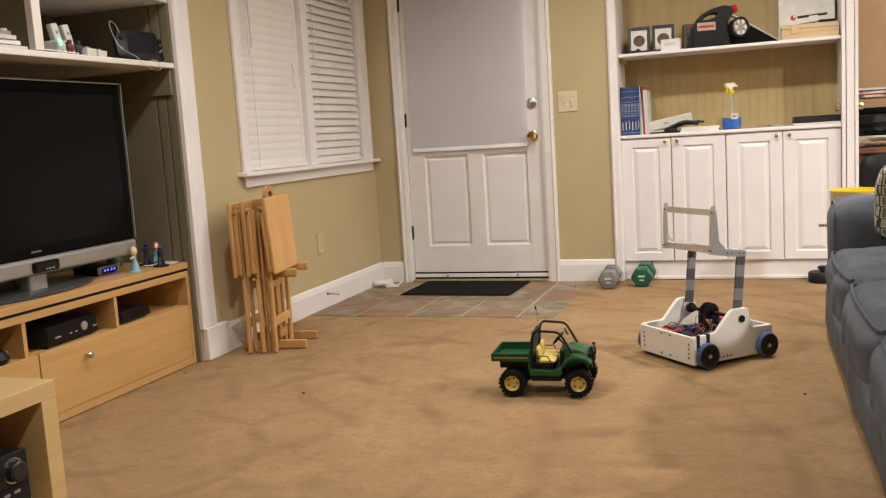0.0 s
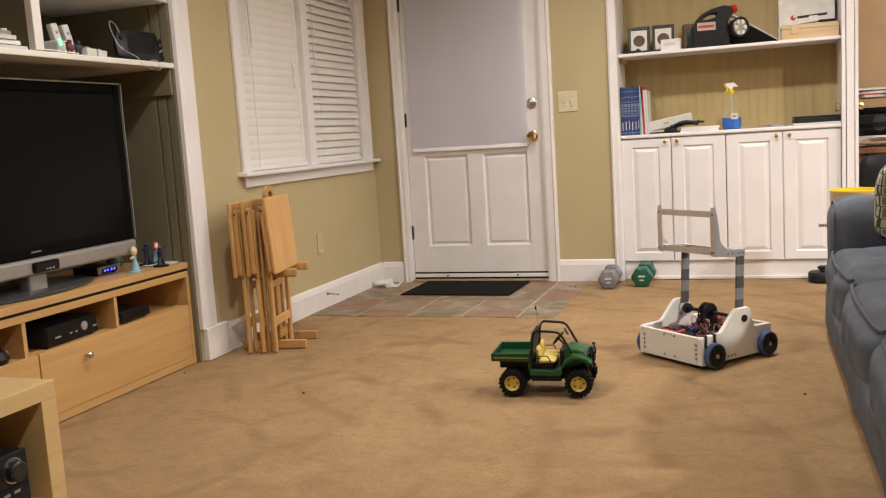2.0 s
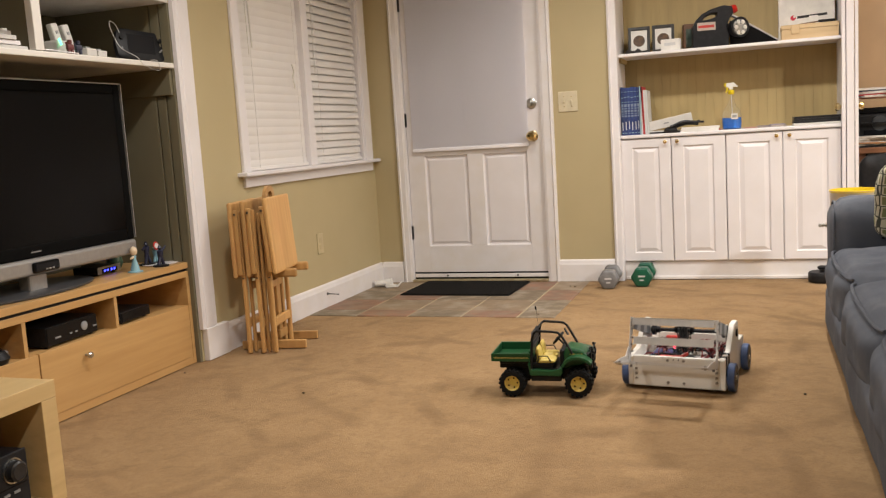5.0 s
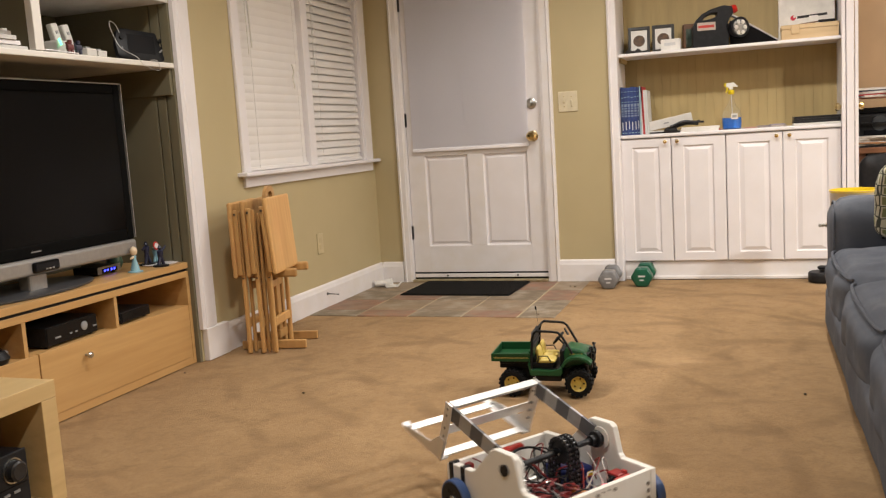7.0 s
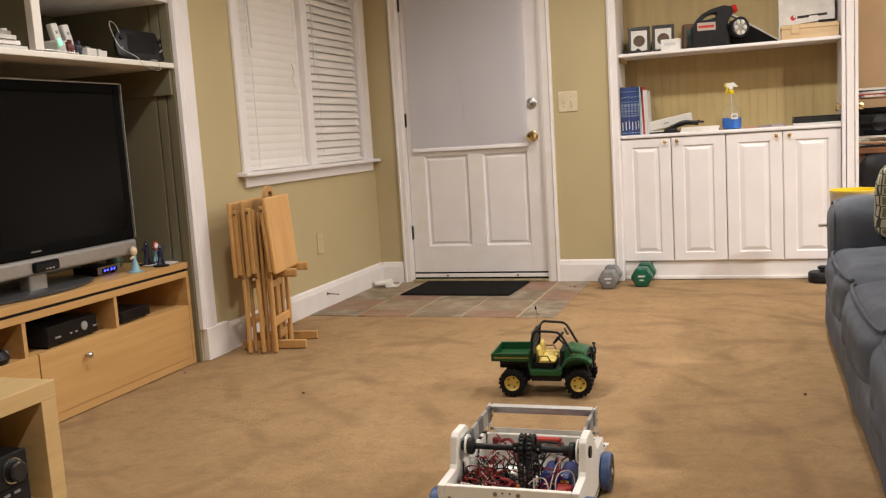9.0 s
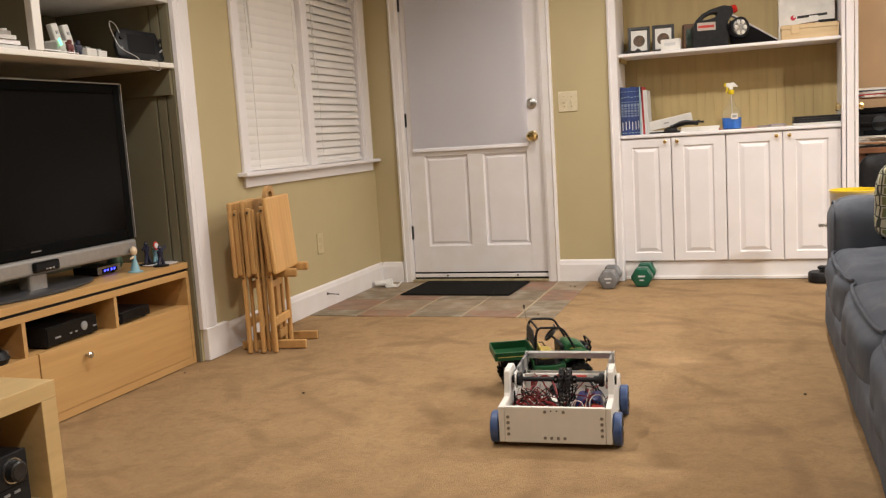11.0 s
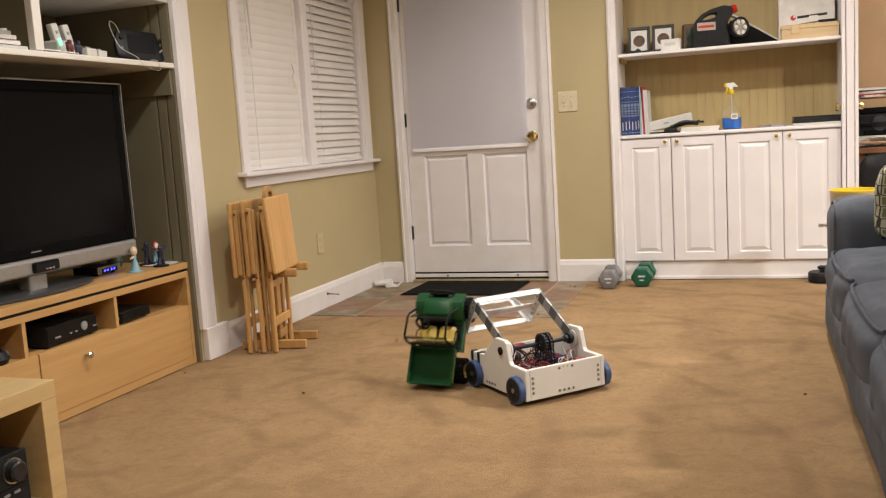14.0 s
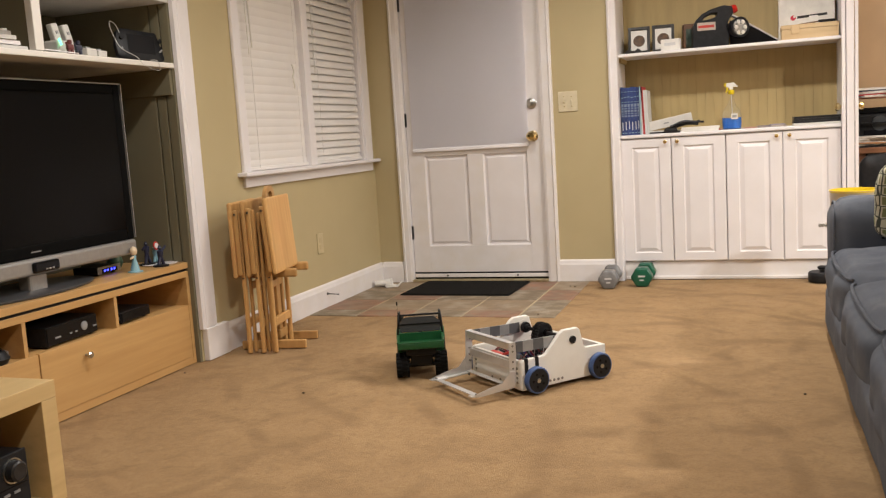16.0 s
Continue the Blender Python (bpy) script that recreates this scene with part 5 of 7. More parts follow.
# switch plate, outlet, door stop
IVORY = material("ivory_plastic", (0.68, 0.60, 0.42), 0.4, scale=20)
t = thing("light_switch", "ivory double switch plate on the wall", "light switch", pose(1.325, 0, 1.123))
part("plate", box(-0.06, 0.06, -0.006, 0, -0.062, 0.062, 0.003), IVORY, t)
for x in (-0.023, 0.023):
    part("toggle", box(x - 0.005, x + 0.005, -0.018, -0.006, -0.01, 0.006, 0.002), IVORY, t, at=pose(0, 0, 0.004, 0, 0, 0))
    for z in (-0.03, 0.03):
        part("screw", rod((x, -0.0075, z), (x, -0.005, z), 0.003, sides=8), BRASS, t)
t = thing("blank_plate", "painted-over outlet plate on the wall", "outlet", pose(0, -0.878, 0.381))
part("plate", box(0, 0.006, -0.036, 0.036, -0.06, 0.06, 0.003), material("khaki_plate", (0.55, 0.46, 0.27), 0.5, scale=10), t)
for z in (-0.02, 0.02):
    part("socket", box(0.006, 0.0075, -0.016, 0.016, z - 0.014, z + 0.014, 0.001), material("khaki_socket", (0.52, 0.43, 0.25), 0.5, scale=10), t)
t = thing("door_stop", "dark spring door stop fixed to the baseboard", "door stop", pose(0.016, -0.863, 0.08))
part("base", rod((0, 0, 0), (0.004, 0, 0), 0.008), BLACK, t)
part("spring", rod((0.004, 0, 0), (0.06, 0.017, -0.006), 0.0028), BLACK, t)
part("tip", rod((0.06, 0.017, -0.006), (0.066, 0.019, -0.007), 0.0045), BLACK, t)


# ---- things on the floor ----
MAT = material("black_doormat", (0.009, 0.0085, 0.008), 0.95, second=(0.014, 0.013, 0.012), scale=90, bump=0.6, bump_scale=300)
MAT.node_tree.nodes["Principled BSDF"].inputs["Specular IOR Level"].default_value = 0.1
t = thing("doormat", "black ribbed doormat on the slate tiles", "doormat", pose(0.685, -0.275, 0.0035, 0, 0, -1.5))
part("mat_top", box(-0.345, 0.345, -0.232, 0.232, 0, 0.009, 0.004), MAT, t)
part("rubber_edge", box(-0.352, 0.352, -0.239, 0.239, -0.001, 0.0035, 0.002), RUBBER, t)


def dumbbell(x, y, turn, mat, label, r=0.062):
    d = thing("dumbbell", label, "dumbbell", pose(x, y, r * math.cos(radians(30)), 0, 0, turn), "dumbbells by the wall")
    for s in (-1, 1):
        own = bmesh.new()
        bmesh.ops.create_cone(own, cap_ends=True, segments=6, radius1=r, radius2=r, depth=0.075)
        bevelled(own, 0.012, 3, 20)
        own.transform(Matrix.Translation((s * 0.092, 0, 0)) @ Matrix.Rotation(radians(90), 4, "Y"))
        h = part("hex_head", own, mat, d, smooth=True)
        if s < 0:
            bars = bmesh.new()
            box(-0.1305, -0.1295, -0.02, 0.02, 0.002, 0.012, bm=bars)
            box(-0.1305, -0.1295, -0.012, 0.012, -0.02, -0.012, bm=bars)
            part("mark", bars, WHB, h)
    part("grip", rod((-0.06, 0, 0), (0.06, 0, 0), 0.016, sides=16), CHROME, d, smooth=True)
    return d


dumbbell(1.572, -0.17, 92, material("grey_vinyl", (0.17, 0.17, 0.175), 0.35, second=(0.14, 0.14, 0.145), scale=20, spots=(0.28, 0.28, 0.28), spot_scale=14), "grey vinyl hexagonal dumbbell with worn print", 0.064)
dumbbell(1.763, -0.10, 90, material("green_vinyl", (0.006, 0.10, 0.055), 0.3, second=(0.005, 0.08, 0.045), scale=20), "dark green vinyl hexagonal dumbbell with worn print", 0.066)
t = thing("weight_disc", "low black round weight with a knob", "weight", pose(2.765, -0.05, 0))
part("disc", lathe([(0.0, 0.0), (0.076, 0.0), (0.08, 0.006), (0.08, 0.048), (0.074, 0.056), (0.0, 0.056)], 32), BLACK, t, smooth=True)
part("knob", lathe([(0.018, 0.056), (0.016, 0.066), (0.028, 0.072), (0.03, 0.084), (0.02, 0.09), (0, 0.09)], 20), BLACK, t, smooth=True)
t = thing("paper_cup", "crushed white paper cup lying on the tiles", "cup", pose(0.09, -0.19, 0.026, 0, 86, 15))
part("cup", lathe([(0.02, -0.05), (0.024, -0.05), (0.03, 0.05), (0.0285, 0.05), (0.022, -0.046)], 18, m=Matrix.Diagonal((0.8, 1.1, 1.1, 1))), PAPER, t, smooth=True)
part("crease", lathe([(0.0285, 0.047), (0.032, 0.05), (0.0285, 0.053)], 18, m=Matrix.Diagonal((0.8, 1.1, 1.1, 1))), PAPER, t)
t = thing("paper_scrap", "folded white paper scrap on the tiles", "paper scrap", pose(0.165, -0.20, 0.0035, 0, 0, 12))
part("sheet", prism([(-0.05, 0), (0.03, 0.0), (0.055, 0.028), (0.05, 0.034), (0.022, 0.008), (-0.046, 0.02), (-0.052, 0.016)], -0.03, 0.03), PAPER, t)
part("flap", box(-0.05, -0.01, -0.032, 0.028, 0.014, 0.0155), PAPER, t, at=pose(0, 0, 0, 0, 6, 0))
BRASSY = material("dark_bits", (0.05, 0.035, 0.02), 0.8, scale=30)
for x, y, s in ((0.735, -2.535, 0.006), (2.555, -2.32, 0.006), (1.33, -0.20, 0.005), (1.36, -0.21, 0.006), (0.04, -2.32, 0.005), (1.32, -1.03, 0.006)):
    bm = bmesh.new()
    bmesh.ops.create_icosphere(bm, subdivisions=1, radius=s)
    bm.transform(Matrix.Diagonal((1, 0.7, 0.6, 1)))
    tagged(part("crumb", bm, BRASSY, at=pose(x, y, s * 0.4)), "tiny dark crumb lying on the carpet", "debris", "crumbs on the carpet")

# ---- sofa ----
DENIM = material("blue_grey_microfibre", (0.088, 0.098, 0.122), 0.92, second=(0.068, 0.077, 0.098), scale=5, detail=6, bump=0.25, bump_scale=300, spots=(0.115, 0.125, 0.148), spot_scale=6)


def sofa():
    s = thing("sofa", "blue-grey microfibre sofa with loose seat cushions", "sofa", pose(0, 0, 0))
    y0, y1 = -3.96, -0.98
    part("base", cushion(2.685, 3.55, y0, -1.24, 0.02, 0.20, 0.004, 16, 0.04, seed=2), DENIM, s, smooth=True)
    # far arm: rolled front, rounded top
    part("arm", cushion(2.728, 3.5, -1.235, y1, 0.02, 0.562, 0.012, 16, 0.075, wrinkle=0.005, seed=5), DENIM, s, "rounded padded arm", True)
    part("arm", cushion(2.705, 3.5, y0 - 0.02, y0 + 0.24, 0.02, 0.575, 0.012, 12, 0.075, seed=6), DENIM, s, "rounded padded arm", True)
    part("arm_piping", tube([(2.733, -1.222, 0.08), (2.733, -1.217, 0.44), (2.742, -1.17, 0.537), (2.742, -1.10, 0.554), (2.742, -1.03, 0.53), (2.733, -1.0, 0.44), (2.733, -0.995, 0.08)], 0.005), DENIM, s, smooth=True)
    part("back", cushion(3.3, 3.62, y0, y1, 0.1, 0.84, 0.02, 12, 0.09, seed=7), DENIM, s, smooth=True)
    cuts = [-1.245, -2.07, -2.90, -3.715]
    for k in range(3):
        ya, yb = cuts[k + 1] + 0.012, cuts[k]
        bulge = 0.03 if k == 0 else 0.025
        c = part("seat_cushion", cushion(2.715 if k == 0 else 2.70, 3.32, ya, yb, 0.13, 0.352, bulge, 22, 0.06, wrinkle=0.013, seed=11 + k), DENIM, s, "plump loose seat cushion", True)
        zt = 0.347
        part("piping", tube([(2.735, ya + 0.03, zt), (2.717, ya + 0.1, zt), (2.705, (ya + yb) / 2, zt + 0.006), (2.717, yb - 0.1, zt), (2.735, yb - 0.03, zt)], 0.006), DENIM, c, smooth=True)
        part("back_cushion", cushion(3.12, 3.36, ya, yb, 0.36, 0.84, 0.04, 12, 0.1, wrinkle=0.01, seed=21 + k), DENIM, s, smooth=True)


sofa()


def throw_pillow():
    base = material("cream_pillow", (0.52, 0.48, 0.36), 0.9, scale=60, bump=0.2)
    m = bpy.data.materials.new("geometric_pillow_fabric")
    m.use_nodes = True
    n, l = m.node_tree.nodes, m.node_tree.links
    b = n["Principled BSDF"]
    b.inputs["Roughness"].default_value = 0.9
    co = n.new("ShaderNodeTexCoord")
    mp = n.new("ShaderNodeMapping")
    mp.inputs["Scale"].default_value = (17, 17, 21)
    vo = n.new("ShaderNodeTexVoronoi")
    vo.feature, vo.inputs["Scale"].default_value, vo.inputs["Randomness"].default_value = "DISTANCE_TO_EDGE", 1.0, 0.25
    ramp = n.new("ShaderNodeValToRGB")
    ramp.color_ramp.interpolation = "CONSTANT"
    ramp.color_ramp.elements[0].color = (0.06, 0.065, 0.05, 1)
    ramp.color_ramp.elements[1].position, ramp.color_ramp.elements[1].color = 0.05, (0.55, 0.52, 0.4, 1)
    e = ramp.color_ramp.elements.new(0.15)
    e.color = (0.19, 0.2, 0.09, 1)
    e = ramp.color_ramp.elements.new(0.3)
    e.color = (0.42, 0.4, 0.26, 1)
    l.new(co.outputs["Object"], mp.inputs["Vector"])
    l.new(mp.outputs["Vector"], vo.inputs["Vector"])
    l.new(vo.outputs["Distance"], ramp.inputs["Fac"])
    l.new(ramp.outputs["Color"], b.inputs["Base Color"])
    p = thing("throw_pillow", "cream and olive geometric throw pillow on the sofa", "pillow", pose(3.11, -1.345, 0.555, 10, 4, -8))
    part("cover", cushion(-0.18, 0.2, -0.05, 0.05, -0.18, 0.18, 0.045, 14, 0.05, seed=31), m, p, smooth=True)
    part("welt", tube([(-0.18, -0.0, -0.17), (-0.185, 0, 0), (-0.18, 0, 0.17), (0, 0, 0.185), (0.19, 0, 0.17)], 0.007), BLACK, p, smooth=True)


throw_pillow()
t = thing("bucket", "white and yellow printed bucket with yellow inside", "bucket", pose(2.885, -0.52, 0))
YIN = material("yellow_bucket_lining", (0.85, 0.62, 0.02), 0.4, scale=10)
PAIL = material("pale_print_pail", (0.62, 0.56, 0.48), 0.45, second=(0.58, 0.52, 0.44), scale=5, spots=(0.7, 0.5, 0.2), spot_scale=10)
part("wall", lathe([(0.09, 0), (0.098, 0.0), (0.118, 0.55), (0.122, 0.556), (0.114, 0.556), (0.094, 0.02)], 36), PAIL, t, "pale printed bucket wall", True)
part("lining", lathe([(0.0, 0.015), (0.091, 0.015), (0.1125, 0.557), (0.1185, 0.5575), (0.1185, 0.548), (0.1195, 0.548), (0.1195, 0.560), (0.111, 0.560), (0.0895, 0.022), (0.0, 0.022)], 36), YIN, t, "yellow lining and rim", True)
bm = bmesh.new()
for k in range(4):
    lathe([(0.006, 0), (0.011, 0.003), (0.011, 0.008), (0.006, 0.011)], 12, bm=bm, m=Matrix.Translation((-0.168 + 0.014 * k, 0.02, 0.375)) @ Matrix.Rotation(radians(90), 4, "Y"))
rod((-0.17, 0.02, 0.375), (-0.09, 0.02, 0.375), 0.006, bm=bm)
part("ribbed_handle", bm, CHROME, t, "grey ribbed handle")
for k in range(3):
    a = radians(200 + 25 * k)
    part("print_spot", rod((0.113 * math.cos(a), 0.113 * math.sin(a), 0.49), (0.118 * math.cos(a), 0.118 * math.sin(a), 0.49), 0.008), dim_mark, t)

# ---- office beyond the open door ----
DESK = material("cherry_desk", (0.25, 0.115, 0.055), 0.4, second=(0.19, 0.08, 0.04), scale=6, stretch=(0.4, 4, 4))
d = thing("office_desk", "reddish wooden desk cluttered with papers", "desk", pose(2.965, 0.35, 0))
part("top", box(0, 1.3, 0, 0.7, 0.70, 0.735, 0.004), DESK, d)
for x in (0.02, 1.24):
    for y in (0.03, 0.63):
        part("leg", box(x, x + 0.05, y, y + 0.05, 0, 0.70, 0.003), DESK, d)
part("modesty_panel", box(0.02, 1.28, 0.6, 0.62, 0.1, 0.70), BLACK, d)
t = thing("office_chair_back", "black office chair tucked at the desk", "chair", pose(3.16, 0.22, 0))
part("backrest", cushion(-0.17, 0.2, -0.05, 0.02, 0.32, 0.69, 0.015, 8, 0.04), BLACK, t, smooth=True)
part("seat", cushion(-0.2, 0.22, -0.05, 0.32, 0.28, 0.34, 0.01, 6, 0.03), BLACK, t, smooth=True)
part("post", rod((0, 0.12, 0.04), (0, 0.12, 0.29), 0.025), BLACK, t)
for k in range(5):
    a = math.tau * k / 5
    part("base_leg", rod((0, 0.12, 0.06), (0.2 * math.cos(a), 0.12 + 0.2 * math.sin(a), 0.025), 0.02), BLACK, t)
r = random.Random(12)
t = thing("printer", "black printer on the office desk", "printer", pose(3.12, 0.62, 0.7355))
part("case", box(-0.13, 0.3, -0.18, 0.2, 0, 0.2, 0.02), BLACK, t)
part("paper_slot", box(-0.09, 0.25, -0.186, -0.178, 0.05, 0.1), GLOSS_BLACK, t)
part("lid", box(-0.12, 0.29, -0.17, 0.19, 0.2, 0.235, 0.012), GLOSS_BLACK, t)
part("lens_ring", rod((0.0, -0.188, 0.14), (0.0, -0.18, 0.14), 0.045, sides=20), material("grey_ring", (0.05, 0.055, 0.06), 0.3, scale=30), t)
t = thing("wire_tray", "dark letter tray stack beside the printer", "tray", pose(3.025, 0.44, 0.7355))
for z in (0.0, 0.14):
    part("tray", box(-0.05, 0.33, -0.05, 0.2, z, z + 0.008), BLACK, t)
for x in (-0.048, 0.32):
    part("post", box(x, x + 0.01, -0.045, -0.035, 0, 0.29), BLACK, t)
part("top_tray", box(-0.05, 0.33, -0.05, 0.2, 0.288, 0.296), DESK, t)
KRAFT = material("kraft_paper", (0.5, 0.27, 0.13), 0.7, scale=12)
for k in range(10):
    low = k < 5
    base = 0.7355 + (0.0085 + 0.012 * k if low else 0.297 + 0.011 * (k - 5))
    t = thing("paper_pile", "loose pile of papers and envelopes", "paper", pose(3.04 + r.uniform(-0.02, 0.05), 0.45 + r.uniform(-0.02, 0.02), base, 0, 0, r.uniform(-25, 25)), "papers on the desk")
    part("sheets", box(-0.07, 0.24, -0.05, 0.13, 0, 0.009, 0.001), [PAPER, KRAFT, PAPER, PAPER, PAPER, PAPER, REDB, PAPER, NAVY, PAPER][k], t)
    part("curled_sheet", tube([(-0.075, -0.05, 0.0095), (0.0, -0.055, 0.011), (0.12, -0.054, 0.0105), (0.24, -0.05, 0.0095)], 0.0012), PAPER, t)


# ---- lifting robot ----
HDPE = material("white_hdpe", (0.80, 0.78, 0.73), 0.42, second=(0.76, 0.74, 0.69), scale=12, bump=0.03, spots=(0.755, 0.73, 0.68), spot_scale=16)
ALU = material("scratched_aluminium", (0.74, 0.735, 0.73), 0.36, 0.7, second=(0.66, 0.655, 0.65), scale=18, stretch=(1, 2, 1), bump=0.02)
TAPE_DARK = material("dark_grey_tape", (0.10, 0.10, 0.105), 0.5, second=(0.085, 0.085, 0.09), scale=40, bump=0.05)
TAPE_LIGHT = material("silver_tape", (0.36, 0.36, 0.36), 0.42, 0.35, second=(0.31, 0.31, 0.31), scale=40, bump=0.05)
BLUE_TYRE = material("blue_urethane", (0.045, 0.09, 0.24), 0.5, second=(0.035, 0.075, 0.2), scale=30, spots=(0.08, 0.12, 0.25), spot_scale=20)
STEEL = material("dull_steel", (0.30, 0.29, 0.275), 0.4, 0.8, scale=60)
WIRE_RED = material("red_wire", (0.22, 0.012, 0.012), 0.4, scale=30)
WIRE_WHITE = material("white_wire", (0.6, 0.58, 0.54), 0.5, scale=30)
BATTERY = material("blue_battery_wrap", (0.012, 0.026, 0.15), 0.3, second=(0.01, 0.02, 0.11), scale=20)
ORANGE = material("orange_connector", (0.6, 0.2, 0.03), 0.5, scale=30)
CHAIN = material("oily_chain_steel", (0.06, 0.06, 0.062), 0.35, 0.6, scale=40)
FOAM = material("dark_lining", (0.02, 0.02, 0.022), 0.9, scale=60)
PCB = material("dark_red_controller", (0.3, 0.02, 0.02), 0.4, scale=40)

PIVOT = (-0.033, 0.169)
WHEEL_R = 0.05
robot = thing("lifting_robot", "white plastic four-wheeled robot with an aluminium lifting fork", "robot")
HW = 0.172
side_out = [(0.204, 0.014), (0.204, 0.120), (0.196, 0.128), (0.10, 0.130), (0.088, 0.136), (0.022, 0.202), (0.006, 0.211), (-0.058, 0.211), (-0.070, 0.203), (-0.086, 0.138), (-0.094, 0.128), (-0.191, 0.126), (-0.191, 0.014)]
SIDE = {}
for s, nm in ((1, "side_panel"), (-1, "side_panel")):
    y0, y1 = (HW - 0.019, HW) if s > 0 else (-HW, -HW + 0.019)
    SIDE[s] = part(nm, prism(side_out, y0, y1, 0.003), HDPE, robot, "white plastic side plate with pivot tower")
    for x in (0.022, 0.041, 0.060, 0.079):
        part("screw", rod((x, s * (HW - 0.001), 0.031), (x, s * (HW + 0.002), 0.031), 0.005), STEEL, SIDE[s])
    for x in ((0.135, 0.183) if s > 0 else ()):
        bm = box(x - 0.007, x + 0.007, s * HW - 0.0015, s * HW + 0.0025, 0.062, 0.131)
        box(x - 0.007, x + 0.007, min(s * (HW + 0.0025), s * (HW - 0.022)), max(s * (HW + 0.0025), s * (HW - 0.022)), 0.1285, 0.132, bm=bm)
        part("strap", bm, BLACK, SIDE[s], "black strap")
    part("pivot_disc", rod((PIVOT[0], s * (HW - 0.001), PIVOT[1]), (PIVOT[0], s * (HW + 0.005), PIVOT[1]), 0.0145, sides=20), BLACK, SIDE[s])
front = part("front_panel", box(0.190, 0.204, -HW + 0.0195, HW - 0.0195, 0.014, 0.124, 0.002), HDPE, robot)
rear = part("rear_panel", box(-0.191, -0.177, -HW + 0.0195, HW - 0.0195, 0.014, 0.126, 0.002), HDPE, robot)
part("bottom_plate", box(-0.177, 0.190, -HW + 0.0195, HW - 0.0195, 0.016, 0.022), HDPE, robot)
for x, owner in ((0.204, front), (-0.191, rear)):
    sg = 1 if x > 0 else -1
    for y in (-0.142, 0.142):
        for z in (0.040, 0.058, 0.076, 0.094):
            part("screw", rod((x - sg * 0.001, y, z), (x + sg * 0.002, y, z), 0.0052, sides=8), STEEL, owner)
    for y in ((-0.028, 0.028) if x > 0 else (-0.03, -0.01, 0.01, 0.03)):
        part("screw", rod((x - sg * 0.001, y, 0.030), (x + sg * 0.002, y, 0.030), 0.0052, sides=8), STEEL, owner)
    for y in (-0.028, 0.028):
        part("screw", rod((x - sg * 0.001, y, 0.112), (x + sg * 0.002, y, 0.112), 0.0052, sides=8), STEEL, owner)
    for y in (-0.008, 0.01):
        part("hole", rod((x - sg * 0.001, y, 0.115), (x + sg * 0.0012, y, 0.115), 0.0022, sides=8), BLACK, owner)
robot_wheels = []
for sx, sy in ((1, 1), (1, -1), (-1, 1), (-1, -1)):
    w = part("wheel", lathe([(0.047, -0.0125), (WHEEL_R, -0.009), (WHEEL_R, 0.009), (0.047, 0.0125), (0.0435, 0.0125), (0.0435, -0.0125)], 36, ring=True, m=Matrix.Rotation(radians(90), 4, "X")), BLUE_TYRE, robot, "blue urethane wheel with black hub", True, at=pose(sx * 0.149, sy * 0.187, WHEEL_R))
    part("hub", lathe([(0.0, -0.011), (0.0435, -0.011), (0.0435, 0.0128), (0.038, 0.0135), (0.012, 0.0115), (0, 0.0115)], 28, m=Matrix.Rotation(radians(-90 * sy), 4, "X")), BLACK, w, "black hub", True)
    part("hub_nut", lathe([(0.0, 0.008), (0.009, 0.008), (0.009, 0.0145), (0.0045, 0.015), (0, 0.014)], 6, m=Matrix.Rotation(radians(-90 * sy), 4, "X")), CHROME, w, "steel nut")
    for k in range(5):
        a = math.tau * k / 5
        part("hub_hole", rod((0.024 * math.cos(a), sy * 0.0112, 0.024 * math.sin(a)), (0.024 * math.cos(a), sy * 0.0134, 0.024 * math.sin(a)), 0.005, sides=8), GLOSS_BLACK, w)
    robot_wheels.append((w, sx, sy))

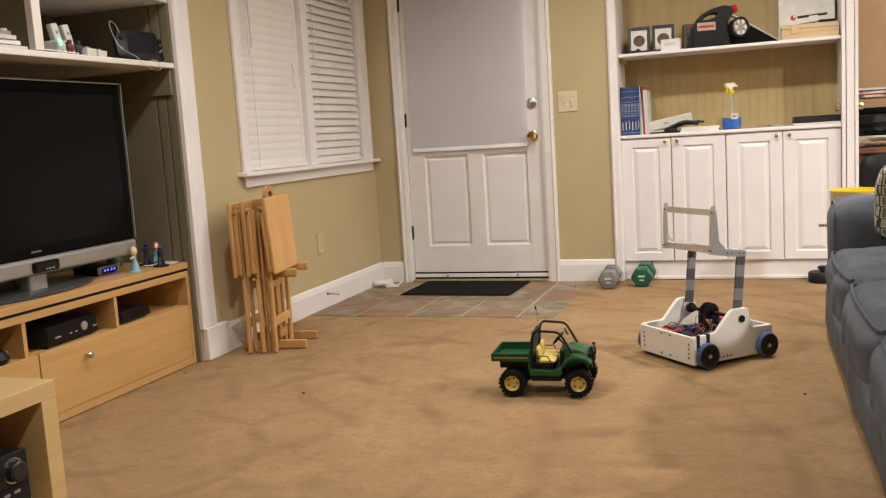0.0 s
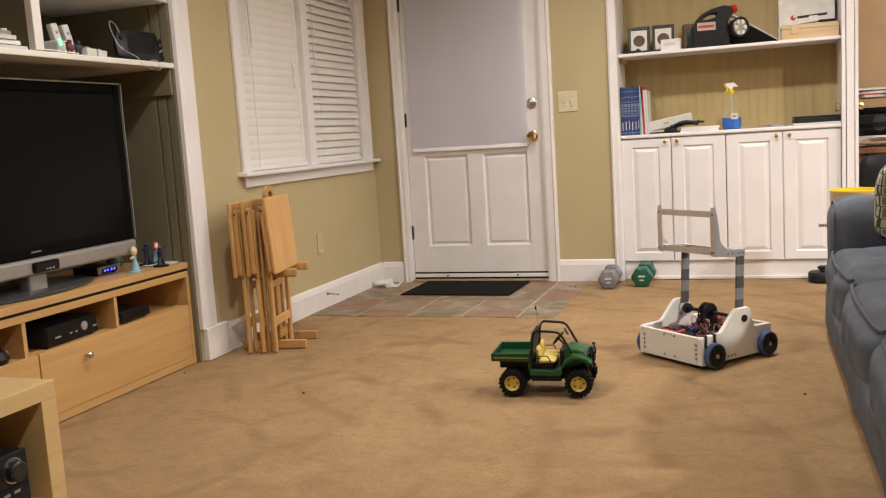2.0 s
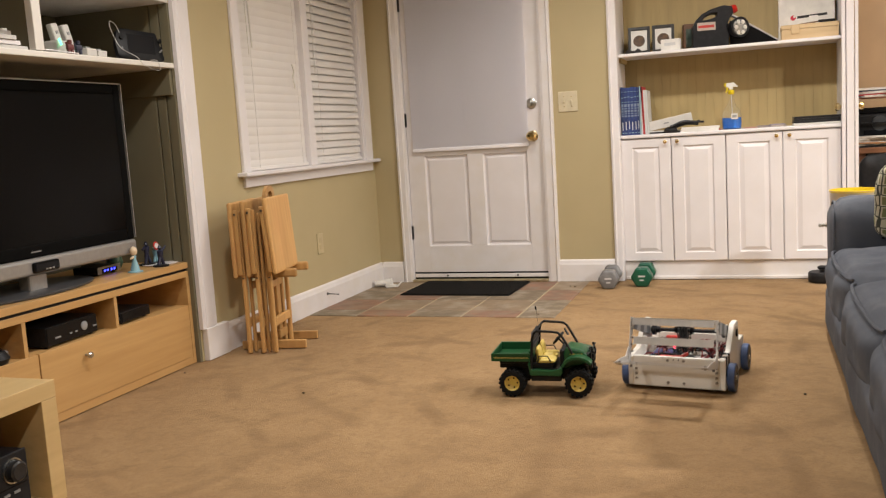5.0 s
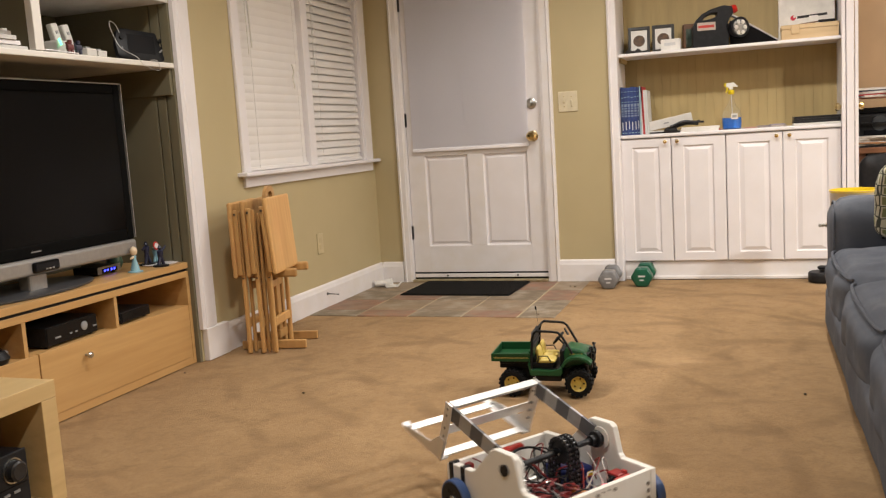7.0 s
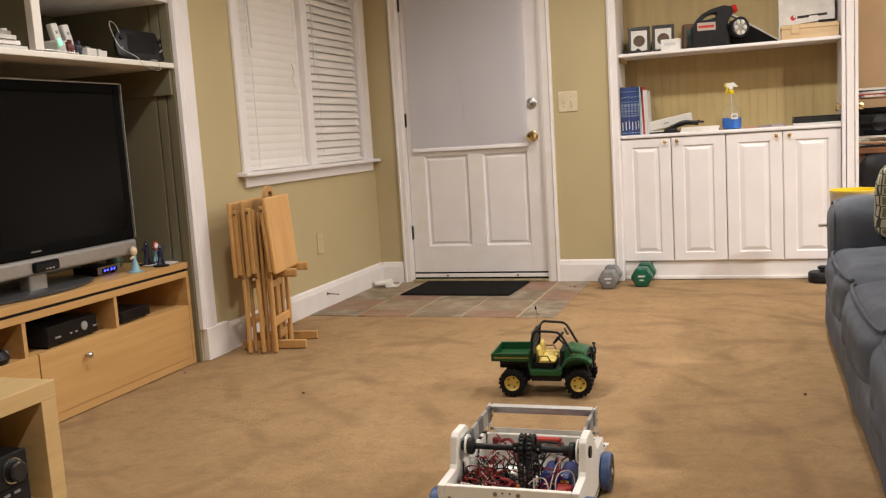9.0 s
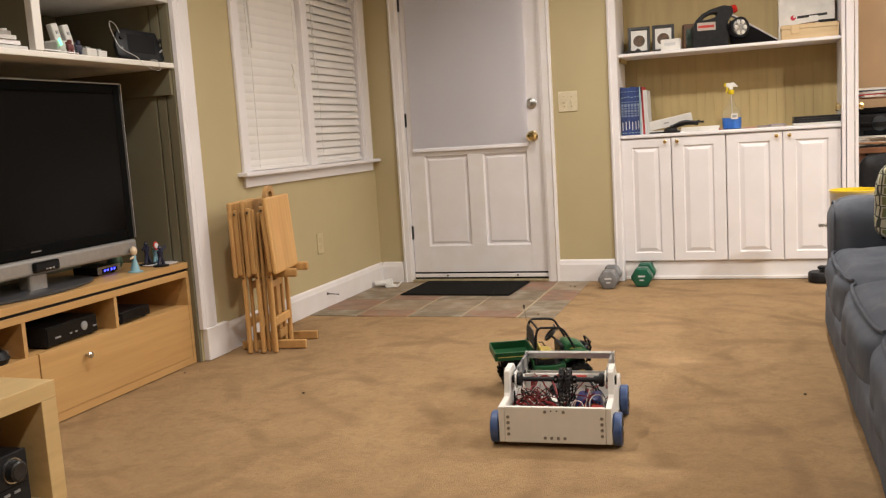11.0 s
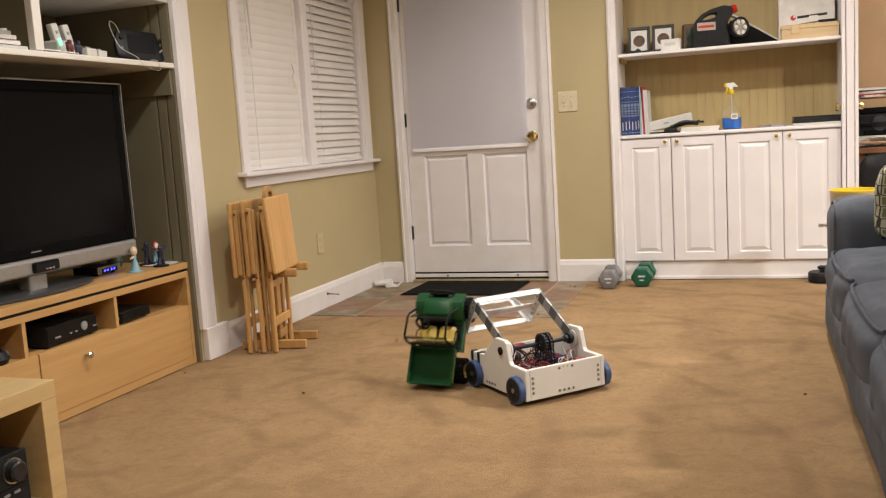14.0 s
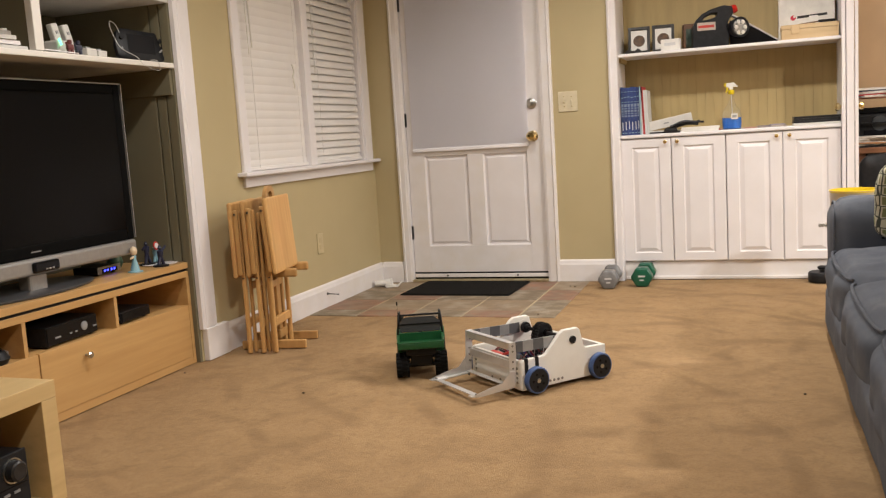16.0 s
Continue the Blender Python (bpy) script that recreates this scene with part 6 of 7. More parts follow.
# lifting arm: one rigid frame that turns on the tower axle
arm = new("lifting_arm")
arm.parent = robot
arm.empty_display_size = 0.05
arm["label"] = "aluminium lifting arm with square fork"
AY = 0.146
L_ARM = 0.268
for s in (1, -1):
    b = part("arm_bar", box(0.0, L_ARM, s * AY - 0.0025, s * AY + 0.0025, -0.019, 0.019, 0.001), ALU, arm)
    cuts = [0.022, 0.072, 0.118, 0.165, 0.212, 0.25]
    for k in range(5):
        part("tape_band", box(cuts[k], cuts[k + 1], s * AY - 0.0038, s * AY + 0.0038, -0.0203, 0.0203), TAPE_DARK if k % 2 == 0 else TAPE_LIGHT, b)
    part("sprocket_hub", lathe([(0.0, -0.022), (0.013, -0.022), (0.013, -0.006), (0.021, -0.006), (0.022, -0.002), (0.022, 0.006), (0.016, 0.010), (0, 0.012)], 24, m=Matrix.Translation((0, s * (AY - 0.016), 0)) @ Matrix.Rotation(radians(90), 4, "X")), BLACK, arm, "black hub", True)
    part("hub_ring", lathe([(0.016, 0.0), (0.029, 0.0), (0.029, 0.004), (0.016, 0.004)], 24, ring=True, m=Matrix.Translation((0, s * (AY - 0.006 if s > 0 else AY - 0.003), 0)) @ Matrix.Rotation(radians(90), 4, "X")), HDPE, arm)
    pl = part("drop_plate", prism([(L_ARM - 0.022, 0.022), (L_ARM + 0.006, 0.022), (L_ARM + 0.010, -0.135), (L_ARM - 0.016, -0.140), (L_ARM - 0.024, -0.03)], s * (AY + 0.0053) - 0.0014, s * (AY + 0.0053) + 0.0014, 0.0008), ALU, arm, "perforated aluminium drop plate")
    for z in (0.008, -0.012, -0.05, -0.075, -0.1):
        part("bolt", rod((L_ARM - 0.008, s * (AY + 0.0085), z), (L_ARM - 0.008, s * (AY - 0.005), z), 0.004, sides=8), STEEL, pl)
    part("fork_bar", prism([(L_ARM - 0.016, -0.146), (L_ARM + 0.14, -0.156), (L_ARM + 0.175, -0.151), (L_ARM + 0.175, -0.148), (L_ARM + 0.14, -0.152), (L_ARM - 0.016, -0.142)], s * 0.1435 - 0.012, s * 0.1435 + 0.012), ALU, arm, "flat aluminium fork bar")
    part("fork_flange", prism([(L_ARM - 0.016, -0.143), (L_ARM + 0.14, -0.1525), (L_ARM + 0.165, -0.150), (L_ARM + 0.15, -0.143), (L_ARM + 0.10, -0.131), (L_ARM + 0.04, -0.121), (L_ARM + 0.008, -0.085), (L_ARM - 0.016, -0.085)], s * 0.1543 - 0.0012, s * 0.1543 + 0.0012), ALU, arm, "upright flange with gusset")
    for x in (0.0, 0.148):
        part("bolt", rod((L_ARM + x, s * 0.1435, -0.158), (L_ARM + x, s * 0.1435, -0.144), 0.0045, sides=8), STEEL, arm)
bm = box(L_ARM - 0.022, L_ARM + 0.004, -AY + 0.004, AY - 0.004, 0.016, 0.020)
box(L_ARM + 0.001, L_ARM + 0.004, -AY + 0.004, AY - 0.004, -0.006, 0.020, bm=bm)
part("cross_angle", bm, ALU, arm, "aluminium angle bar")
part("cross_bar", box(L_ARM - 0.006, L_ARM - 0.003, -AY + 0.006, AY - 0.006, -0.075, -0.048), ALU, arm, "flat aluminium bar")
part("cross_bar", box(L_ARM - 0.012, L_ARM + 0.012, -0.1435, 0.1435, -0.1415, -0.1385), ALU, arm, "flat aluminium bar")
part("cross_bar", box(L_ARM + 0.136, L_ARM + 0.16, -0.1435, 0.1435, -0.1515, -0.1485), ALU, arm, "flat aluminium bar")
part("axle", rod((0, -HW + 0.001, 0), (0, HW - 0.001, 0), 0.0075, sides=14), BLACK, arm, "black axle", True)
for y in (-0.028, -0.008):
    teeth = []
    for k in range(36):
        a = math.tau * k / 36
        rr = 0.0315 if k % 2 else 0.0295
        teeth.append((rr * math.cos(a), rr * math.sin(a)))
    part("sprocket", prism(teeth, y - 0.004, y + 0.004), BLACK, arm)

# drive chain, motors, batteries and wiring inside the shell
def chain_run(y):
    """Both strands of a roller chain and its turn over the upper sprocket: side plates and rollers."""
    px, pz, rr = PIVOT[0], PIVOT[1], 0.033
    path = [(-0.070 + 0.004 * k / 12, 0.028 + 0.0118 * k) for k in range(12)]
    path += [(px + rr * math.cos(a), pz + rr * math.sin(a)) for a in [math.pi * (1 - k / 9) for k in range(10)]]
    path += [(0.004 + 0.004 * k / 12, 0.158 - 0.0118 * k) for k in range(12)]
    plates, rollers = bmesh.new(), bmesh.new()
    for k, (x, z) in enumerate(path):
        rod((x, y - 0.0072, z), (x, y + 0.0072, z), 0.0034, sides=8, bm=rollers)
        if k + 1 < len(path):
            x2, z2 = path[k + 1]
            d = math.hypot(x2 - x, z2 - z)
            for side in (-1, 1):
                off = 0.0062 if k % 2 else 0.0046
                own = box(-d / 2 - 0.003, d / 2 + 0.003, -0.0008, 0.0008, -0.0045, 0.0045)
                own.transform(Matrix.Translation(((x + x2) / 2, y + side * off, (z + z2) / 2)) @ Matrix.Rotation(-math.atan2(z2 - z, x2 - x), 4, "Y"))
                merged(plates, own)
    ch = part("chain", plates, BLACK, robot, "black roller chain")
    part("rollers", rollers, CHAIN, ch, "oily steel rollers")


for y in (-0.029, -0.007):
    chain_run(y)
for y in (-0.047, 0.012):
    part("axle_collar", rod((0, y - 0.006, 0), (0, y + 0.006, 0), 0.013, sides=16), GLOSS_BLACK, arm, "black shaft collar", True)
    part("collar_screw", rod((-0.014, y, 0.004), (-0.006, y, 0.004), 0.003, sides=8), STEEL, arm)
BLACK_GLOSS_CAN = material("black_motor_can", (0.012, 0.012, 0.013), 0.25, scale=20)
part("lift_motor", rod((0.0, 0.012, 0.082), (0.0, 0.085, 0.082), 0.016, sides=20), CHROME, robot, "silver motor can", True)
part("lift_motor", rod((0.045, 0.012, 0.075), (0.045, 0.125, 0.075), 0.016, sides=20), CHROME, robot, "silver motor can", True)
part("gearbox", box(-0.06, -0.018, 0.02, 0.066, 0.026, 0.097, 0.006), BLACK_GLOSS_CAN, robot, "black gearbox")
part("gearbox_plate", box(-0.06, 0.015, 0.004, 0.012, 0.026, 0.09, 0.002), STEEL, robot)
for x, y in ((0.11, 0.095), (0.11, -0.095), (-0.125, 0.105)):
    sg = 1 if y > 0 else -1
    can = part("drive_motor", rod((x, y - 0.045 * sg, 0.045), (x, y + 0.045 * sg, 0.045), 0.018, sides=16), STEEL, robot, "steel drive motor", True)
    part("end_cap", rod((x, y - 0.053 * sg, 0.045), (x, y - 0.045 * sg, 0.045), 0.015, sides=16), BLACK, can)
for y, mat in ((-0.062, WHB), (-0.106, YEL)):
    b = part("battery", box(-0.03, 0.08, y - 0.0185, y + 0.0185, 0.026, 0.102, 0.012, 4), BATTERY, robot, "blue wrapped battery pack", True)
    part("battery_label", box(-0.0308, -0.03, y - 0.012, y + 0.010, 0.076, 0.081 if mat is WHB else 0.090), mat, b)
for x, y, tall in ((-0.10, 0.043, 0.086), (-0.11, -0.122, 0.100), (-0.115, 0.092, 0.080)):
    c = part("motor_controller", box(x - 0.02, x + 0.02, y - 0.019, y + 0.019, 0.026, tall, 0.003), BLACK, robot, "black and red motor controller")
    part("cover", box(x - 0.019, x + 0.019, y - 0.018, y + 0.018, tall + 0.0003, tall + 0.006, 0.002), PCB, c, "dark red cover")
    for k in range(4):
        part("heat_fin", box(x - 0.0235, x - 0.0203, y - 0.016 + 0.0095 * k, y - 0.012 + 0.0095 * k, 0.03, tall), PCB, c)
board = part("circuit_board", box(-0.145, -0.08, -0.012, 0.02, 0.060, 0.064), ORANGE, robot, "orange circuit board")
for k in range(4):
    part("chip", box(-0.14 + 0.014 * k, -0.133 + 0.014 * k, -0.006, 0.014, 0.0642, 0.074, 0.001), [BLACK, ORANGE, WHB, BLACK][k], board)
for x in (-0.11, -0.085):
    part("connector", box(x - 0.008, x + 0.008, -0.006, 0.010, 0.0642, 0.094, 0.003), ORANGE, robot, "orange connector")
LED = glow("red_status_led", (1.0, 0.05, 0.08), 14.0)
module = part("radio_module", box(-0.125, -0.085, -0.092, -0.052, 0.026, 0.076, 0.003), BLACK, robot, "small receiver module")
part("status_light", rod((-0.112, -0.075, 0.076), (-0.112, -0.075, 0.086), 0.0045), LED, module, "lit red status light")
part("switch_handle", box(0.168, 0.188, -0.062, 0.012, 0.112, 0.124, 0.004), REDP, robot, "red power switch bar")
part("switch_grip", rod((0.174, 0.010, 0.118), (0.155, 0.034, 0.128), 0.006, sides=10), REDP, robot)
part("red_connector", box(-0.172, -0.150, -0.118, -0.066, 0.098, 0.116, 0.004), REDP, robot, "red plastic connector")
part("red_connector", box(-0.130, -0.116, -0.138, -0.128, 0.080, 0.112, 0.003), REDP, robot, "red plastic connector")
part("fuse_block", box(0.165, 0.186, 0.112, 0.13, 0.075, 0.118, 0.003), WIRE_RED, robot)
part("relay", cushion(0.10, 0.15, 0.0, 0.055, 0.075, 0.11, 0.003, 4, 0.012), BLACK, robot, "black relay", True)
rw = random.Random(21)
for k in range(84):
    mat = [WIRE_RED, BLACK, WIRE_RED, BLACK, WIRE_RED, WIRE_WHITE, BLACK][k % 7]
    left = k % 3 != 2
    x = rw.uniform(-0.135, -0.03) if left else rw.uniform(-0.15, 0.12)
    y = rw.uniform(0.03, 0.135) if left else rw.uniform(-0.13, 0.13)
    pts = []
    for j in range(5):
        pts.append((max(-0.168, min(0.175, x)), max(-0.142, min(0.142, y)), 0.054 + (0.055 if k < 44 else 0.075) * math.sin(math.pi * j / 4) * rw.uniform(0.5, 1.1) + rw.uniform(0, 0.012)))
        x += rw.uniform(-0.03, 0.045)
        y += rw.uniform(-0.05, 0.05)
    part("wire", tube(pts, 0.0014 if mat is WIRE_WHITE else (0.0024 if k < 44 else 0.0017), 6), mat, robot, smooth=True)
# heavy leads over the axle and the loops by the radio
for pts, mat in (([(0.06, 0.115, 0.06), (0.10, 0.095, 0.125), (0.09, 0.06, 0.145), (0.04, 0.03, 0.13), (-0.01, 0.012, 0.09), (-0.06, 0.004, 0.05)], WIRE_RED),
                 ([(0.07, 0.12, 0.06), (0.115, 0.10, 0.122), (0.105, 0.062, 0.14), (0.055, 0.035, 0.128), (0.005, 0.018, 0.09), (-0.05, 0.012, 0.05)], BLACK),
                 ([(0.12, 0.03, 0.10), (0.15, -0.01, 0.12), (0.14, -0.07, 0.118), (0.09, -0.105, 0.09)], BLACK),
                 ([(0.09, -0.06, 0.07), (0.06, -0.075, 0.11), (0.02, -0.085, 0.10), (-0.02, -0.09, 0.094)], WIRE_RED),
                 ([(-0.105, -0.06, 0.076), (-0.09, -0.042, 0.095), (-0.08, -0.05, 0.112), (-0.085, -0.07, 0.112), (-0.10, -0.08, 0.092), (-0.105, -0.066, 0.078)], WIRE_WHITE),
                 ([(-0.10, -0.08, 0.076), (-0.08, -0.086, 0.11), (-0.05, -0.092, 0.135), (-0.03, -0.10, 0.14)], WIRE_WHITE),
                 ([(-0.11, -0.10, 0.07), (-0.09, -0.098, 0.115), (-0.07, -0.112, 0.13), (-0.06, -0.135, 0.12), (-0.07, -0.14, 0.06)], WIRE_WHITE)):
    part("lead", tube(pts, 0.0016 if mat is WIRE_WHITE else 0.0036, 6), mat, robot, smooth=True)


# ---- toy utility truck ----
GREEN = material("toy_green_plastic", (0.013, 0.085, 0.028), 0.36, second=(0.010, 0.07, 0.023), scale=14)
GREEN.node_tree.nodes["Principled BSDF"].inputs["Specular IOR Level"].default_value = 0.35
TOY_YELLOW = material("toy_yellow_plastic", (0.68, 0.53, 0.13), 0.42, second=(0.6, 0.45, 0.1), scale=16)
TOY_BLACK = material("toy_black_plastic", (0.007, 0.007, 0.0075), 0.5, scale=30)
TOY_BLACK.node_tree.nodes["Principled BSDF"].inputs["Specular IOR Level"].default_value = 0.25
MESH_GREY = material("grey_screen_mesh", (0.05, 0.05, 0.052), 0.7, scale=200, bump=0.3)
truck = thing("toy_truck", "green and yellow toy utility truck with a tipping bed", "toy vehicle")
bed = part("cargo_bed", box(-0.187, -0.052, -0.086, 0.086, 0.139, 0.144), GREEN, truck, "green open cargo bed")
for s in (1, -1):
    part("bed_side", prism([(-0.191, 0.141), (-0.050, 0.141), (-0.050, 0.172), (-0.191, 0.168)], s * 0.0885 - 0.003, s * 0.0885 + 0.003, 0.001), GREEN, bed)
    part("bed_lip", box(-0.192, -0.049, s * 0.0905 - 0.004, s * 0.0905 + 0.004, 0.166, 0.171, 0.001), GREEN, bed)
    part("stripe", box(-0.183, -0.055, s * 0.0917 - 0.0005, s * 0.0917 + 0.0005, 0.153, 0.155), TOY_YELLOW, bed, "thin yellow stripe")
    for k in range(3):
        part("side_rib", box(-0.160 + 0.04 * k, -0.155 + 0.04 * k, s * 0.0915 - 0.0012, s * 0.0915 + 0.0012, 0.142, 0.152), GREEN, bed)
part("tailgate", box(-0.194, -0.188, -0.091, 0.091, 0.140, 0.169, 0.0015), GREEN, bed)
part("tailgate_panel", box(-0.1952, -0.1938, -0.08, 0.08, 0.145, 0.162, 0.001), GREEN, bed)
part("bed_front", box(-0.055, -0.049, -0.088, 0.088, 0.140, 0.178, 0.0015), GREEN, bed)
part("bed_frame", box(-0.17, -0.04, -0.06, 0.06, 0.108, 0.1385, 0.004), TOY_BLACK, truck)
part("bed_skirt", box(-0.165, -0.055, -0.080, 0.080, 0.128, 0.1385, 0.003), TOY_BLACK, truck)
part("tow_hook", prism([(-0.168, 0.128), (-0.150, 0.128), (-0.152, 0.112), (-0.158, 0.112)], -0.006, 0.006), TOY_BLACK, truck)
part("chassis", box(-0.15, 0.15, -0.045, 0.045, 0.055, 0.105, 0.006), TOY_BLACK, truck)
part("axle", rod((-0.119, -0.08, 0.052), (-0.119, 0.08, 0.052), 0.008), TOY_BLACK, truck)
part("axle", rod((0.122, -0.08, 0.052), (0.122, 0.08, 0.052), 0.008), TOY_BLACK, truck)
tub = part("cab_tub", prism([(-0.052, 0.082), (0.058, 0.080), (0.066, 0.092), (0.066, 0.110), (0.03, 0.102), (-0.046, 0.104), (-0.052, 0.128), (-0.06, 0.128)], -0.095, 0.095, 0.003), GREEN, truck, "green cab floor")
part("floor_step", box(-0.05, 0.06, -0.088, 0.088, 0.060, 0.0815, 0.003), TOY_BLACK, truck)
part("floor_mat", box(-0.012, 0.056, -0.085, 0.085, 0.1045, 0.107), TOY_BLACK, tub)
part("seat_box", box(-0.05, 0.03, -0.075, 0.075, 0.112, 0.136, 0.004), TOY_BLACK, truck)
for s in (1, -1):
    st = part("seat", cushion(-0.03, 0.036, s * 0.042 - 0.034, s * 0.042 + 0.034, 0.135, 0.149, 0.003, 6, 0.008, wrinkle=0), TOY_YELLOW, truck, "yellow bucket seat", True)
    own = cushion(-0.006, 0.006, -0.031, 0.031, 0.0, 0.045, 0.003, 6, 0.008, wrinkle=0)
    own.transform(pose(-0.020, s * 0.042, 0.146, 0, -10, 0))
    part("seat_back", own, TOY_YELLOW, st, "", True)
    part("arm_rail", sweep([(-0.024, s * 0.082, 0.14), (-0.02, s * 0.083, 0.164), (0.012, s * 0.083, 0.164), (0.024, s * 0.082, 0.142)], 0.0024, 6), TOY_BLACK, st)
# hood and front wings
hood = part("hood", prism([(0.062, 0.100), (0.066, 0.164), (0.076, 0.184), (0.122, 0.178), (0.142, 0.169), (0.153, 0.152), (0.155, 0.128), (0.10, 0.112)], -0.055, 0.055, 0.008, segments=3), GREEN, truck, "green rounded hood", True)
part("hood_stripe", box(0.09, 0.135, -0.0558, 0.0558, 0.160, 0.1622), TOY_YELLOW, hood)
for s in (1, -1):
    arc = []
    for k in range(9):
        a = math.pi * (0.16 + 0.62 * k / 8)
        arc.append((0.120 - 0.066 * math.cos(a), 0.088 + 0.066 * math.sin(a)))
    inner = [(0.120 - 0.058 * math.cos(math.pi * (0.16 + 0.62 * k / 8)), 0.086 + 0.058 * math.sin(math.pi * (0.16 + 0.62 * k / 8))) for k in reversed(range(9))]
    part("front_wing", prism(arc + inner, s * 0.078 - 0.024, s * 0.078 + 0.024, 0.001), GREEN, truck, "green front wing")
    part("headlight", rod((0.148, s * 0.04, 0.157), (0.157, s * 0.04, 0.155), 0.009, sides=14), MESH_GREY, truck, "dark round headlight")
    part("brush_guard_bar", sweep([(0.154, s * 0.03, 0.09), (0.168, s * 0.032, 0.11), (0.172, s * 0.034, 0.150), (0.164, s * 0.036, 0.176)], 0.004, 6), TOY_BLACK, truck)
part("bumper", box(0.156, 0.168, -0.06, 0.06, 0.098, 0.124, 0.005), TOY_BLACK, truck)
part("grille", box(0.1585, 0.1635, -0.045, 0.045, 0.126, 0.156, 0.002), TOY_BLACK, truck)
for z in (0.132, 0.15, 0.17):
    part("guard_cross_bar", rod((0.171, -0.05, z), (0.171, 0.05, z), 0.0032, sides=8), TOY_BLACK, truck)
part("dashboard", box(0.052, 0.070, -0.056, 0.056, 0.105, 0.176, 0.006), TOY_BLACK, truck)
part("steering_column", rod((0.062, 0.042, 0.165), (0.038, 0.042, 0.192), 0.004), TOY_BLACK, truck)
ringpts = [(0.026 * math.cos(math.tau * k / 16), 0.026 * math.sin(math.tau * k / 16), 0) for k in range(17)]
bm = sweep(ringpts, 0.0048, 8)
box(-0.026, 0.026, -0.006, 0.006, -0.0025, 0.0025, bm=bm)
bm.transform(Matrix.Translation((0.036, 0.042, 0.194)) @ Matrix.Rotation(radians(-48), 4, "Y"))
part("steering_wheel", bm, TOY_BLACK, truck)
# roll cage
for s in (1, -1):
    part("cage_rail", sweep([(-0.046, s * 0.092, 0.108), (-0.044, s * 0.091, 0.16), (-0.040, s * 0.088, 0.215), (-0.034, s * 0.086, 0.236), (-0.022, s * 0.085, 0.245), (0.03, s * 0.084, 0.242), (0.052, s * 0.084, 0.239), (0.064, s * 0.084, 0.230), (0.082, s * 0.084, 0.200), (0.102, s * 0.084, 0.162)], 0.0046, 8), TOY_BLACK, truck, "black roll cage rail", True)
part("cage_cross_bar", rod((-0.03, -0.086, 0.240), (-0.03, 0.086, 0.240), 0.0042), TOY_BLACK, truck)
part("cage_cross_bar", rod((-0.042, -0.088, 0.19), (-0.042, 0.088, 0.19), 0.0035), TOY_BLACK, truck)
part("rear_screen", prism([(-0.083, 0.172), (0.083, 0.172), (0.083, 0.214), (0.058, 0.234), (-0.058, 0.234), (-0.083, 0.214)], -0.0465, -0.0435, axis="x"), MESH_GREY, truck, "grey rear screen")
part("screen_bar", box(-0.049, -0.041, -0.083, 0.083, 0.203, 0.207), TOY_BLACK, truck)
part("cage_plate", prism([(0.058, 0.222), (0.072, 0.196), (0.066, 0.196), (0.054, 0.218)], 0.066, 0.080), MESH_GREY, truck)
part("antenna", rod((-0.045, 0.088, 0.236), (-0.051, 0.088, 0.292), 0.0006, sides=6), TOY_BLACK, truck)
part("antenna_tip", rod((-0.051, 0.088, 0.288), (-0.052, 0.088, 0.302), 0.003, sides=8), TOY_BLACK, truck)
LOWER = {"cargo_bed": 0.007, "bed_frame": 0.007, "bed_skirt": 0.006, "tow_hook": 0.006, "hood": 0.008, "dashboard": 0.008, "seat": 0.012, "seat_box": 0.012, "headlight": 0.007, "steering_column": 0.004, "steering_wheel": 0.004}
for ob in truck.children_recursive:
    base = (ob if ob.parent == truck else ob.parent).name.split(".")[0]
    ob.data.transform(Matrix.Translation((0, 0, -0.005 - LOWER.get(base, 0.0))))
truck_wheels = []
for x in (-0.119, 0.122):
    for s in (1, -1):
        w = part("wheel", lathe([(0.028, -0.025), (0.041, -0.025), (0.0465, -0.018), (0.0465, 0.018), (0.041, 0.025), (0.028, 0.025), (0.027, 0.01), (0.027, -0.01)], 32, ring=True, m=Matrix.Rotation(radians(90), 4, "X")), RUBBER, truck, "knobbly black tyre with yellow rim", True, at=pose(x, s * 0.078, 0.0495))
        lugs = bmesh.new()
        for k in range(18):
            for j, (ya, yb) in enumerate(((-0.025, -0.003), (0.003, 0.025))):
                own = box(0.043, 0.0498, ya, yb, -0.0045, 0.0045, 0.0012, 1)
                own.transform(Matrix.Rotation(math.tau * (k + 0.5 * j) / 18, 4, "Y"))
                merged(lugs, own)
        part("tread", lugs, RUBBER, w)
        bm = lathe([(0.0, 0.008), (0.010, 0.009), (0.012, 0.012), (0.014, 0.010), (0.022, 0.014), (0.027, 0.020), (0.029, 0.024), (0.0265, 0.024), (0.0265, -0.01), (0, -0.01)], 28, m=Matrix.Rotation(radians(-90 * s), 4, "X"))
        rim = part("rim", bm, TOY_YELLOW, w, "yellow dished rim", True)
        for k in range(5):
            a = math.tau * k / 5
            part("rim_hole", rod((0.018 * math.cos(a), s * 0.0115, 0.018 * math.sin(a)), (0.018 * math.cos(a), s * 0.0138, 0.018 * math.sin(a)), 0.0032, sides=8), TOY_BLACK, rim)
        truck_wheels.append((w, x, s))


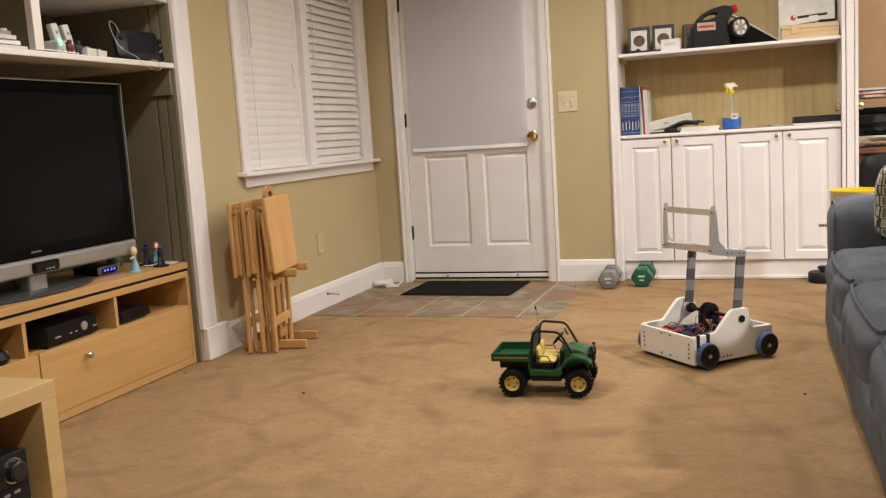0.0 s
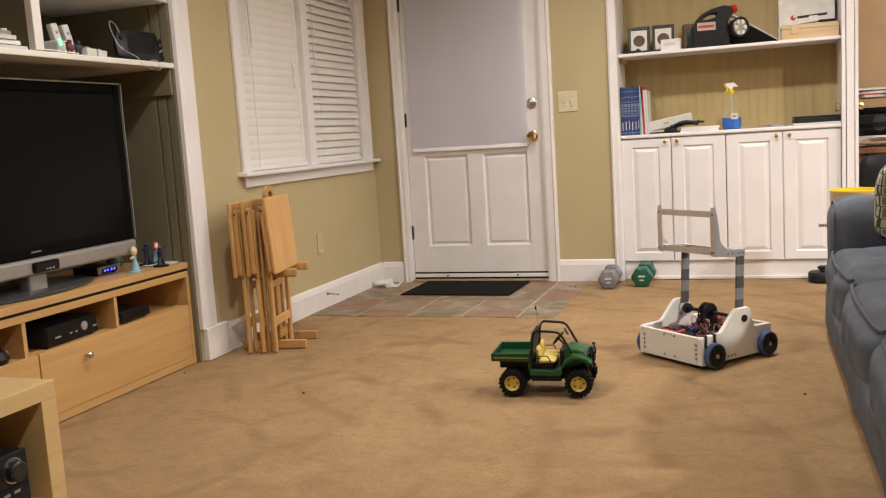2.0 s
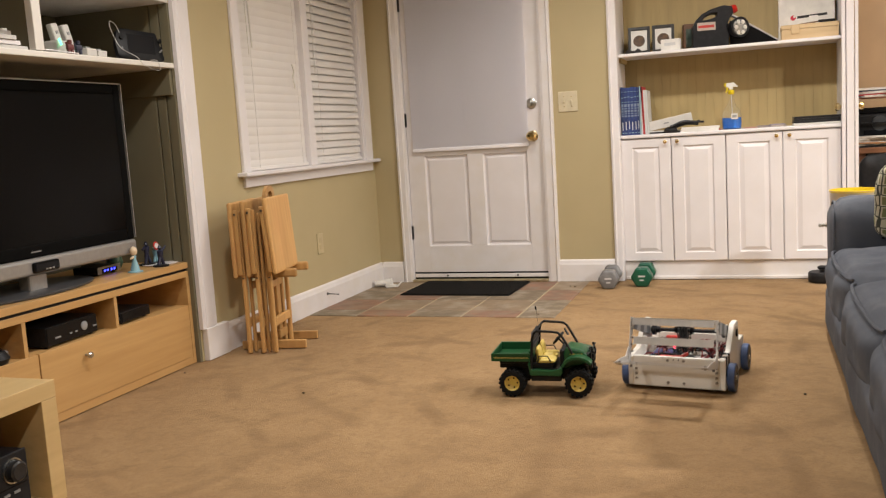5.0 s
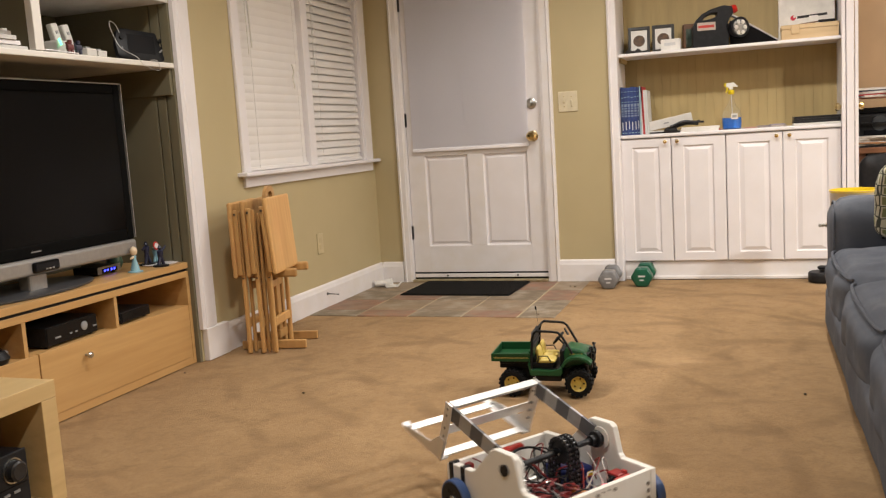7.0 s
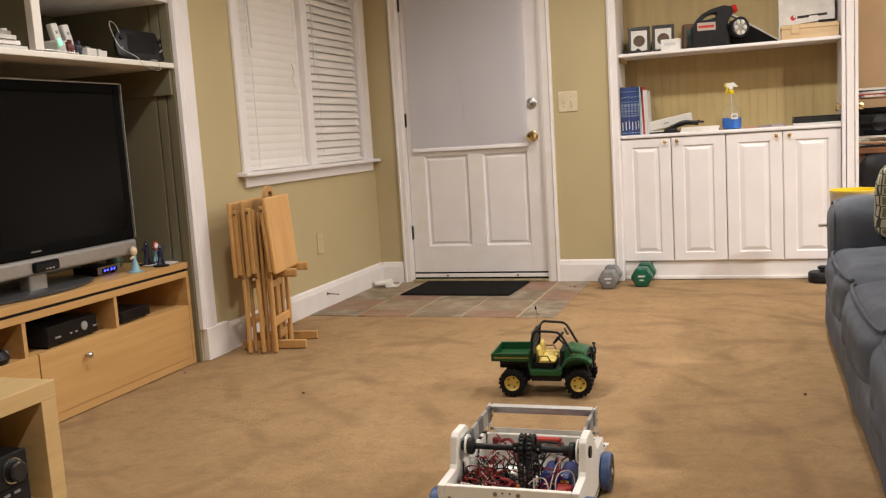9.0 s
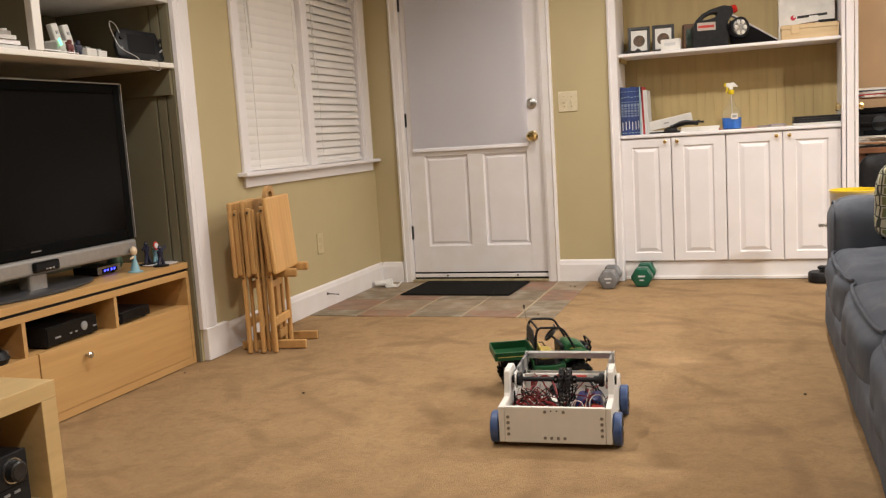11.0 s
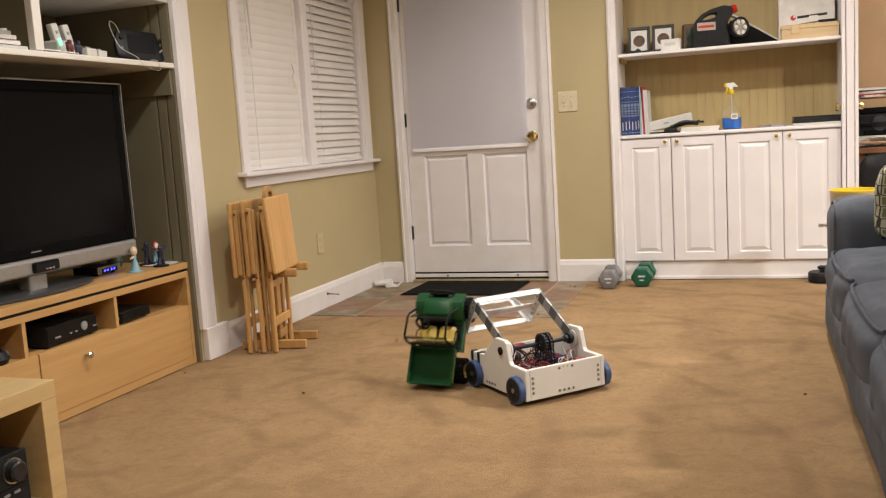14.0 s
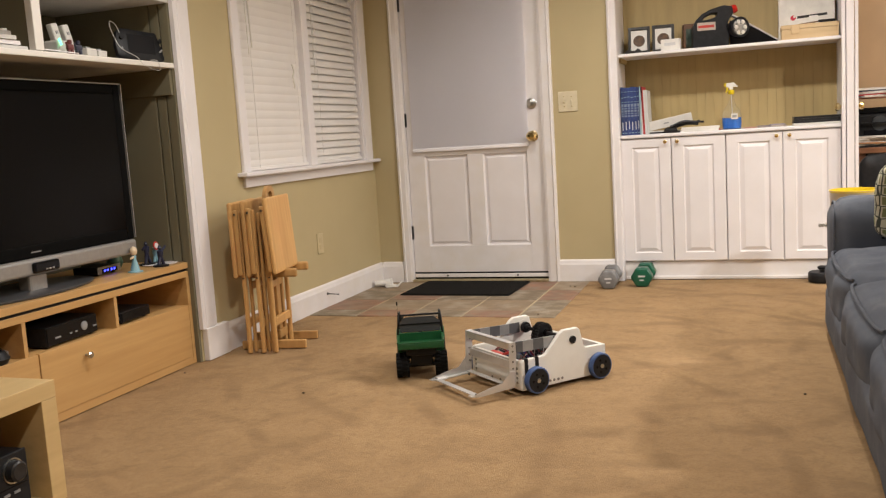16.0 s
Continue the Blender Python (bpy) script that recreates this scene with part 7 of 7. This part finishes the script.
# ---- what moves ----
# robot: seconds, x, y, heading
ROBOT = [(0.0, 2.204, -1.774, 222.9), (1.85, 2.204, -1.774, 222.9), (2.0, 2.203, -1.777, 229.5), (2.2, 2.204, -1.762, 244.0), (2.4, 2.205, -1.765, 254.5), (2.5, 2.205, -1.768, 257.4),
         (2.7, 2.204, -1.77, 258.5), (3.5, 2.202, -1.769, 258.0), (4.3, 2.202, -1.769, 258.0), (4.6, 2.19, -1.84, 259.5), (5.0, 2.155, -2.13, 262.0), (5.5, 2.105, -2.62, 262.0), (5.9, 2.07, -3.0, 256.0),
         (6.3, 2.042, -3.245, 229.7), (6.5, 2.009, -3.344, 206.9), (6.7, 1.97, -3.41, 183.9), (7.0, 1.91, -3.429, 145.0), (7.3, 1.858, -3.40, 101.0), (7.45, 1.842, -3.405, 92.8), (7.6, 1.838, -3.405, 91.0), (9.3, 1.838, -3.405, 91.0),
         (9.7, 1.836, -3.35, 91.2), (10.2, 1.828, -3.13, 92.0), (10.7, 1.815, -2.90, 93.5), (11.1, 1.805, -2.752, 94.3), (11.3, 1.803, -2.733, 94.4), (11.55, 1.803, -2.733, 95.0), (11.75, 1.803, -2.728, 108.0), (12.0, 1.81, -2.727, 121.0), (12.5, 1.818, -2.735, 120.9),
         (12.8, 1.812, -2.725, 122.5), (13.0, 1.784, -2.694, 123.5), (13.25, 1.718, -2.56, 120.0), (13.5, 1.649, -2.413, 115.6), (13.75, 1.63, -2.36, 123.0), (14.0, 1.615, -2.32, 136.6), (14.25, 1.573, -2.262, 148.0), (14.5, 1.543, -2.228, 155.2),
         (14.65, 1.552, -2.243, 165.0), (14.8, 1.562, -2.238, 182.0), (14.9, 1.568, -2.22, 203.0), (15.0, 1.571, -2.205, 217.5), (15.2, 1.57, -2.187, 221.0), (15.4, 1.572, -2.186, 219.2), (15.5, 1.574, -2.184, 218.8), (15.6, 1.58, -2.18, 223.5), (15.7, 1.587, -2.176, 228.8), (15.8, 1.59, -2.179, 229.3), (16.0, 1.594, -2.183, 229.2)]
# lifting arm: seconds, degrees above level
ARM = [(0.0, 96), (0.65, 96), (0.8, 112), (0.9, 121), (1.0, 125), (1.15, 125), (1.5, 118), (1.7, 105), (1.8, 98), (1.9, 95), (2.0, 93), (2.1, 87), (2.2, 79), (2.4, 70), (2.5, 67), (2.7, 58), (2.8, 53), (3.0, 43), (3.2, 34), (3.35, 28.5), (3.5, 21), (3.6, 18.5), (4.0, 18.3), (4.6, 17.6),
       (5.4, 16.8), (6.3, 16), (6.5, 16.5), (6.7, 18), (7.0, 19), (7.4, 18), (7.6, 14.5), (8.0, 6), (8.4, 2.5), (8.8, 1.5), (9.3, 1.5), (11.3, 0.8), (12.5, 0.6), (13.6, 0.6), (13.75, 4), (13.85, 14), (13.95, 27), (14.0, 32), (14.1, 47.5), (14.2, 61), (14.35, 68), (14.5, 70), (14.6, 68), (14.7, 64), (14.8, 58), (15.0, 47), (15.2, 34), (15.5, 26), (15.6, 24), (15.7, 18), (15.8, 9), (15.9, 3), (16.0, 1.5)]
# toy truck: seconds, place of its tail on the floor, heading, nose-up tilt
TRUCK = [(0.0, 1.478, -2.376, 4.0, 0), (10.55, 1.478, -2.376, 4.0, 0), (10.8, 1.474, -2.376, 9.0, 0), (11.1, 1.462, -2.392, 30.0, 0), (11.3, 1.456, -2.398, 38.0, 0), (11.5, 1.442, -2.40, 39.5, 0), (11.75, 1.355, -2.43, 39.5, 0), (12.0, 1.298, -2.455, 40.0, 0),
         (12.5, 1.264, -2.475, 40.1, 0), (12.8, 1.266, -2.47, 40.3, 0), (13.0, 1.27, -2.463, 41.5, 0), (13.25, 1.275, -2.42, 60.0, 0), (13.5, 1.284, -2.382, 82.5, 0), (13.7, 1.268, -2.39, 83.0, 2), (13.8, 1.25, -2.40, 83.0, 14), (13.9, 1.235, -2.41, 83.0, 42), (14.0, 1.222, -2.42, 84.0, 66),
         (14.1, 1.217, -2.425, 90.0, 79), (14.2, 1.213, -2.428, 97.0, 85), (14.35, 1.21, -2.43, 106.0, 82), (14.5, 1.206, -2.43, 110.0, 68), (14.6, 1.195, -2.41, 110.0, 42), (14.7, 1.18, -2.385, 109.8, 14), (14.78, 1.17, -2.365, 109.5, 0), (14.95, 1.15, -2.31, 109.8, 0), (15.2, 1.146, -2.304, 110.0, 0), (16.0, 1.147, -2.305, 111.0, 0)]


def truck_pose(x, y, heading, tilt):
    """Rests the truck on wheels or tail: its tail end stays over (x, y)."""
    a = radians(tilt)
    low = min([u * math.sin(a) + v * math.cos(a) for u, v in ((-0.195, 0.128), (-0.195, 0.158))] + [-0.119 * math.sin(a) + 0.0495 * math.cos(a) - 0.0498, 0.122 * math.sin(a) + 0.0495 * math.cos(a) - 0.0498])
    tail = -0.192 * math.cos(a) - 0.135 * math.sin(a)
    h = radians(heading)
    return Matrix.Translation((x - tail * math.cos(h), y - tail * math.sin(h), -low)) @ Matrix.Rotation(h, 4, "Z") @ Matrix.Rotation(-a, 4, "Y")


def between(rows, t):
    for a, b in zip(rows, rows[1:]):
        if t <= b[0]:
            k = (t - a[0]) / (b[0] - a[0])
            return [p + (q - p) * k for p, q in zip(a[1:], b[1:])]
    return rows[-1][1:]


def wheel_rows(sx, sy):
    """Rolling angle of a robot wheel from the way its side of the robot travels."""
    rows, angle, last = [], 0.0, None
    for k in range(321):
        t = k * 0.05
        x, y, h = between(ROBOT, t)
        if last is not None:
            hx, hy = math.cos(radians(h)), math.sin(radians(h))
            ahead = (x - last[0]) * hx + (y - last[1]) * hy - radians(h - last[2]) * sy * 0.187
            angle += ahead / WHEEL_R
        last = (x, y, h)
        if k % 2 == 0 or 4.2 < t < 7.5:
            rows.append((t, Matrix.Translation((sx * 0.149, sy * 0.187, WHEEL_R)) @ Matrix.Rotation(angle, 4, "Y")))
    return rows


def motions():
    walk(robot, [(t, pose(x, y, 0, 0, 0, h)) for t, x, y, h in ROBOT])
    walk(arm, [(t, Matrix.Translation((PIVOT[0], 0, PIVOT[1])) @ Matrix.Rotation(radians(-a), 4, "Y")) for t, a in ARM])
    walk(truck, [(t, truck_pose(x, y, h, tilt)) for t, x, y, h, tilt in TRUCK])
    for w, sx, sy in robot_wheels:
        walk(w, wheel_rows(sx, sy))


motions()
